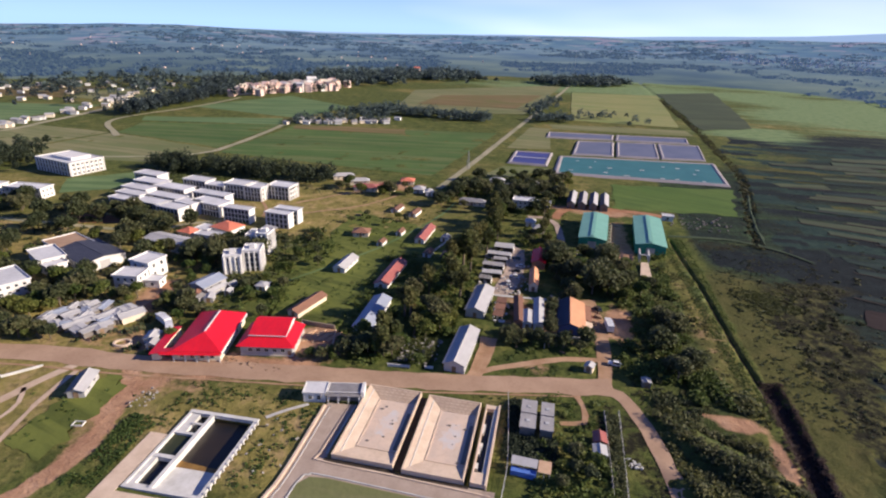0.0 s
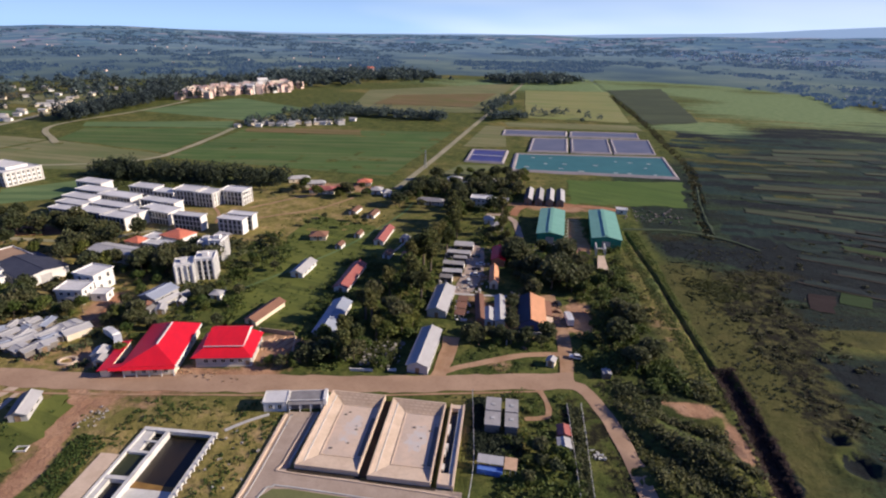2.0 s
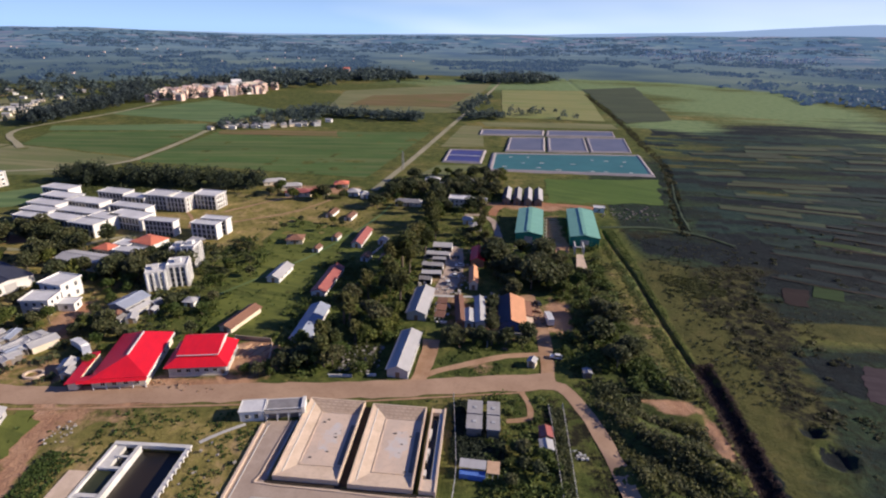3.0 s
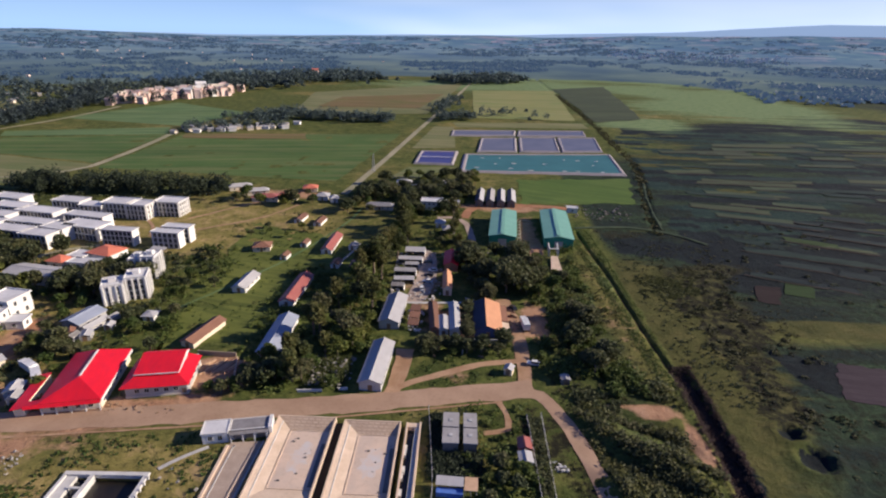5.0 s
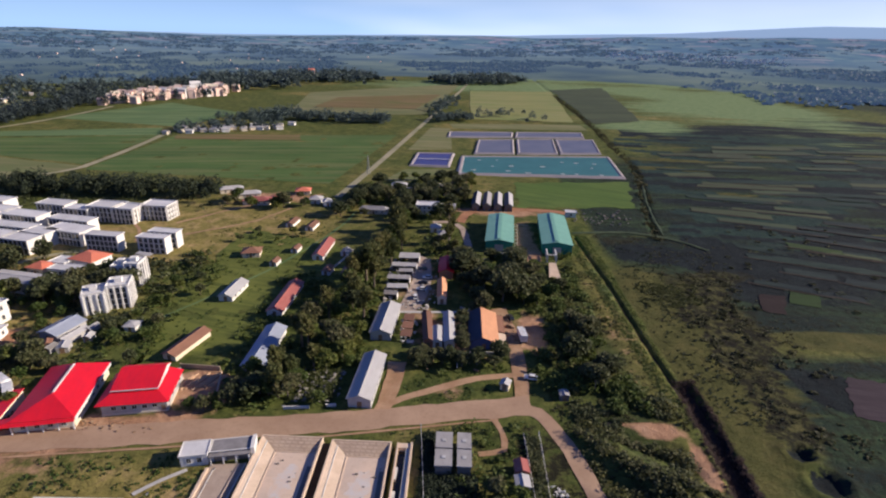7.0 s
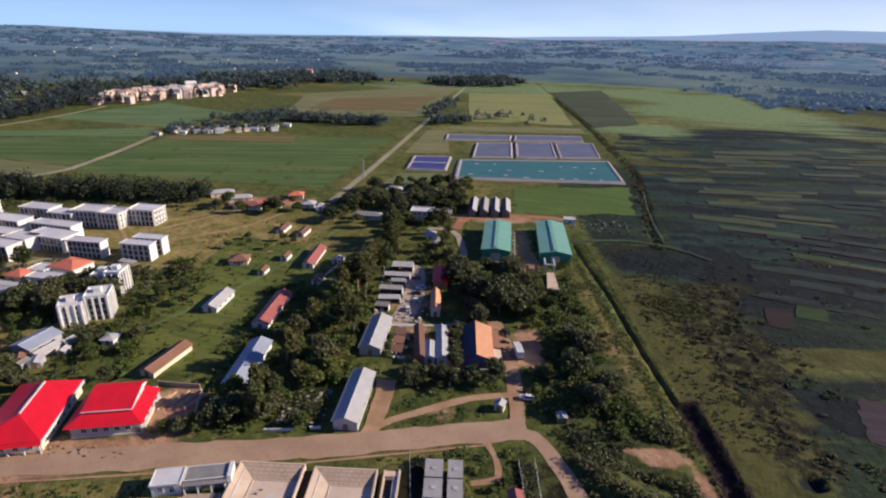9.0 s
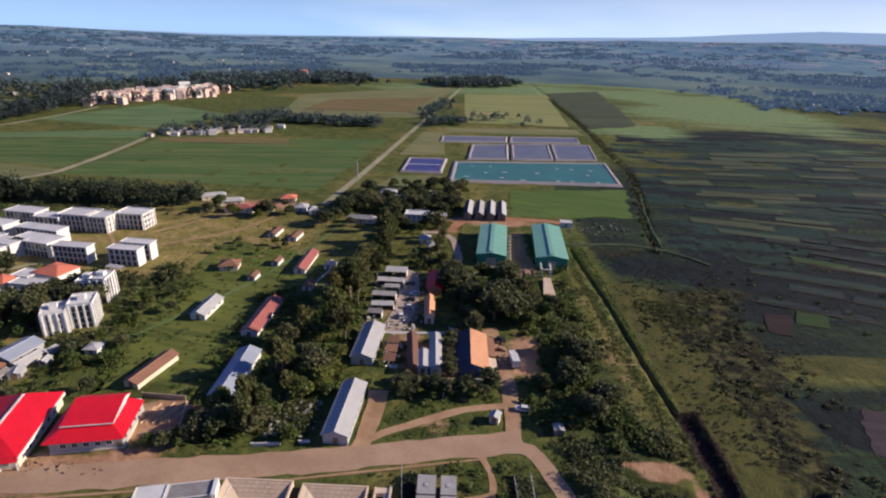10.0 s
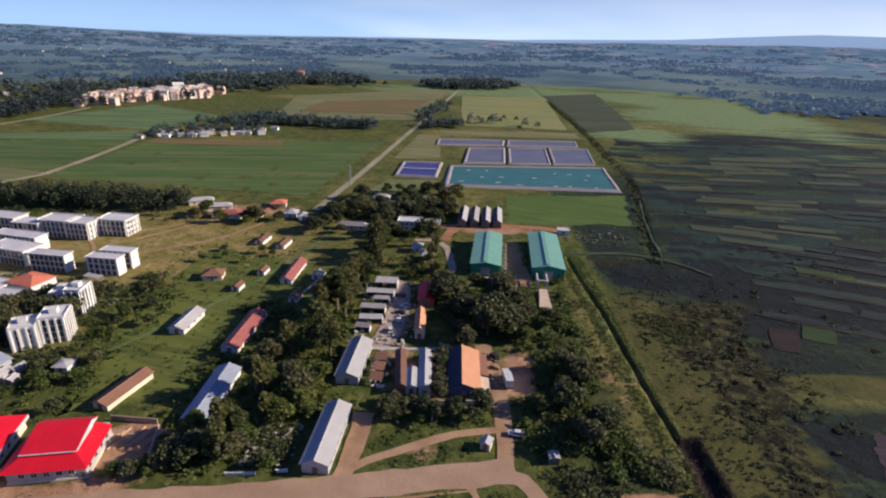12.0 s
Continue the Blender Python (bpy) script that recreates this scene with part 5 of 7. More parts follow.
for px in (-4.6, -1.6, 1.4, 4.5):
    part("porch_post", boxes((px - 0.15, px + 0.15, -3.5, -3.2, -0.2, 2.55)), "frame_white", g)
for px in (-3.1, -0.1, 2.9):
    part("bay_opening", boxes((px - 1.1, px + 1.1, -2.16, -2.0, 0.0, 2.3)), "wall_dark", g, "dark open bay")
part("end_wall", boxes((4.95, 5.9, -2.6, 2.4, -0.3, 3.6)), "wall_white", g, "tall white end wall")

# open settling tank
tank = thing("settling_tank", -81.8, 96.8, 2, "pale concrete settling tank with brown water, part filled", "tank", foot=(25, 32))
part("outer_wall", boxes((-11, 11, 14, 15.2, -0.5, 0.6), (-11, 11, -15, -14, -0.5, 0.6), (9.9, 11, -14, 14, -0.5, 0.6), (-11, -10.2, -14, 14, -0.5, 0.5)), "concrete_white", tank)
part("dividing_wall", boxes((-4.0, -2.9, -14, 14, -3, 0.55)), "concrete_white", tank)
part("cross_wall", boxes((-10.2, -4.0, 5.4, 6.2, -3, 0.4)), "concrete_white", tank)
part("cross_wall", boxes((-10.2, -4.0, -4.0, -2.8, -3, 0.4)), "concrete_white", tank)
part("tank_floor", boxes((-10.2, 9.9, -14, 14, -3.4, -3.0)), "concrete_grey", tank)
part("water", boxes((-2.9, 9.9, -3.4, 14, -3.0, -1.3)), "water_brown", tank, "still dark brown water")
part("water", boxes((-7.4, -4.0, 6.2, 14, -3.0, -1.0)), "water_dark", tank, "dark standing water")
part("water", boxes((-8.6, -4.0, -13.0, -4.0, -3.0, -0.9)), "water_dark", tank, "dark standing water")
part("water", boxes((-10.2, -4.0, -2.8, 5.4, -3.0, -0.35)), "water_green", tank, "green scummed water")
part("ledge", boxes((-10.2, -7.4, 6.2, 14, -3.0, 0.1)), "concrete_white", tank)
part("ledge", boxes((-10.2, -8.6, -14, -4.0, -3.0, 0.2), (-8.6, -4.0, -14, -13.0, -3.0, 0.2)), "concrete_white", tank)
bm = bmesh.new()
slab(bm, [(-2.9, -14, -0.35), (9.9, -14, -0.35), (9.9, -5.0, -1.05), (-2.9, -5.0, -1.05)], 1.0)
part("apron", bm, "concrete_white", tank)
bm = bmesh.new()
slab(bm, [(-2.9, -5.0, -1.06), (9.9, -5.0, -1.06), (9.9, -2.4, -1.42), (-2.9, -1.2, -1.42)], 0.6)
part("silt", bm, "silt", tank, "brown silt at the water's edge")
part("walkway", boxes((-7.4, -4.0, 9.6, 10.2, 0.2, 0.45)), "concrete_white", tank)
for i in range(14):
    part("stub_post", boxes((11.05, 11.5, -13.4 + 2.05 * i, -12.9 + 2.05 * i, -0.3, 0.9)), "concrete_white", tank)
tank.scale = (0.93, 0.95, 1.0)
platform = thing("concrete_platform", -94.6, 89.8, 2, "low cream concrete platform beside the tank", "platform", foot=(7, 26))
part("deck", boxes((-2.6, 2.3, -11.6, 10.6, -0.3, 0.32)), "concrete_cream", platform)
part("deck", boxes((2.32, 24.0, -13.6, -8.9, -0.3, 0.3)), "concrete_cream", platform)
part("deck_step", boxes((-2.6, 2.3, -13.6, -11.62, -0.3, 0.26)), "concrete_cream", platform)

# twin tanks and yard sheds
for sx, wide in ((1.0, 4.0), (6.2, 3.3)):
    tw = thing("twin_tank", sx, 129.0, 0, "grey covered tank with a flat jointed roof", "tank", "twin tanks", foot=(wide + 1, 12))
    part("tank_wall", boxes((-wide / 2, wide / 2, -5.8, 5.8, -0.3, 3.1)), "wall_dark", tw)
    for yy0, yy1 in ((-6.1, -0.25), (0.25, 6.1)):
        part("cover_slab", boxes((-wide / 2 - 0.2, wide / 2 + 0.2, yy0, yy1, 3.1, 3.45)), "cover_slab", tw)
    for k in (-3.6, 2.4):
        part("hatch", boxes((-0.5, 0.5, k, k + 1.0, 3.45, 3.6)), "steel_paint", tw)
canopy("yard_shelter", 1.2, 111.0, -3, 6.6, 2.6, 2.6, "tin_light", "pale metal shelter roof over a blue tarpaulin", "shelter")
tb = thing("tarpaulin_stack", 1.2, 109.0, -3, "stack under a blue tarpaulin below the shelter", "stack", foot=(6, 2))
part("cover", boxes((-3.2, 3.2, -0.8, 0.9, -0.1, 1.5)), "tarp_blue", tb)
canopy("yard_shelter", 6.3, 110.4, -3, 3.2, 3.8, 2.5, "timber_pale", "small shelter roof of pale brown boards", "shelter")
gable("hut", 20.4, 125.3, 3, 3.2, 4.0, 2.2, 2.8, "tin_maroon", "wall_brick", "small hut with a dull pink roof by the hedge", "hut", win=0, over=0.25)
gable("hut", 20.2, 120.3, 3, 3.3, 3.6, 2.2, 2.6, "tin_light", "wall_grey", "small hut with a white metal roof by the hedge", "hut", win=0, over=0.25)


def fence(points, high, gap, material, label, rails=3, thick=0.1):
    line = smooth_line(points, gap)
    ob = thing("fence", line[0][0], line[0][1], 0, label, "fence", "fences")
    me = None
    for c in line:
        if me is None:
            bm = boxes((-thick, thick, -thick, thick, -0.4, high))
            me = bpy.data.meshes.new("post")
            bm.to_mesh(me)
            bm.free()
            me.materials.append(MATS[material])
        p = new("post", me)
        p.parent = ob
        p.matrix_local = pose(c[0] - line[0][0], c[1] - line[0][1], 0)
    for r in range(rails):
        bm = bmesh.new()
        z = high * (0.25 + 0.68 * r / max(1, rails - 1)) if rails > 1 else high * 0.9
        pipe(bm, [(*(c - line[0]), z) for c in line], 0.035, 4)
        part("rail", bm, material, ob)
    return ob


def low_wall(points, high, thick, material, label, category="wall"):
    line = smooth_line(points, 6.0)
    ob = thing("boundary_wall", line[0][0], line[0][1], 0, label, category, "boundary walls")
    bm = bmesh.new()
    for a, c in zip(line, line[1:]):
        d = (c - a) / np.linalg.norm(c - a)
        nn = np.array([-d[1], d[0]]) * thick / 2
        o = line[0]
        slab(bm, [(*(a - nn - o), high), (*(c - nn - o), high), (*(c + nn - o), high), (*(a + nn - o), high)], high + 0.3)
    part("wall", bm, material, ob)
    part("coping", boxes((-thick * 0.7, thick * 0.7, -thick * 0.7, thick * 0.7, high, high + 0.08)), material, ob)
    LANES.append((line, thick))
    return ob


fence([(-5.6, 139.5), (-4.2, 125), (-3.0, 110), (-3.4, 98)], 2.2, 2.6, "steel_paint", "thin wire fence with pale posts round the tank yard")
fence([(22.4, 138), (22.7, 124), (22.9, 104)], 1.6, 2.4, "concrete_grey", "fence line of pale posts along a path")
fence([(26.6, 139), (26.5, 124), (26.2, 104)], 1.6, 2.4, "concrete_grey", "fence line of pale posts along a path")
low_wall([(-157.5, 110.5), (-150.5, 118.5)], 0.7, 0.5, "concrete_white", "broken white block wall in the grass")
low_wall([(-54.7, 239.6), (-50.4, 256.5), (-48.1, 267.4)], 1.0, 0.3, "concrete_white", "thin white wall across the meadow")
low_wall([(-45.6, 145.9), (-38.3, 146.6)], 1.0, 0.35, "concrete_white", "low white wall by the trees")
low_wall([(-33.6, 147.7), (-30.9, 148.2)], 0.9, 0.35, "concrete_white", "low white wall by the trees")

# ---- red-roofed halls ----
red = thing("red_hall", -108.7, 144.2, 13, "large hall with a bright red hipped metal roof by the road", "hall", foot=(20, 30))
part("wall", boxes((-7.5, 7.5, -11.2, 13.8, -0.3, 3.7)), "wall_cream", red)
for f in ([(0, 11.4, 6.4), (8.2, 14.4, 3.9), (8.2, -12.0, 3.9), (0, -3.6, 6.4)], [(0, -3.6, 6.4), (8.2, -12.0, 3.9), (-8.2, -12.0, 3.9)], [(0, 11.4, 6.4), (0, -3.6, 6.4), (-8.2, -12.0, 3.9), (-8.2, 14.4, 3.9)], [(0, 11.4, 6.4), (8.2, 14.4, 3.9), (-8.2, 14.4, 3.9)]):
    bm = bmesh.new()
    slab(bm, f, 0.14)
    part("roof_slope", bm, "tin_red", red)
part("ridge_strip", boxes((-0.25, 0.25, -3.2, 11.0, 6.34, 6.56)), "frame_white", red, "pale strip along the ridge")
# white strips stand for the sunlit wall showing below the east eave
part("barge_board", boxes((8.05, 8.35, -12.0, 2.6, 2.9, 3.8)), "frame_white", red)
part("barge_board", boxes((8.05, 8.35, 5.0, 14.4, 2.9, 3.8)), "frame_white", red)
part("wing_wall", boxes((-14.4, -11.8, -11.6, 4.6, -0.3, 2.9)), "wall_cream", red)
bm = bmesh.new()
slab(bm, [(-15.0, -12.3, 2.9), (-11.5, -12.3, 3.3), (-11.5, 5.0, 3.3), (-15.0, 5.0, 2.9)], 0.14)
part("wing_roof", bm, "tin_red", red)
bm = bmesh.new()
slab(bm, [(-11.48, -12.9, 3.1), (8.2, -12.9, 3.1), (8.2, -12.05, 3.8), (-11.48, -12.05, 3.8)], 0.1)
part("front_fascia", bm, "tin_red", red)
bm = bmesh.new()
slab(bm, [(-11.48, -12.0, 3.35), (-8.22, -12.0, 3.85), (-8.22, -9.6, 3.85), (-11.48, -9.6, 3.35)], 0.1)
part("link_roof", bm, "tin_red", red)
for i in range(5):
    part("porch_post", boxes((-7.4 + 3.7 * i, -7.1 + 3.7 * i, -12.3, -12.0, -0.3, 3.1)), "frame_white", red)
row_of_windows(red, "es", 15.0, 22.4, 1.0, 1.4, 1.3, 3.0)

# two-tier school: a skirt roof on the south and east, a raised roof within it, a cross gable at the back
red2 = thing("red_school", -87.4, 148.0, 11, "two-tier red-roofed building with grey-blue walls by the road", "building", foot=(21, 21))
part("wall", boxes((-8.6, 8.6, -6.6, 8.6, -0.3, 4.3)), "wall_grey", red2, "grey-blue plastered wall")
for f in ([(-9.6, -8.0, 4.1), (9.6, -8.0, 4.1), (5.4, -3.2, 5.5), (-6.2, -3.2, 5.5)], [(9.6, -8.0, 4.1), (9.6, 7.8, 4.1), (5.4, 7.8, 5.5), (5.4, -3.2, 5.5)], [(-6.2, -3.2, 5.5), (-6.2, 7.8, 5.5), (-9.6, 7.8, 4.1), (-9.6, -8.0, 4.1)]):
    bm = bmesh.new()
    slab(bm, f, 0.12)
    part("skirt_roof", bm, "tin_red", red2)
part("clerestory", boxes((-6.1, 5.3, -3.1, 7.8, 4.2, 5.95)), "frame_white", red2, "white band below the raised roof")
bm = bmesh.new()
slab(bm, [(-6.7, -3.7, 5.95), (5.9, -3.7, 5.95), (5.9, 6.0, 7.5), (-6.7, 6.0, 7.5)], 0.14)
part("upper_roof_slope", bm, "tin_red", red2)
bm = bmesh.new()
slab(bm, [(-6.7, 6.02, 7.5), (5.9, 6.02, 7.5), (5.9, 9.4, 5.9), (-6.7, 9.4, 5.9)], 0.14)
part("upper_roof_slope", bm, "tin_red", red2)
for gx_ in (-6.68, 5.5):
    bm = bmesh.new()
    low, top = [], []
    for q in ((gx_, -3.5, 5.84), (gx_, 9.2, 5.84), (gx_, 6.0, 7.34)):
        low.append(bm.verts.new(q))
        top.append(bm.verts.new((q[0] + 0.36, q[1], q[2])))
    bm.faces.new(low)
    bm.faces.new(top[::-1])
    for k in range(3):
        bm.faces.new((low[k], top[k], top[(k + 1) % 3], low[(k + 1) % 3]))
    part("gable_wall", bm, "frame_white", red2, "white plastered gable wall")
part("gutter", boxes((-6.7, 5.95, -3.95, -3.72, 5.8, 6.0)), "frame_white", red2)
part("gutter", boxes((5.92, 6.1, -3.7, 5.6, 5.8, 6.05)), "frame_white", red2)
for u in (-5.4, -2.7, 0.0, 2.7, 5.4):
    window(red2, u, -6.6, 1.6, 1.5, 1.3, "s")
for v in (-4.4, -1.0, 2.4, 5.8):
    window(red2, 8.6, v, 1.6, 1.5, 1.3, "e")
door(red2, 7.6, -6.6, 0.0, 1.0, 2.1, "s")
part("plinth", boxes((-8.75, 8.75, -6.75, 8.75, -0.3, 0.5)), "wall_cream", red2)

# ---- long sheds ----
LONG = "long sheds"
gable("long_shed", -23.4, 159.5, -3, 6.7, 23.4, 3.2, 4.5, "tin_light", "wall_grey", "long shed with a pale grey metal roof by the earth road", "shed", LONG, doors="s")
gable("long_shed", -22.6, 196.0, -3, 7.2, 21.6, 3.1, 4.5, "tin_light", "wall_grey", "long shed with a pale grey metal roof beside brown stalls", "shed", LONG)
gable("long_shed", -60.7, 175.6, 0, 6.8, 24.5, 2.5, 3.9, "tin_blue", "wall_white", "long house with a bluish metal roof under trees", "shed", LONG, win=0)
gable("long_shed", -87.6, 176.2, -14, 5.0, 17.2, 2.2, 3.2, "tin_rust", "wall_cream", "long house with a rust-brown roof in the grass", "shed", LONG, win=0)
gable("long_shed", -64.8, 212.4, -2.5, 5.8, 26.0, 2.3, 3.7, "tin_maroon", "wall_white", "long house with a faded red roof and white walls", "shed", LONG)
gable("long_shed", -62.2, 265.4, -2, 5.0, 22.0, 2.2, 3.6, "tin_maroon", "wall_white", "long house with a dull red roof and white walls", "shed", LONG)
gable("long_shed", -87.9, 217.4, -4, 5.6, 14.6, 2.2, 3.5, "tin_light", "wall_white", "long house with a pale blue-white metal roof", "shed", LONG)
for sx, sy, yaw, w, l, roof in ((-88.5, 303.5, -6, 4.2, 10.5, "tin_brown"), (-76.5, 299, -6, 4.2, 10.5, "tin_brown"), (-75.6, 265, -6, 3.2, 6, "tin_brown"), (-80.6, 248, -6, 3.2, 5.5, "tin_brown"), (-54.6, 241, -6, 3.6, 6.5, "tin_rust"), (-50.8, 263, -6, 3.6, 5.5, "tin_grey")):
    gable("small_house", sx, sy, yaw, w, l, 1.9, 2.7, roof, "wall_white", "small low house with a weathered roof in the grass", "house", "small houses", win=0, over=0.3)
hip("house", -95.0, 258.0, 10, 8.0, 7.0, 2.5, 4.2, "tin_rust", "wall_cream", "small house with a hipped rust-red roof in the grass", "house", "small houses")
hip("house", -43.5, 239.0, 0, 7.0, 7.0, 2.5, 4.2, "tin_rust", "wall_cream", "small house with a hipped brown roof in tree shade", "house", "small houses")
hip("house", -112.3, 186.5, 0, 4.0, 4.0, 2.2, 3.0, "tin_light", "wall_white", "tiny hut with a white metal roof in the bushes", "hut", "small houses", win=0)

# ---- yard cluster ----
for i, (sx, sy, w, d, h, yaw, roof) in enumerate(((-19.4, 257.0, 9.6, 5.4, 3.1, -1, "tin_light"), (-20.8, 246.6, 11.4, 3.4, 2.9, -2, "tin_light"), (-19.6, 241.0, 6.4, 2.6, 2.6, 2, "tin_grey"), (-21.9, 233.0, 9.8, 3.4, 2.9, -2, "tin_grey"), (-21.6, 225.2, 8.8, 3.2, 2.4, 3, "tin_light"), (-23.6, 218.4, 5.6, 3.0, 2.5, -4, "tin_old"))):
    port = canopy("carport", sx, sy, yaw, w, d, h, roof, "carport with a weathered metal roof and pale end wall", "carport", "carports")
    part("end_wall", boxes((w / 2 - 0.15, w / 2 + 0.05, -d / 2 + 0.2, d / 2 - 0.2, -0.2, h - 0.4)), "wall_white", port)
    # back wall added in a dark tone that carries the shade under the roof
    part("back_wall", boxes((-w / 2, w / 2 - 0.16, d / 2 - 0.2, d / 2 - 0.05, -0.2, h - 0.2)), "wall_dark", port, "added dark back wall for the shade under the roof")
for i, sy in enumerate((187.0, 192.6, 198.2)):
    canopy("market_stall", -14.2, sy, -5, 4.0, 4.2, 2.5, ("tin_brown", "tin_rust", "tin_brown")[i], "open stall with a rusty brown roof by a long shed", "stall", "market stalls")
gable("workshop", 0.8, 191.2, 2.5, 3.6, 20.8, 3.2, 3.9, "tin_light", "wall_white", "narrow workshop with a white metal roof", "workshop", over=0.3)
gable("workshop", -3.1, 186.4, 2.5, 3.2, 9.8, 3.0, 3.5, "tin_light", "wall_white", "small annex with a white metal roof", "workshop", win=0, over=0.3)
gable("workshop", -7.0, 191.6, 5.5, 3.2, 20.0, 3.0, 3.7, "tin_brown", "wall_brick", "narrow workshop with a dark brown roof", "workshop", over=0.3)
# the orange roof's west slope is dark navy: its shade put into the colour
orange = gable("orange_hall", 13.1, 192.4, 0, 9.6, 21.4, 2.9, 4.8, "tile_orange", "wall_blue", "hall with a faded orange roof and a blue gable wall", "hall", off=-0.6, roof_left="tin_navy_and_shade")
part("side_annex", boxes((4.95, 7.4, -2.0, 10.0, -0.3, 1.9)), "wall_brick", orange)
bm = bmesh.new()
slab(bm, [(5.3, -2.2, 2.5), (7.8, -2.2, 1.9), (7.8, 10.2, 1.9), (5.3, 10.2, 2.5)], 0.12)
part("annex_roof", bm, "tin_rust", orange)
bm = bmesh.new()
slab(bm, [(5.25, -11.2, 2.6), (7.9, -11.2, 2.1), (7.9, -3.4, 2.1), (5.25, -3.4, 2.6)], 0.12)
part("porch_roof", bm, "concrete_cream", orange, "pale porch roof")
for py in (-10.9, -7.4, -3.8):
    part("porch_post", boxes((7.6, 7.8, py - 0.1, py + 0.1, -0.3, 2.1)), "frame_white", orange)
gable("yard_hall", -1.6, 245.8, 0, 6.0, 15.6, 3.6, 5.0, "tin_red", "wall_brick", "hall with a deep red roof in the shade of trees", "hall")
gable("yard_hall", -2.8, 222.6, 2, 3.6, 16.5, 3.2, 4.5, "tile_orange", "wall_cream", "narrow hall with an orange roof beside the yard", "hall", over=0.3)
low_wall([(4, 176.5), (12, 177), (19.5, 177.6)], 2.0, 0.3, "wall_grey", "dark grey yard wall before the orange hall")
low_wall([(4, 169.5), (4.2, 176.5)], 1.8, 0.3, "wall_grey", "dark grey yard wall before the orange hall")
gable("gate_hut", 19.0, 160.2, -20, 2.6, 2.8, 2.1, 2.6, "tin_light", "wall_cream", "small hut with a white roof at the road fork", "hut", win=0, over=0.3)
gable("scrub_hut", 36.2, 156.0, 4, 2.6, 2.6, 2.0, 2.3, "tin_grey", "wall_dark", "small grey metal-roofed hut in the scrub", "hut", win=0, over=0.2)
vehicle("lorry", 27.0, 189.8, 6, "lorry", "vehicle_white", "white box lorry parked on red earth")
vehicle("car", 27.4, 165.2, 80, "car", "vehicle_white", "white car parked beside the lane")
vehicle("car", 24.0, 204, 20, "car", "vehicle_dark", "dark car parked beside the orange hall")
for i, (vx, vy, vr) in enumerate(((-11.5, 226, 85), (-11.2, 232.5, 80), (-13.5, 218.5, 10), (-9.8, 238, 95), (-12.4, 247.5, 88))):
    vehicle("car", vx, vy, vr, "car", ("vehicle_white", "vehicle_dark", "vehicle_white")[i % 3], "parked car in the paved yard")

# ---- green warehouses ----
gable("warehouse", 25.7, 294.6, -5, 13.4, 43.0, 5.2, 6.4, "tin_green", "wall_green", "warehouse with a pale green metal roof", "warehouse", "warehouses", vent=True, win=0)
gable("warehouse", 54.3, 295.2, -4.5, 14.4, 47.0, 5.2, 6.5, "tin_green", "wall_green", "warehouse with a pale green metal roof and bare earth yard", "warehouse", "warehouses", vent=True, win=0)
for i in range(8):
    lx, ly = 25.8 + 8.6 * math.cos(radians(-5)) - (-20 + 5.2 * i) * math.sin(radians(-5)), 295 + 8.6 * math.sin(radians(-5)) + (-20 + 5.2 * i)
    crate = thing("crate_stack", lx, ly, -5, "pale stack of crates along a warehouse wall", "crates", "crate stacks", foot=(2, 3))
    part("crate", boxes((-0.9, 0.9, -1.3, 1.3, -0.1, 1.1)), "wall_cream", crate)
    part("crate", boxes((-0.7, 0.5, -1.0, 0.8, 1.1, 1.8)), "timber", crate)
block("store", 70.5, 334.0, -5, 6.0, 4.5, 2.8, 1, "small white flat-roofed store behind the warehouse", "store", parapet=0.2, gap=3.0)
block("store", 25.0, 262.0, -5, 3.0, 3.0, 2.8, 1, "small white hut before the warehouse", "hut", parapet=0.2, gap=2.6)
ramp_ = thing("loading_frame", 48.0, 255.0, -4, "pale concrete loading frame on bare earth", "frame", foot=(8, 38))
for px in (-2.2, 2.0):
    for py in (6, 10, 14):
        part("pillar", boxes((px - 0.35, px + 0.35, py - 0.35, py + 0.35, -0.3, 3.4)), "concrete_white", ramp_)
    part("beam", boxes((px - 0.3, px + 0.3, 5.6, 14.4, 3.4, 3.8)), "concrete_white", ramp_)
part("cross_beam", boxes((-2.5, 2.3, 5.7, 6.3, 3.8, 4.1)), "concrete_white", ramp_)
bm = bmesh.new()
slab(bm, [(-2.6, -14, 0.5), (2.6, -14, 0.5), (1.6, 3, 1.3), (-1.6, 3, 1.3)], 1.7)
part("ramp", bm, "concrete_cream", ramp_)
part("foot_slab", boxes((-0.5, 4.6, -19.5, -16.1, -0.2, 0.7)), "concrete_white", ramp_)

# ---- buildings behind ----
# west slopes take the navy sheet, shade painted in as colour
for i, sx in enumerate((14.5, 21.2, 28.0, 34.6)):
    gable("grain_store", sx, 352.0, -4, 4.6, 26.0, 3.8, 5.2, "tin_light" if i != 1 else "tin_grey", "wall_dark", "tall narrow store with a weathered metal roof", "store", "grain stores", win=0, roof_left="tin_navy_and_shade")
block("office", -15.5, 333.0, -2, 12.5, 8.0, 5.0, 2, "white two-storey office with a grey flat roof", "office")
block("office", -3.0, 337.0, -2, 8.0, 5.0, 3.2, 1, "low white office annex", "office")
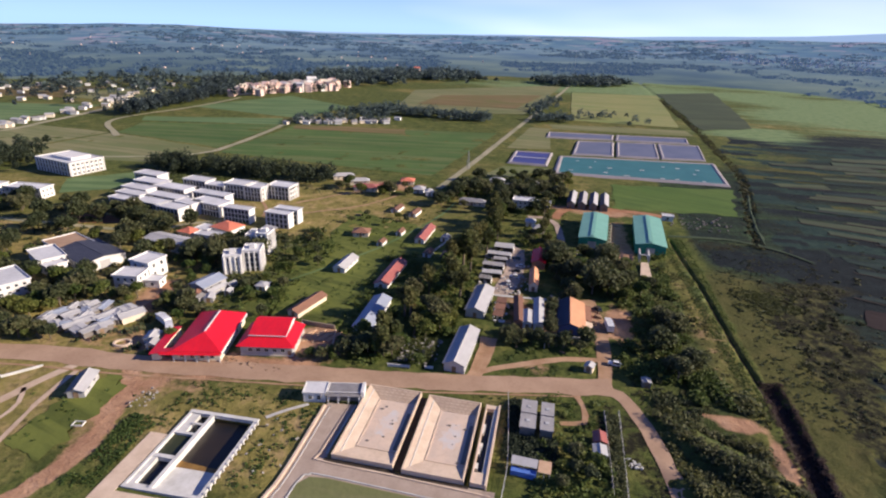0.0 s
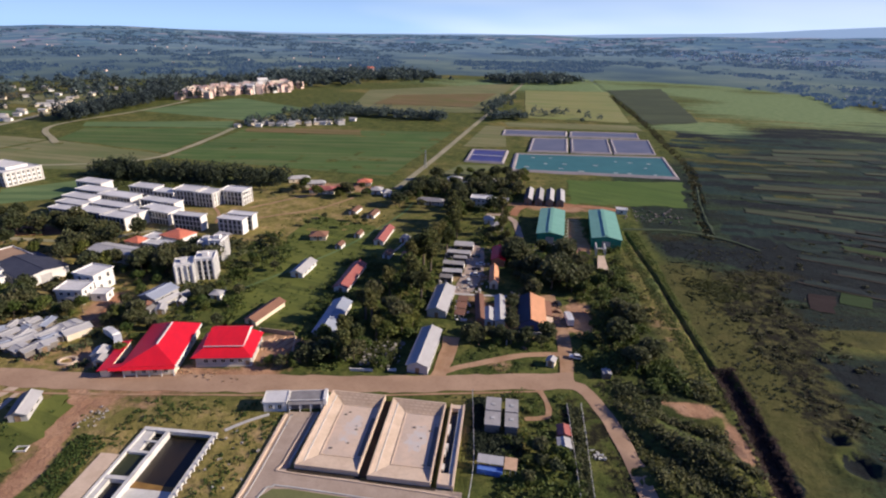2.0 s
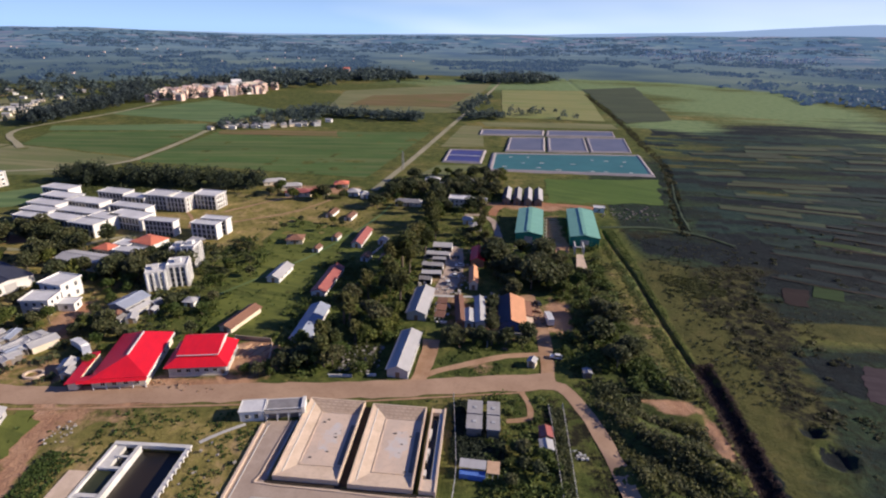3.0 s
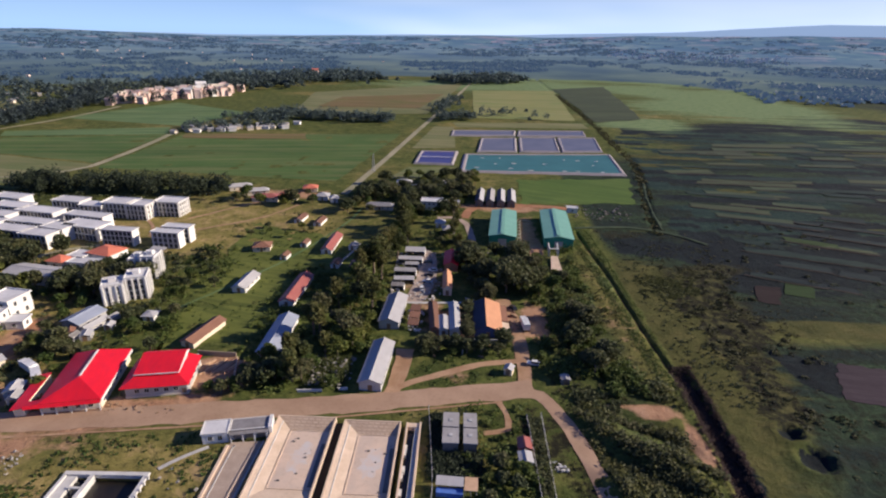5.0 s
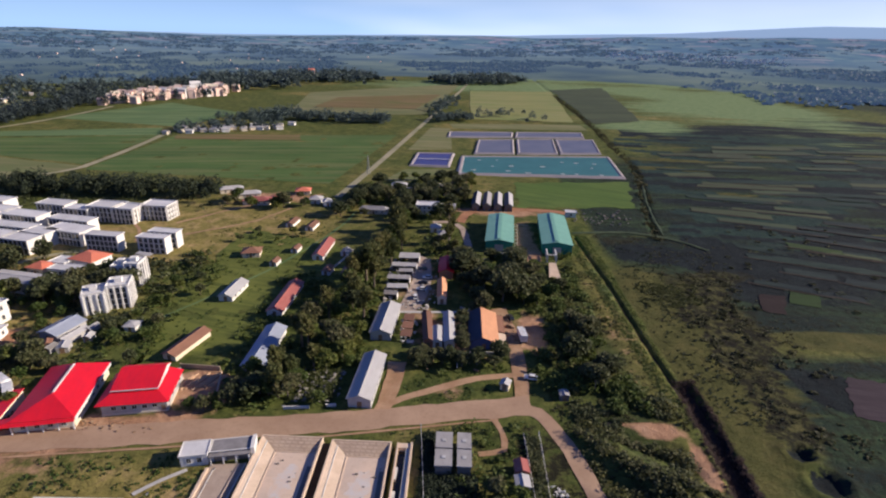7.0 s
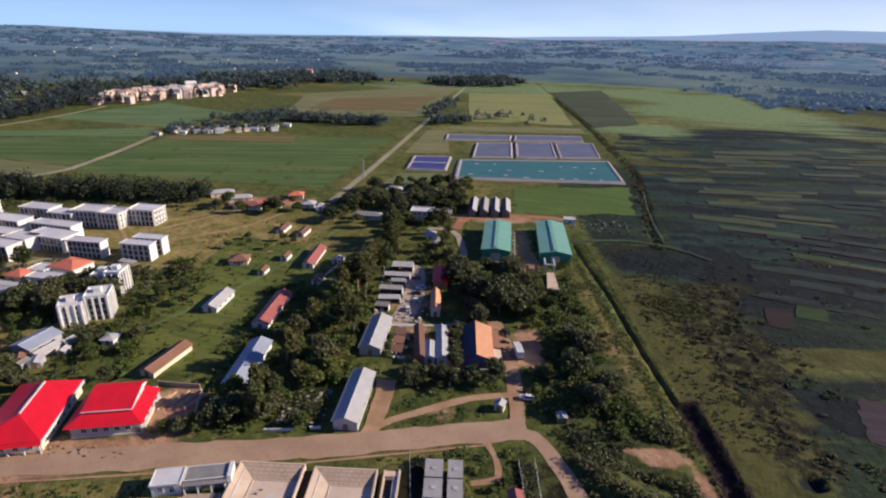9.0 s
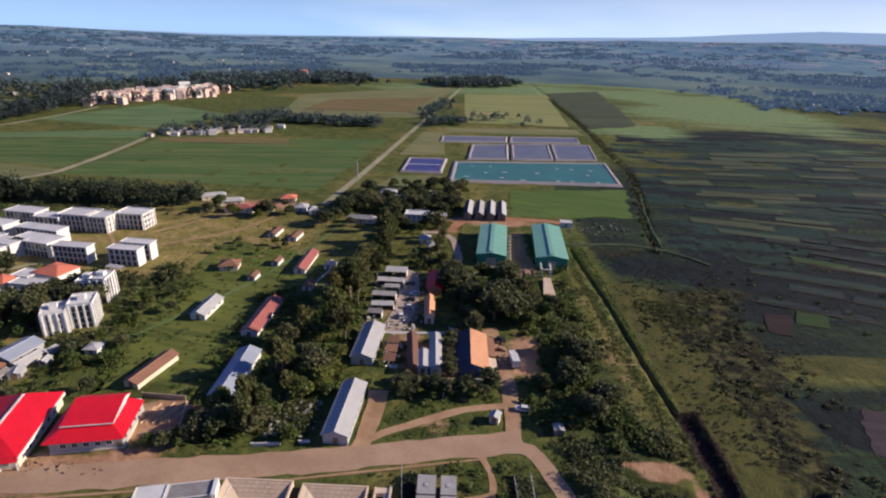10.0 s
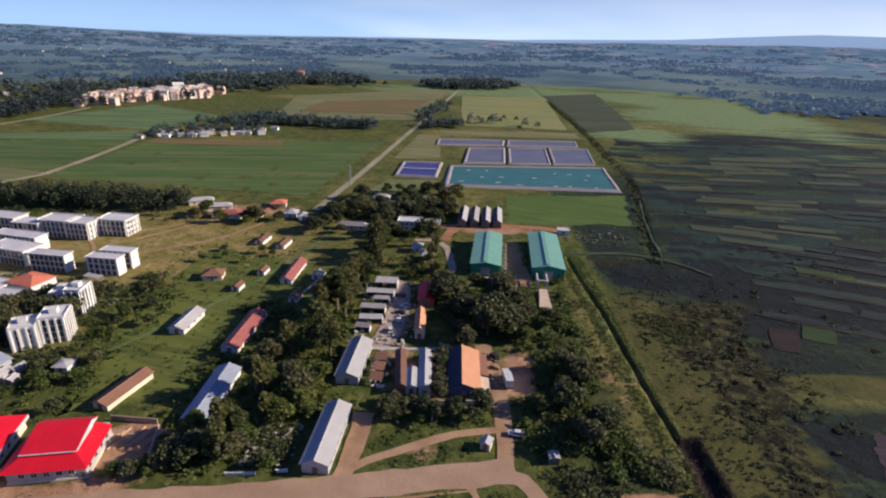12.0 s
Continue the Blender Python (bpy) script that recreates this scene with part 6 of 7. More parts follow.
for sx, sy, w, d, yaw, roof, wl in ((-121, 340, 16, 8, 5, "tin_maroon", "wall_cream"), (-108, 345, 12, 8, 0, "tile_coral", "wall_cream"), (-99, 364, 9, 8, 10, "tile_coral", "wall_cream"), (-132, 352, 16, 5, 20, "tin_light", "wall_cream"), (-146, 362, 14, 5, 25, "tin_light", "wall_cream"), (-86, 346, 7, 7, 0, "tin_light", "wall_white"), (-78, 341, 5, 6, 20, "tin_light", "wall_white"), (-47, 328, 16, 4, -2, "tin_grey", "wall_cream"), (-28, 372, 8, 8, 5, "tin_light", "wall_white"), (-12, 385, 7, 6, 0, "tin_grey", "wall_cream"), (-3, 372, 8, 6, 10, "tin_brown", "wall_cream"), (-38, 385, 10, 6, 0, "tin_light", "wall_cream"), (-9, 300, 5, 5, 0, "tin_light", "wall_white"), (-4, 290, 6, 5, 10, "tin_grey", "wall_white")):
    hip("roadside_house", sx, sy, yaw, w, d, 2.8, 4.6, roof, wl, "small house with a weathered pitched roof among trees", "house", "roadside houses", win=3.2)

def heap(name, x0, x1, y0, y1, count, sizes, material, label, category, seed, flat=0.5):
    """A loose heap of broken pieces lying on the ground, as one mass."""
    rng = random.Random(seed)
    bm = bmesh.new()
    for i in range(count):
        s = rng.uniform(*sizes)
        v = box(bm, -s, s, -s * rng.uniform(0.4, 1), s * rng.uniform(0.4, 1), -s * flat, s * flat)
        mt = pose(rng.uniform(x0, x1), rng.uniform(y0, y1), s * flat * 0.6 + rng.uniform(0, 0.5), rng.uniform(-25, 25), rng.uniform(-25, 25), rng.uniform(0, 180))
        bmesh.ops.transform(bm, matrix=mt, verts=v)
    return tagged(part(name, bm, material), label, category, kind="stuff")


heap("rubble", -45, -31, 149, 166, 120, (0.15, 0.5), "rubble", "pale broken rubble heap among the trees", "rubble", 3)
heap("rubble", -112, -105, 108, 117, 30, (0.12, 0.34), "rubble", "dumped stones beside the red track", "rubble", 6)
heap("rubble", -56, -44, 110, 124, 8, (0.15, 0.35), "rubble", "scattered stones on the dry verge", "rubble", 7)
heap("rubble", -70, -58, 92, 118, 12, (0.2, 0.45), "rubble", "scattered pale stones on the dry verge", "rubble", 8)
heap("white_debris", 27.5, 31, 118, 121, 26, (0.12, 0.36), "concrete_white", "pale heap of bags beside the lane", "rubble", 9)
heap("yard_clutter", -18, -8, 208, 216, 16, (0.25, 0.6), "rubble", "loose clutter around the paved yard", "clutter", 10)
heap("yard_clutter", -27, -23, 208, 262, 46, (0.3, 0.8), "rubble", "broken boards and scrap behind the carports", "clutter", 20, 0.35)
heap("yard_clutter", -17, -11, 184, 202, 30, (0.25, 0.6), "wall_white", "pale crates and sacks among the stalls", "clutter", 21)
heap("yard_clutter", 18, 25, 184, 206, 34, (0.3, 0.9), "timber", "stacked boards beside the orange hall", "clutter", 22, 0.4)
heap("yard_clutter", -6, 14, 167, 178, 16, (0.2, 0.5), "timber", "scrap along the dark yard wall", "clutter", 23)
heap("yard_clutter", -16, -5, 210, 262, 40, (0.2, 0.5), "wall_grey", "drums and boxes about the paved yard", "clutter", 24, 0.7)
heap("yard_clutter", -128, -118, 136, 141, 30, (0.2, 0.5), "rubble", "building scrap before the red hall", "clutter", 25)
heap("yard_clutter", -100, -78, 133.5, 137.5, 36, (0.12, 0.4), "timber", "planks and earth spoil along the red school", "clutter", 26, 0.3)
heap("yard_clutter", 5, 11, 203, 212, 14, (0.25, 0.6), "rubble", "loose clutter around the paved yard", "clutter", 11)
heap("yard_clutter", 14, 31, 258, 268, 20, (0.25, 0.6), "rubble", "loose clutter before the green warehouse", "clutter", 12)
heap("yard_clutter", 68, 108, 318, 346, 60, (0.3, 0.8), "wall_dark", "scattered dark debris in the scrub", "clutter", 13)
for i in range(11):
    tx, ty = -80.5 + 1.15 * i, 155.2 + 0.9 * (i % 3) + 0.25 * i
    stack = thing("timber_stack", tx, ty, -24 + 3 * (i % 3), "stack of pale sawn timber on bare earth", "timber", "timber stacks")
    for k in range(3):
        part("beam", boxes((-0.32 + 0.24 * k, -0.14 + 0.24 * k, -4.4 + 0.5 * (i % 2), 3.6, 0.0, 0.3 + 0.25 * (k % 2))), "timber_pale", stack)
low_wall([(-84.0, 163.8), (-71.0, 163.2)], 1.8, 0.3, "block_wall", "raw earth-coloured block wall behind the timber")
low_wall([(-70.2, 162.0), (-67.0, 150.5)], 0.8, 0.3, "concrete_cream", "pale block wall beside the timber")
box_ = thing("inspection_chamber", -118.5, 98.5, 12, "small pale concrete chamber rim in the grass", "chamber", foot=(3, 2))
part("rim", boxes((-1.5, 1.5, -1.0, -0.75, -0.2, 0.35), (-1.5, 1.5, 0.75, 1.0, -0.2, 0.35), (-1.5, -1.25, -0.75, 0.75, -0.2, 0.35), (1.25, 1.5, -0.75, 0.75, -0.2, 0.35)), "concrete_white", box_)
FOOT.append((31.0, 195, 4.5, 12, 0))
FOOT.append((39.0, 270, 5, 13, 0))
FOOT.append((-75.5, 156.5, 8, 7.5, 0))

# ---- white campus ----
DORM = "dormitory blocks"
for x, y, yaw, w, d in ((-191.5, 303.0, -4, 17, 11), (-178.5, 300.5, -6, 12, 10), (-165.0, 307.6, -5, 15, 10.5)):
    block("dormitory", x, y, yaw, w, d, 8.2, 3, "three-storey white dormitory with dark shaded front", "dormitory", DORM, piers=True, gap=2.2, ww=1.2, tall=0.5, faces="ewn", front=True)
SLABS = ((-193.0, 273.5, -13, 21, 10), (-202.0, 288.5, -10, 24, 7), (-205.0, 269.0, -14, 14, 8), (-208.0, 259.0, -10, 16, 8), (-225.0, 264.0, -10, 20, 8), (-224.0, 276.0, -10, 25, 7), (-229.0, 314.5, -8, 18, 9), (-232.5, 294.0, -10, 24, 9), (-254.0, 301.5, -10, 22, 9), (-252.0, 286.5, -10, 20, 8), (-210.0, 307.0, -6, 14, 8), (-268.0, 318.0, -10, 20, 9), (-247.0, 275.0, -10, 19, 7), (-244.0, 264.5, -9, 17, 6))
for x, y, yaw, w, d in SLABS:
    block("campus_block", 1.6 + 0.978 * (x - 1.6), 12.4 + 0.978 * (y - 12.4), yaw, w, d, 7.0, 2, "white campus block with dark panes for a shaded front and pale roof", "building", "campus blocks", gap=2.2, ww=1.7, parapet=0.2, faces="n", tall=0.6, front=True)
for x, y, w in ((-166.5, 259.4, 16.5), (-141.9, 258.4, 14.0), (-140.4, 266.4, 14.0)):
    block("campus_block", x, y, -5, w, 5.2, 7.8, 3, "three-storey white campus block with a dark shaded front", "building", "campus blocks", gap=2.2, ww=1.7, parapet=0.2, faces="n", tall=0.6, front=True)
canopy("bus_shelter", -142.6, 249.6, -14, 8.0, 2.6, 2.5, "tin_light", "small pale shelter roof before a white block", "shelter")
for x, y, yaw, w, d, h in ((-133.5, 199.6, 28, 7.2, 8.0, 8.2), (-126.8, 205.2, 20, 7.6, 8.4, 9.3), (-137.0, 224.2, 8, 5.5, 8.0, 8.6), (-131.6, 224.6, 5, 5.8, 8.0, 9.6)):
    apt = block("apartment_block", x, y, yaw, w, d, h, 4, "four-storey white apartment block with dark stair bays", "apartments", "apartment blocks", piers=True, gap=2.0, ww=1.45, lip=0.2, tall=0.94, bands=False)
    part("roof_tank", boxes((-1.2, 1.2, -1.0, 1.6, h + 0.22, h + 1.9)), "wall_white", apt)
big = block("lecture_hall", -338.0, 324.0, -14, 38, 24, 9.0, 3, "large white lecture building at the edge of the field", "building", "lecture halls", gap=3.2, ww=1.8, piers=True, faces="en", front=True)
part("roof_hall", boxes((-10, 12, -6, 8, 9.2, 11.0)), "wall_white", big)
block("lecture_hall", -310.0, 264.5, 4, 24, 10, 6.0, 2, "white lecture building among trees", "building", "lecture halls", gap=2.6)
block("lecture_hall", -340.0, 262.0, 10, 22, 10, 5.5, 2, "white lecture building among trees", "building", "lecture halls", gap=2.6)
hall = gable("dining_hall", -200.5, 192.5, 67, 18.0, 26.0, 4.4, 5.6, "tin_navy_and_shade", "wall_white", "big hall with a dark blue metal roof and white walls", "hall", win=2.6, wh=1.6, sill=1.6)
block("dining_annex", -219.0, 199.5, -23, 18, 14, 4.2, 1, "low annex with a brown flat roof", "building", roof="road_earth", gap=3.0)
block("white_house", -206.0, 156.5, -27, 18, 12, 6.8, 3, "white three-storey house with banded floors", "building", "white houses", gap=2.4)
block("white_house", -215.0, 184.0, -30, 17, 10, 5.0, 2, "white house of two storeys with small balconies", "building", "white houses", gap=2.6)
block("white_house", -206.0, 178.0, -20, 8, 8, 4.0, 1, "white house wing of two storeys", "building", "white houses", gap=2.6)
block("white_house", -164.8, 175.0, 8, 10, 8, 5.8, 2, "white house with a stepped flat roof", "building", "white houses", gap=2.8)
block("white_house", -165.5, 186.5, -8, 10, 9.5, 7.4, 2, "tall white house with a stair tower", "building", "white houses", gap=3.0)
block("white_house", -156.0, 177.8, 8, 6, 5, 3.0, 1, "low white porch wing", "building", "white houses", gap=2.6, parapet=0.3)
gable("tin_hall", -177.5, 216.5, 80, 10.0, 24.0, 4.0, 5.0, "tin_light", "wall_white", "long white hall with a pale metal roof", "hall", win=3.0)
gable("tin_hall", -166.0, 214.8, -10, 7.0, 11.0, 4.0, 5.2, "tin_light", "wall_white", "white hall wing with a pale metal roof", "hall", win=3.0)
gable("tin_hall", -134.6, 182.2, -14, 8.0, 11.5, 2.8, 4.0, "tin_blue", "wall_grey", "shed with a bluish metal roof among bushes", "shed")
gable("tin_hall", -128.4, 178.6, -14, 2.8, 9.0, 2.2, 2.8, "tin_light", "wall_grey", "narrow lean-to with a pale roof", "shed", win=0)
hip("villa", -161.8, 240.5, -16, 13.0, 10.5, 4.2, 6.2, "tile_coral", "wall_white", "white villa with a coral tiled roof", "villa")
hip("villa", -178.0, 231.5, -10, 8.0, 7.0, 3.2, 4.8, "tile_coral", "wall_cream", "small house with a brick-red roof among trees", "villa")
block("flat_annex", -163.0, 229.5, -6, 18, 6, 3.2, 1, "low white annex with a pale flat roof", "building", gap=2.8, parapet=0.3)
block("flat_annex", -172.0, 237.0, -10, 8, 7, 3.4, 1, "low white annex with a pale flat roof", "building", gap=2.8, parapet=0.3)
trng = random.Random(12)
for i in range(30):
    x, y = -173 + 0.95 * i + trng.uniform(-3, 3), 138.5 + 1.15 * (i % 8) * 2 + trng.uniform(-1.5, 1.5)
    x = min(x, -149.5)
    gable("tin_shed", x, y, trng.choice((-20, 70, -35, 10, 60)), trng.uniform(3.0, 5.2), trng.uniform(3.6, 6.8), 1.6 + 0.025 * i, 1.95 + 0.025 * i, trng.choice(("tin_light", "tin_light", "tin_grey", "tin_blue", "tin_light")), "wall_dark", "ramshackle shed with patched grey tin roof", "shed", "tin sheds", win=0, over=0.3)
for x, y, yaw, w, l, roof in ((-127.6, 139.9, 15, 4.2, 5.0, "tin_light"), (-124.6, 136.0, 15, 3.0, 3.5, "tin_grey")):
    gable("tin_shed", x, y, yaw, w, l, 2.5, 3.3, roof, "wall_grey", "ramshackle shed with patched grey tin roof", "shed", "tin sheds", win=0, over=0.3)
for x, y, yaw, w, l, roof in ((-125.2, 184.0, -14, 2.6, 4.0, "tin_grey"), (-127.0, 171.6, 20, 3.4, 4.6, "tin_light"), (-130.8, 170.4, -8, 3.0, 3.6, "tin_old"), (-122.8, 178.2, 4, 2.4, 3.2, "tin_light"), (-133.6, 173.0, 30, 2.8, 3.4, "tin_rust")):
    gable("tin_shed", x, y, yaw, w, l, 2.0, 2.5, roof, "wall_grey", "small patched tin shed among the bushes", "shed", "tin sheds", win=0, over=0.25)
gable("tin_shed", -145.5, 151.2, -30, 5.0, 8.0, 2.6, 3.3, "tin_light", "wall_cream", "cream shed with a pale roof by the earth drive", "shed", "tin sheds", win=0)
# left slope in a darker sheet than the right
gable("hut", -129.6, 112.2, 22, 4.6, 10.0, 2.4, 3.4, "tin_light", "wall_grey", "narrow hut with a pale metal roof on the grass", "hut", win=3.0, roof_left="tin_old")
vehicle("lorry", -132.5, 151.5, 60, "lorry", "vehicle_white", "white lorry parked behind the red hall")
vehicle("lorry", -127.0, 147.5, 40, "lorry", "vehicle_white", "white lorry parked behind the red hall")
pitch = field("court", [(-250, 230), (-222, 239), (-238, 247), (-266, 243)], "red_earth", "bare red earth sports court among trees", lift=0.15, cell=5, rag=0.8)
ring_ = thing("water_trough", -136.5, 136.0, 10, "ring of pale concrete around a sand pit", "trough", foot=(7, 5))
bm = bmesh.new()
rows = []
for i in range(20):
    a0 = 6.2832 * i / 20
    rows.append([bm.verts.new((rx * math.cos(a0), 0.74 * rx * math.sin(a0), z)) for rx, z in ((3.2, -0.2), (3.2, 0.6), (2.4, 0.6), (2.4, -0.2))])
for i in range(20):
    for k in range(4):
        bm.faces.new((rows[i][k], rows[i][(k + 1) % 4], rows[(i + 1) % 20][(k + 1) % 4], rows[(i + 1) % 20][k]))
part("kerb_ring", bm, "concrete_cream", ring_)

# ---- ponds ----
def pond(corners, water, label, bank=2.7, rise=1.4, level=0.9):
    """A banked pond: a pale sloped bank all round and a sheet of water inside."""
    c = np.array(corners, float)
    mid = c.mean(0)
    ob = thing("pond", mid[0], mid[1], 0, label, "pond", "treatment ponds")
    grow = lambda dist: np.array([p + dist * sum(((q - p) / -np.linalg.norm(q - p)) for q in (c[i - 1], c[(i + 1) % 4])) for i, p in enumerate(c)]) - mid
    rings = [(grow(bank), -0.3), (grow(bank * 0.45), rise), (grow(bank * 0.1), rise), (grow(-bank * 0.35), level - 0.4)]
    for i in range(4):
        j = (i + 1) % 4
        bm = bmesh.new()
        rows = [(bm.verts.new((*r[i], z)), bm.verts.new((*r[j], z))) for r, z in rings]
        for (a, b_), (d, e) in zip(rows, rows[1:]):
            bm.faces.new((a, b_, e, d))
        part("bank", bm, "liner_pale", ob)
    w = grow(0.0)
    bm = bmesh.new()
    slab(bm, [(*p, level) for p in w], 0.6)
    part("water", bm, water, ob)
    return ob


big_pond = pond([(4, 430), (127, 433), (133, 503), (7, 489)], "water_teal", "large teal covered pond with small white floats", bank=4.0)
rng = random.Random(8)
for i in range(8):
    for j in range(3):
        fx, fy = -52 + 13.5 * i + rng.uniform(-3, 3) + 3 * j, -26 + 19 * j + rng.uniform(-3, 3)
        if rng.random() < 0.82:
            w = rng.uniform(0.8, 2.4)
            part("float", boxes((fx - w, fx + w, fy - 0.8, fy + 0.8, 0.85, 1.2)), "concrete_white", big_pond, "white float on the water")
pond([(18, 506), (50, 510), (55, 575), (23, 569)], "water_grey", "grey-blue settling pond with pale banks")
pond([(57, 511), (90, 514), (96, 582), (62, 577)], "water_grey", "grey-blue settling pond with pale banks")
pond([(96, 515), (130, 519), (138, 586), (102, 582)], "water_grey", "grey-blue settling pond with pale banks")
pond([(-8, 584), (55, 592), (58, 618), (-7, 611)], "water_grey", "long grey-blue pond with pale banks")
pond([(62, 592), (131, 599), (134, 627), (65, 619)], "water_grey", "long grey-blue pond with pale banks")
violet = pond([(-35, 453), (-7, 452), (-4, 500), (-33, 498)], "water_violet", "small violet-blue pond divided by a white line", bank=3.0)
part("dividing_boom", boxes((-14, 14, -0.8, 0.8, 0.8, 1.2)), "frame_white", violet, "white dividing boom")

# ---- masts ----
def mast(x, y, high, label):
    ob = thing("mast", x, y, 0, label, "mast", "masts", z=land(x, y))
    for sx, sy in ((-1, -1), (1, -1), (1, 1), (-1, 1)):
        bm = bmesh.new()
        tube(bm, (sx * 1.0, sy * 1.0, -0.5), (sx * 0.2, sy * 0.2, high), 0.12, 0.1, 5)
        part("leg", bm, "steel_paint", ob)
    bm = bmesh.new()
    for i in range(9):
        s0, s1 = 1 - 0.8 * i / 9, 1 - 0.8 * (i + 1) / 9
        for k in range(4):
            p = ((-1, -1), (1, -1), (1, 1), (-1, 1))
            a, b_ = p[k], p[(k + 1) % 4]
            tube(bm, (a[0] * s0, a[1] * s0, high * i / 9), (b_[0] * s1, b_[1] * s1, high * (i + 1) / 9), 0.06, 0.06, 4)
    part("lattice", bm, "steel_paint", ob)


mast(-65.4, 421, 14, "thin lattice mast beside the straight road")
mast(26.0, 1480, 60, "tall pale lattice mast beyond the woods")

# ---- far towns ----
def plain_house(label, name, w, d, h, roof, wall, group, x, y, yaw):
    ob = thing(name, x, y, yaw, label, "house", group, z=land(x, y))
    part("wall", boxes((-w / 2, w / 2, -d / 2, d / 2, -2, h)), wall, ob)
    bm = bmesh.new()
    rise = min(w, d) * 0.22
    slab(bm, [(-w / 2 - 0.4, -d / 2 - 0.4, h), (w / 2 + 0.4, -d / 2 - 0.4, h), (w / 2 + 0.4, 0, h + rise), (-w / 2 - 0.4, 0, h + rise)], 0.2)
    part("roof_slope", bm, roof, ob)
    bm = bmesh.new()
    slab(bm, [(-w / 2 - 0.4, 0, h + rise), (w / 2 + 0.4, 0, h + rise), (w / 2 + 0.4, d / 2 + 0.4, h), (-w / 2 - 0.4, d / 2 + 0.4, h)], 0.2)
    part("roof_slope", bm, roof, ob)
    return ob


rng = random.Random(21)
protos = [
    plain_house("pinkish plastered house in the far town", "town_house", 9, 9, 8, "wall_pink", "wall_pink", "town houses", -470, 745, 10),
    plain_house("pale plastered house in the far town", "town_house", 10, 9, 9, "wall_cream", "wall_pink", "town houses", -440, 770, -5),
    plain_house("white block in the far town", "town_house", 15, 10, 11, "wall_white", "wall_white", "town houses", -410, 880, 0),
]
for i in range(170):
    s = rng.random()
    x, y = -478 + 102 * s + rng.uniform(-12, 12), 744 + 142 * s + rng.uniform(4, 70)
    made = copy_thing(protos[0 if rng.random() < 0.6 else (1 if rng.random() < 0.8 else 2)], pose(x, y, land(x, y), 0, 0, rng.uniform(-40, 50)))
    made.scale = (1, 1, rng.uniform(0.6, 1.6))
vil = plain_house("white house in the small village by the fields", "village_house", 7, 5, 3.0, "tin_light", "wall_white", "village houses", -270, 566, 10)
vil2 = plain_house("cream house in the small village by the fields", "village_house", 6, 5, 2.8, "tin_grey", "wall_cream", "village houses", -250, 575, 0)
for i in range(40):
    s = rng.random()
    x, y = -288 + 104 * s + rng.uniform(-3, 3), 562 + 48 * s + rng.uniform(-8, 22)
    copy_thing(vil if rng.random() < 0.6 else vil2, pose(x, y, land(x, y), 0, 0, rng.uniform(-30, 40)))
street = plain_house("pale roadside house by the dusty road", "street_house", 8, 6, 3.4, "tin_light", "wall_cream", "street houses", -522, 440, 30)
street2 = plain_house("white roadside house by the dusty road", "street_house", 7, 5, 3.0, "tin_grey", "wall_white", "street houses", -530, 462, 20)
STREET = smooth_line([(-640, 330), (-560, 385), (-512, 424), (-516, 470), (-521, 510), (-539, 598), (-570, 690)], 5)
for i in range(92):
    if i < 58:
        c = STREET[rng.randrange(len(STREET))]
        x, y = c[0] - rng.uniform(8, 34), c[1] + rng.uniform(-4, 12)
    else:
        x, y = -690 + rng.uniform(-130, 110), 700 + rng.uniform(-110, 130)
    copy_thing(street if i % 3 else street2, pose(x, y, land(x, y), 0, 0, rng.uniform(0, 60)))
church = plain_house("tall pinkish building on the wooded rise", "far_church", 14, 12, 17, "tile_coral", "wall_pink", "", -322, 1250, 10)

# ---- plants ----
prng = np.random.default_rng(5)


def blocked(x, y, pad=0.0):
    out = np.zeros(np.shape(x), bool)
    for cx, cy, hw, hl, a in FOOT:
        u, v = (x - cx) * math.cos(a) + (y - cy) * math.sin(a), -(x - cx) * math.sin(a) + (y - cy) * math.cos(a)
        out |= (np.abs(u) < hw + pad) & (np.abs(v) < hl + pad)
    for line, half in LANES:
        lo, hi = line.min(0) - half - pad, line.max(0) + half + pad
        near = (x > lo[0]) & (x < hi[0]) & (y > lo[1]) & (y < hi[1])
        if near.any():
            d = lane_dist(x[near], y[near], line)
            out[near] |= d < half + pad
    return out


def leaf_quads(centres, size, rng, lean=0.8):
    """Small tilted leaf sprays at the centres: four corners each."""
    k = len(centres)
    nrm = rng.normal(size=(k, 3))
    nrm[:, 2] = np.abs(nrm[:, 2]) + lean
    nrm /= np.linalg.norm(nrm, axis=1)[:, None]
    u = np.cross(nrm, rng.normal(size=(k, 3)))
    u /= np.linalg.norm(u, axis=1)[:, None]
    w = np.cross(nrm, u)
    s = (np.asarray(size) * rng.uniform(0.6, 1.35, k))[:, None] / 2
    asp = rng.uniform(0.55, 1.0, k)[:, None]
    v = np.stack([centres - u * s - w * s * asp * 0.6, centres + u * s * 0.7 - w * s * asp, centres + u * s + w * s * asp * 0.7, centres - u * s * 0.8 + w * s * asp], 1)
    return v.reshape(-1, 3)


def quad_mesh(name, verts, material):
    me = bpy.data.meshes.new(name)
    k = len(verts) // 4
    me.vertices.add(4 * k)
    me.vertices.foreach_set("co", np.asarray(verts, np.float32).ravel())
    me.loops.add(4 * k)
    me.loops.foreach_set("vertex_index", np.arange(4 * k, dtype=np.int32))
    me.polygons.add(k)
    me.polygons.foreach_set("loop_start", np.arange(0, 4 * k, 4, dtype=np.int32))
    me.update(calc_edges=True)
    me.materials.append(MATS[material])
    return me


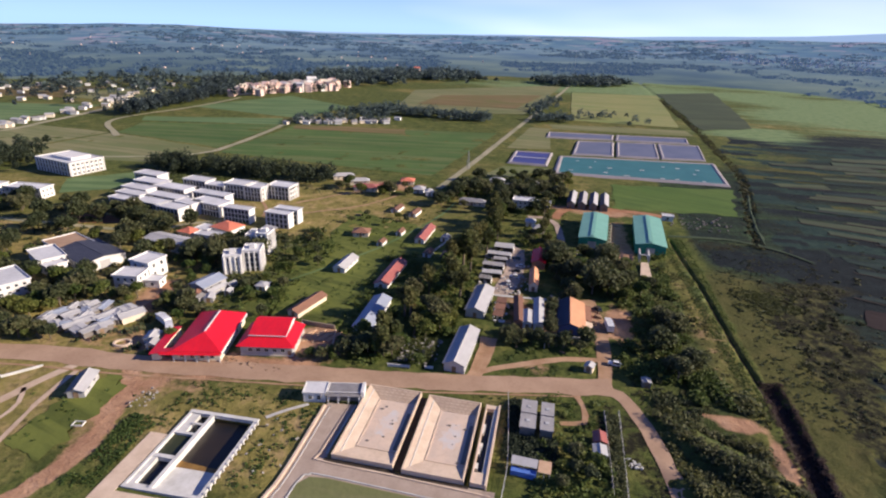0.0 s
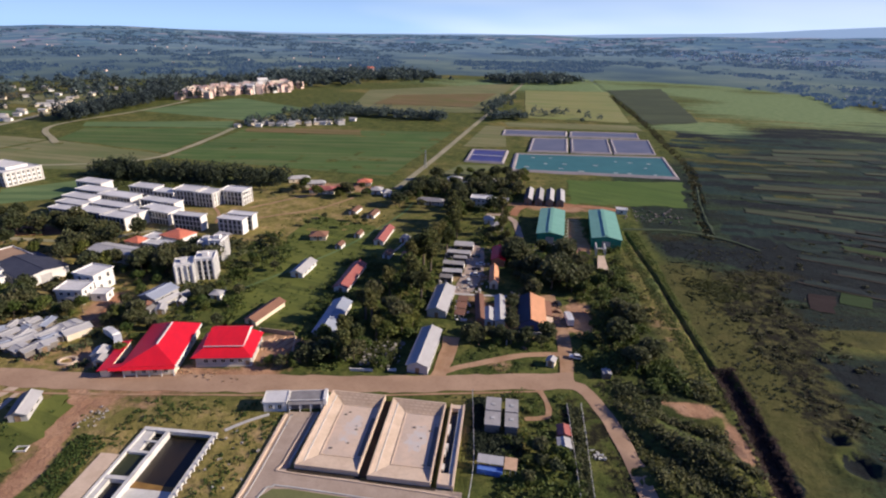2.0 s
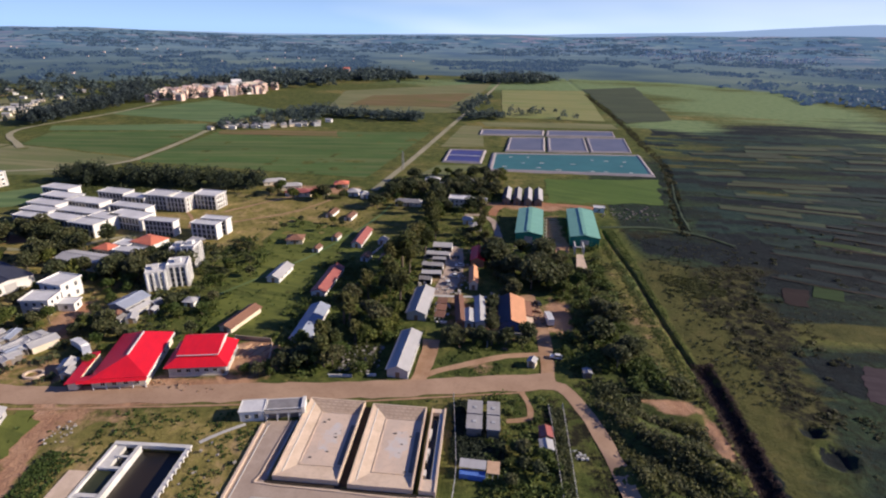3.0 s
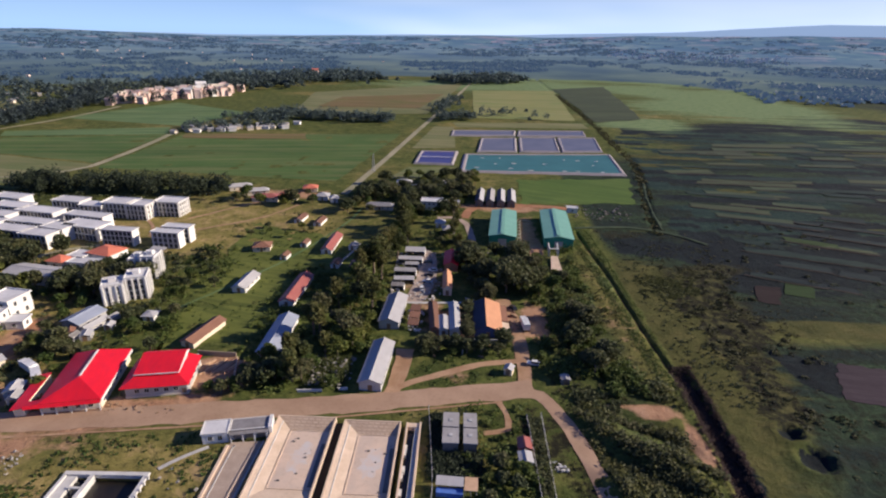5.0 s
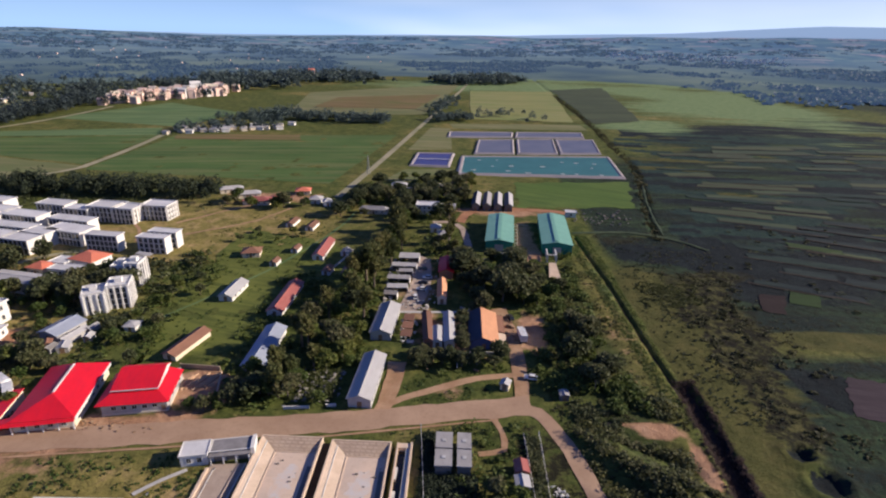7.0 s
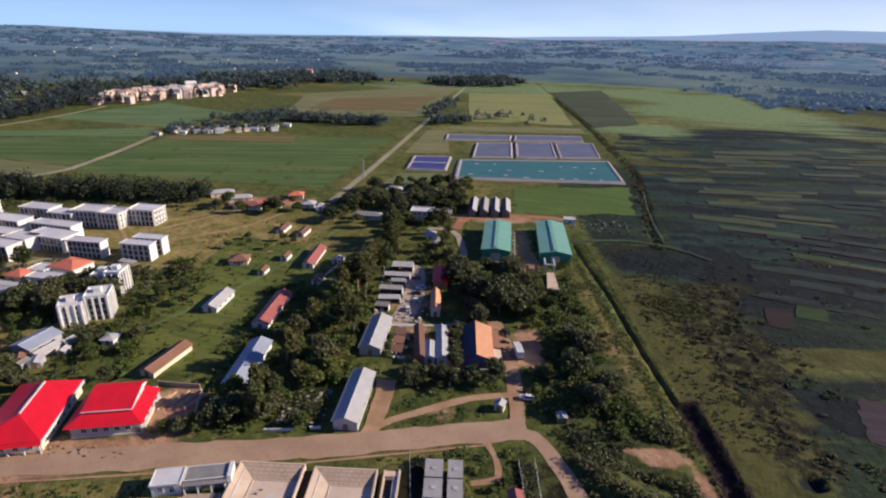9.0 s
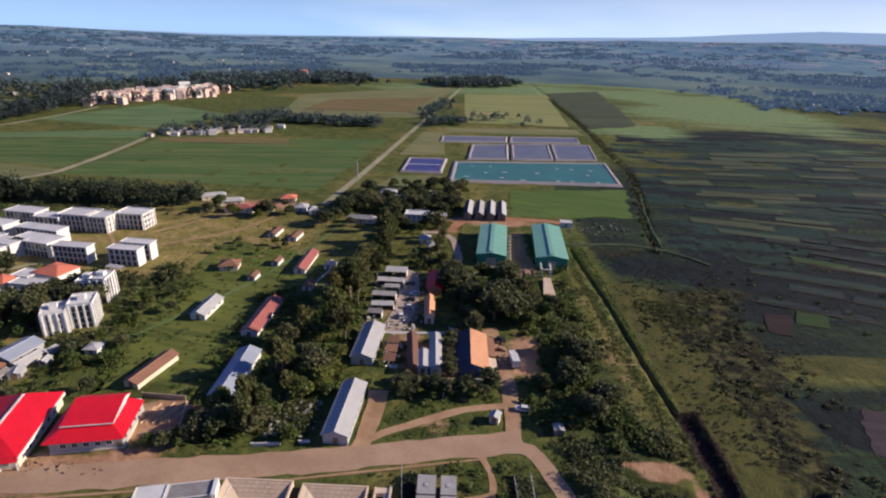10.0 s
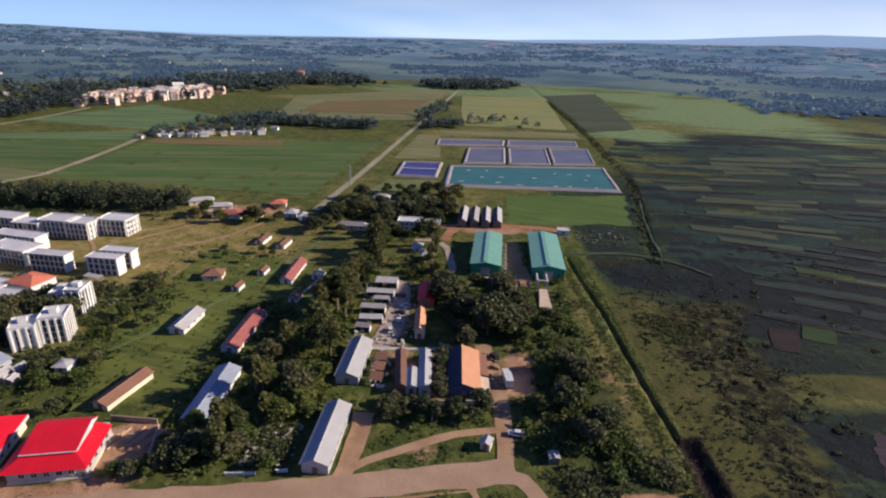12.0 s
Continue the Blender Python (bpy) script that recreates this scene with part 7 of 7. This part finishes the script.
def tree(kind, label, high, spread, leaf, material, lobes, count, seed, slim=1.0):
    """A tree at the origin: tapered trunk with limbs, and a crown of leaf sprays in uneven lobes."""
    rng = np.random.default_rng(seed)
    r = random.Random(seed)
    ob = thing(kind, 0, 0, 0, label, "tree", "trees")
    bm = bmesh.new()
    fork = high * (0.32 if slim == 1.0 else 0.5)
    bole = tube(bm, (0, 0, -0.4), (0.1, 0.05, fork), 0.035 * high, 0.022 * high, 8)
    centres = []
    for i in range(lobes):
        a, d = 6.2832 * (i + r.uniform(-0.3, 0.3)) / lobes, spread * r.uniform(0.2, 0.62)
        c = Vector((d * math.cos(a), d * math.sin(a), high * (r.uniform(0.45, 0.8) if slim == 1.0 else r.uniform(0.4, 0.92))))
        centres.append((c, spread * r.uniform(0.32, 0.55)))
        limb = tube(bm, (0.1, 0.05, fork * r.uniform(0.8, 1.0)), c, 0.014 * high, 0.005 * high, 5)
        bm.faces.new((bole[1][i % 8], bole[1][(i + 1) % 8], limb[0][0]))
    centres.append((Vector((0, 0, high * 0.82)), spread * 0.45))
    part("trunk", bm, "bark", ob)
    pts = []
    for c, rad in centres:
        k = max(8, count // len(centres))
        dirs = rng.normal(size=(k, 3))
        dirs /= np.linalg.norm(dirs, axis=1)[:, None]
        rr = rad * rng.uniform(0.45, 1.08, k) ** 0.5
        pts.append(np.array(c) + dirs * rr[:, None] * np.array([1, 1, 0.75 if slim == 1.0 else 1.3]))
    pts = np.concatenate(pts)
    pts[:, 2] = np.maximum(pts[:, 2], high * 0.18)
    part("crown", quad_mesh("crown", leaf_quads(pts, leaf, rng), material), None, ob)
    return ob


TREES = [
    tree("broadleaf_tree", "broad dark green tree with a dense uneven crown", 8.0, 4.6, 0.78, "leaf_dark", 9, 1300, 1),
    tree("broadleaf_tree", "broad dark green tree with a dense uneven crown", 10.0, 5.2, 0.84, "leaf_dark", 11, 1600, 2),
    tree("broadleaf_tree", "rounded mid-green tree with a full crown", 7.0, 3.8, 0.68, "leaf_mid", 8, 1150, 3),
    tree("eucalyptus", "tall slender olive-green tree", 13.0, 3.2, 0.72, "leaf_olive", 10, 1150, 4, slim=0.6),
    tree("small_tree", "small bushy green tree", 4.2, 2.6, 0.55, "leaf_mid", 7, 620, 5),
    tree("small_tree", "small bushy dark green tree", 4.6, 2.8, 0.58, "leaf_dark", 7, 660, 6),
]
for i, t_ in enumerate(TREES):
    px, py = ((-49, 160), (-36, 178), (-52, 152), (-38, 214), (20, 116), (14, 118))[i]
    t_.matrix_world = pose(px, py, 0, 0, 0, 40 * i)

# stands of trees: x from, to, y from, to, how many, which kinds, least distance
STANDS = (
    (-58, -44, 148, 162, 7, (0, 3, 2)), (-62, -53, 148, 162, 6, (0, 5, 2)), (-46, -30, 146.5, 149, 4, (4, 5)), (-44, -30, 164, 171, 5, (3, 2, 4)), (-52, -30, 172, 206, 15, (2, 3, 2, 0)), (-42, -30, 206, 232, 6, (2, 3), 1.25), (-38, -27, 232, 262, 8, (3, 0, 3), 1.2),
    (-79, -64, 141.5, 148, 7, (4, 5)), (28, 50, 214, 256, 15, (0, 2, 2)), (15, 30, 218, 260, 14, (0, 1, 2), 1.15), (4, 9, 238, 258, 6, (1, 0, 1), 1.15),
    (-12, 4, 168, 178, 7, (5, 4, 5), 0.9), (15, 22, 168, 180, 4, (0, 5)), (6, 14, 206, 236, 9, (5, 0, 5), 0.9), (4, 11, 178, 208, 3, (5, 4)), (-32, -24, 262, 322, 16, (3, 3, 2)), (-8, 6, 264, 306, 10, (5, 3, 4)),
    (-70, -2, 320, 336, 16, (0, 1, 2)), (-62, 8, 338, 366, 34, (0, 1, 1)), (-52, 12, 366, 410, 24, (0, 1, 2)),
    (-140, -86, 326, 352, 11, (0, 2, 5)), (-112, -70, 272, 290, 6, (4, 5, 4)), (-118, -100, 196, 250, 10, (4, 4, 5)), (-126, -100, 162, 196, 10, (4, 5, 4)),
    (-175, -128, 150, 200, 22, (0, 4, 2, 4)), (-200, -128, 200, 232, 28, (0, 1, 2)), (-215, -175, 128, 180, 16, (0, 1, 2)), (-260, -200, 140, 225, 26, (0, 1, 2)),
    (-270, -180, 226, 250, 17, (0, 1, 0)), (-238, -186, 240, 250, 13, (1, 0, 1)), (-216, -176, 150, 172, 12, (0, 2, 5)), (-180, -146, 128, 137, 9, (5, 4, 0)), (-196, -176, 134, 168, 10, (0, 2, 5)), (-150, -126, 160, 176, 8, (4, 5, 2)), (-330, -260, 225, 262, 11, (0, 1, 2)), (-345, -290, 240, 258, 8, (0, 1)), (8, 18, 106, 122, 7, (5, 4, 5), 0.8), (44, 54, 166, 208, 15, (5, 4, 5, 0)), (-124, -112, 136, 160, 6, (2, 5, 4)),
)
spots = []
for x0, x1, y0, y1, count, kinds, *grown in STANDS:
    made = tries = 0
    while made < count and tries < count * 12:
        tries += 1
        x, y = prng.uniform(x0, x1), prng.uniform(y0, y1)
        if blocked(np.array([x]), np.array([y]), 2.6)[0] or any((x - a) ** 2 + (y - b_) ** 2 < 7.5 for a, b_ in spots):
            continue
        spots.append((x, y))
        made += 1
        k = kinds[int(prng.integers(len(kinds)))]
        size = prng.uniform(0.72, 1.15) * (grown[0] if grown else 1.0)
        copy = copy_thing(TREES[k], pose(x, y, land(x, y), prng.uniform(-4, 4), prng.uniform(-4, 4), prng.uniform(0, 360)))
        copy.scale = (size, size, size * prng.uniform(0.85, 1.15))
# the first five are added to darken the yard in the hall's shadow
for x, y, k, size in ((5.6, 186, 5, 1.0), (5.3, 191, 5, 0.9), (5.6, 196.5, 5, 1.05), (5.7, 201.5, 5, 1.0), (5.5, 180.5, 0, 0.7), (-9, 171, 0, 0.8), (-4, 172.5, 5, 1.1), (1.4, 172, 0, 0.75), (5.5, 170.8, 5, 1.2), (10.5, 171.8, 0, 0.8), (43.7, 177, 1, 1.0), (50.6, 190.7, 1, 1.0), (46.8, 161.5, 0, 1.1)):
    copy_thing(TREES[k], pose(x, y, land(x, y), 2, -3, 37 * (x + y))).scale = (size, size, size)


def stand_of(name, label, xy, high, spread, quads_each, leaf, material, category="trees", squash=0.8, trunk=False):
    """Many plants as one mesh of leaf sprays: domes of uneven size."""
    k = len(xy)
    rng = np.random.default_rng(k + quads_each)
    size = np.clip(rng.lognormal(-0.08, 0.32, k), 0.4, 1.7)
    base = height(xy[:, 0], xy[:, 1])
    dirs = rng.normal(size=(k, quads_each, 3))
    dirs[:, :, 2] = np.abs(dirs[:, :, 2])
    dirs /= np.linalg.norm(dirs, axis=2)[:, :, None]
    rr = rng.uniform(0.35, 1.05, (k, quads_each, 1)) ** 0.6
    c = dirs * rr * np.array([spread, spread, high * squash]) * size[:, None, None]
    c += np.concatenate([xy, base[:, None] + high * (1 - squash)], 1)[:, None]
    c[:, :, :2] += rng.normal(size=(k, 1, 2)) * 0.1 * spread
    ob = part(name, quad_mesh(name, leaf_quads(c.reshape(-1, 3), leaf, rng), material), None)
    return tagged(ob, label, category, kind="structure" if name == "backdrop" else "stuff")


def scatter(boxes_, pad=0.3, clump=None, seed=1, keep=None):
    rng = np.random.default_rng(seed)
    out = []
    for x0, x1, y0, y1, k in boxes_:
        p = np.stack([rng.uniform(x0, x1, k), rng.uniform(y0, y1, k)], 1)
        if clump:
            p = p[fbm(p[:, 0], p[:, 1], clump, seed, 2) > rng.uniform(-0.5, 0.35, len(p))]
        if keep:
            p = p[keep(p[:, 0], p[:, 1])]
        out.append(p[~blocked(p[:, 0], p[:, 1], pad)])
    return np.concatenate(out)


def belt_along(line, width, per, seed):
    """Points scattered along a bent line, per metre-tenth."""
    rng = np.random.default_rng(seed)
    p = smooth_line(line, 0.7)
    p = np.repeat(p, max(1, per // 6), axis=0)
    return p + rng.normal(size=p.shape) * width * 0.4


canal_free = lambda x, y: (lane_dist(x, y, CANAL) > np.where(x < 71, 6.0, 2.6)) & ((np.abs(x - 75) > 5.5) | (y > 170))
clear = lambda x, y: canal_free(x, y) & (np.hypot((x - 59) / 9, (y - 142) / 6) > 1) & (np.hypot((x - 68) / 4.5, (y - 130) / 12) > 1)
fades = lambda x, y: clear(x, y) & (fbm(x, y, 9, 61, 2) + 1.1 - ease(52, 66, x) * 1.9 > 0)
stand_of("scrub", "dense green scrub beside the canal bank", scatter([(30, 40, 158, 262, 60), (40, 56, 158, 262, 140), (50, 68, 150, 166, 120), (44, 66, 262, 300, 90), (66, 112, 306, 350, 200)], seed=2, keep=fades), 2.4, 2.1, 40, 0.8, "leaf_mid")
stand_of("scrub", "lighter green scrub and saplings on the rough slope", scatter([(30, 62, 158, 265, 170), (40, 70, 92, 160, 200)], seed=3, clump=18, keep=clear), 1.7, 1.7, 32, 0.7, "leaf_olive")
stand_of("scrub", "dark thicket on the ridged slope", scatter([(38, 70, 92, 158, 1500)], seed=4, clump=9, keep=lambda x, y: clear(x, y) & (np.sin((x * 0.62 + y * 0.78) / 2.9) < 0.25) & (np.hypot((x - 57) / 9, (y - 138) / 8) > 1)), 1.5, 1.2, 22, 0.55, "leaf_dark")
stand_of("bank_grass", "bright tall grass on the canal bank", scatter([(58, 74, 120, 300, 5200)], seed=5, keep=lambda x, y: (lane_dist(x, y, CANAL) < 6.5) & (lane_dist(x, y, CANAL) > 1.4) & (x < 74)), 0.22, 0.6, 8, 0.32, "leaf_mid", "grass")
stand_of("marsh_bush", "dark low bushes scattered over the marsh", scatter([(90, 126, 130, 262, 200), (130, 220, 190, 330, 90)], seed=6, clump=26, keep=lambda x, y: canal_free(x, y) & ((x > 106) | (y < 216) | (y > 242))), 0.9, 1.7, 34, 0.6, "leaf_marsh")
stand_of("marsh_bush", "olive tussocks scattered over the marsh", scatter([(78, 96, 150, 250, 120), (94, 130, 120, 300, 620), (130, 260, 190, 420, 260)], seed=7, clump=11, keep=lambda x, y: canal_free(x, y) & ((x > 106) | (y < 216) | (y > 242))), 0.34, 0.8, 12, 0.42, "leaf_marsh")
stand_of("marsh_bush", "small dark tussocks dotted over the canal meadow", scatter([(76, 100, 146, 300, 620)], seed=26, clump=14, keep=canal_free), 0.5, 0.55, 12, 0.4, "leaf_row")
crng = np.random.default_rng(9)
curls = []
for i in range(26):
    cx_, cy_, cr_ = crng.uniform(84, 104), crng.uniform(219, 240), crng.uniform(1.6, 4.2)
    a0, a1 = crng.uniform(0, 6.28), crng.uniform(2.4, 5.6)
    aa = a0 + a1 * np.linspace(0, 1, int(cr_ * a1 * 1.6))
    wob = cr_ * (1 + 0.2 * np.sin(3 * aa + i))
    curls.append(np.stack([cx_ + 1.25 * wob * np.cos(aa), cy_ + wob * np.sin(aa)], 1))
stand_of("marsh_ridge", "curling pale ridges of turned turf in the marsh", np.concatenate(curls), 0.6, 0.7, 16, 0.42, "leaf_olive", "turf")
stand_of("marsh_bush", "dark reeds along the straight ditch", scatter([(108, 175, 296, 1000, 5000)], seed=8, keep=lambda x, y: lane_dist(x, y, DITCH) < 3.4), 1.8, 1.6, 16, 1.0, "leaf_marsh")
stand_of("undergrowth", "leafy undergrowth among the sheds", scatter([(-74, -48, 144, 240, 650), (-48, -28, 168, 240, 420), (-128, -98, 160, 262, 380), (-30, 24, 164, 182, 70), (-34, 10, 262, 330, 400), (4, 24, 100, 142, 380), (-70, 10, 318, 400, 900)], seed=9, clump=12), 1.7, 1.4, 22, 0.7, "leaf_mid")
stand_of("undergrowth", "dark leafy undergrowth on the campus", scatter([(-230, -112, 130, 256, 1300), (-330, -230, 150, 262, 400), (-300, -130, 320, 350, 240)], seed=10, clump=15), 2.0, 1.7, 22, 0.9, "leaf_dark")
# dark weeds added where the tanks' walls and shadow look black
stand_of("undergrowth", "dark weeds for the shade round the twin tanks", scatter([(-4.4, 9, 113.5, 124, 480), (-4.4, 0.4, 124, 138, 260)], seed=19), 1.1, 1.0, 20, 0.5, "leaf_row", "weeds")
stand_of("meadow_weeds", "weeds and tussocks in the rough grass", scatter([(-124, -54, 160, 320, 1500), (-100, -58, 84, 128, 900), (-108, -97, 80, 106, 800), (-160, -112, 80, 120, 200), (-30, 24, 98, 145, 600), (-20, 20, 150, 168, 260)], seed=11, clump=8), 0.5, 0.7, 9, 0.45, "leaf_mid", "weeds")
stand_of("reeds", "brown reeds in the wide trench", scatter([(69, 80, 96, 168, 1300)], pad=-9, seed=15, keep=lambda x, y: np.abs(x - np.interp(y, [95, 115, 140, 166], [72.4, 73.2, 75.0, 75.5])) < 3.9), 0.55, 0.9, 56, 0.2, "leaf_reed", "reeds")
stand_of("rough_grass", "rough olive grass on the ridged slope", scatter([(32, 70, 92, 160, 1500), (32, 68, 160, 262, 1700)], seed=16, clump=7, keep=clear), 0.3, 0.7, 9, 0.4, "leaf_marsh", "grass")
HEDGES = ([(36.3, 140.3), (44.2, 132.4), (52, 123.7), (62, 113.4)], [(47.4, 139.8), (54.5, 136.5), (62.5, 133.8), (64.9, 130.5)], [(48.8, 127.4), (59, 123), (69, 118)], [(38.9, 121), (41.4, 115.4), (43.7, 110)], [(34.5, 134), (38, 126), (40.5, 120.8)], [(46, 121), (52, 113), (58, 105)])
hedge_xy = np.concatenate([belt_along(line, 2.2, 15, 60 + i) for i, line in enumerate(HEDGES)])
hedge_xy = hedge_xy[~blocked(hedge_xy[:, 0], hedge_xy[:, 1], 0.4)]
stand_of("hedgerow", "dark overgrown hedgerows running down the rough slope", hedge_xy, 1.9, 1.3, 26, 0.5, "leaf_dark", "hedge")
stand_of("hedge", "clipped dark hedge between two fence lines", scatter([(22.9, 26.1, 104, 138, 260)], pad=0, seed=12), 1.1, 0.8, 16, 0.5, "leaf_dark", "hedge")
stand_of("pile_plants", "pale weeds over a rubble heap by the trees", scatter([(-46, -32, 149, 166, 150)], seed=13), 1.0, 1.0, 14, 0.5, "leaf_olive", "weeds")


def belt(a, b_, width, k, seed):
    rng = np.random.default_rng(seed)
    a, b_ = np.array(a, float), np.array(b_, float)
    d = (b_ - a) / np.linalg.norm(b_ - a)
    s, o = rng.uniform(0, 1, (k, 1)), rng.normal(size=(k, 1)) * width / 2
    return a + s * (b_ - a) + o * np.array([-d[1], d[0]])


row = np.concatenate([belt((-292, 356), (-262, 356), 10, 24, 1), belt((-290, 352), (-150, 352), 12, 150, 2), belt((-440, 300), (-384, 345), 46, 130, 3)])
stand_of("tree_row", "dark belt of tall trees along the field edge", row, 10.2, 3.4, 150, 1.1, "leaf_row", squash=0.66)
mid = np.concatenate([belt((-232, 676), (-80, 666), 16, 170, 4), belt((-262, 640), (-205, 720), 22, 60, 5), belt((-30, 692), (14, 706), 20, 40, 6), belt((-36, 740), (-5, 900), 18, 46, 7), belt((18, 760), (110, 712), 40, 18, 8), belt((-290, 590), (-200, 640), 10, 30, 9), belt((-284, 566), (-196, 612), 7, 20, 29)])
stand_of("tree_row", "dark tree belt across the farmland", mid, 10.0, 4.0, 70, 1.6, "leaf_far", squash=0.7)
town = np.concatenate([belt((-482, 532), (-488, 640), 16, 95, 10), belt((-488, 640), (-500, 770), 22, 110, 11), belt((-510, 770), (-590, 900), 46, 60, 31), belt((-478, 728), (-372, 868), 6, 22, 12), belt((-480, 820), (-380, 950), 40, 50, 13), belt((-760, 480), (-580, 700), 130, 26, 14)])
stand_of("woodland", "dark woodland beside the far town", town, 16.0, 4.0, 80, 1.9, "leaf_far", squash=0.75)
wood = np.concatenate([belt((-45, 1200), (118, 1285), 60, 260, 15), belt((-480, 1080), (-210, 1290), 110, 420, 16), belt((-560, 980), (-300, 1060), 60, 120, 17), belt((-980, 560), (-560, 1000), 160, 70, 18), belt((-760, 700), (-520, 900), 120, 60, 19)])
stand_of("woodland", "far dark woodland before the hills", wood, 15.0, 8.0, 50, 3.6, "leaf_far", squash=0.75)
rng = np.random.default_rng(77)
aa, rr = rng.uniform(-0.95, 0.8, 15000), 1250 + 3050 * rng.uniform(0, 1, 15000) ** 1.3
hx, hy = rr * np.sin(aa), rr * np.cos(aa)
ok = fbm(hx, hy, 230, 13, 3) + 0.55 * fbm(hx, hy, 60, 14, 2) > rng.uniform(-0.02, 0.4, 15000)
ok &= ~((aa > -0.2) & (rr < 1900))
ed = rng.uniform(-0.1, 0.75, 2600)
er = np.interp(np.degrees(ed), [-4, 19, 28, 60], [1720, 1670, 1270, 1270]) + rng.normal(size=2600) * 90 + 60
ex, ey = er * np.sin(ed), er * np.cos(ed)
thick = fbm(ex, ey, 190, 71, 3) > rng.uniform(-0.05, 0.35, 2600)
hx, hy, ok = np.concatenate([hx, ex]), np.concatenate([hy, ey]), np.concatenate([ok, thick])
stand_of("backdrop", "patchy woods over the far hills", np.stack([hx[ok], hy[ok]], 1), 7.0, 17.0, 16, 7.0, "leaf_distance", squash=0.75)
specks = np.random.default_rng(5)
k = 170
aa, rr = specks.uniform(0.24, 0.5, k), specks.uniform(2500, 3100, k)
bm = bmesh.new()
for a, r in zip(aa, rr):
    x, y = r * math.sin(a), r * math.cos(a)
    z, s = land(x, y), specks.uniform(2, 5)
    box(bm, x - s, x + s, y - s, y + s, z - 4, z + specks.uniform(6, 12))
tagged(part("far_town", bm, "wall_white"), "pale far town scattered along the valley", "town", kind="stuff")
aa, rr = specks.uniform(-0.95, -0.1, 60), specks.uniform(1300, 3000, 60)
bm = bmesh.new()
for a, r in zip(aa, rr):
    x, y = r * math.sin(a), r * math.cos(a)
    z, s = land(x, y), specks.uniform(1.4, 2.8)
    box(bm, x - s, x + s, y - s, y + s, z - 4, z + specks.uniform(3, 5))
tagged(part("hill_hamlet", bm, "wall_pink"), "pale houses scattered on the far hillside", "houses", kind="stuff")
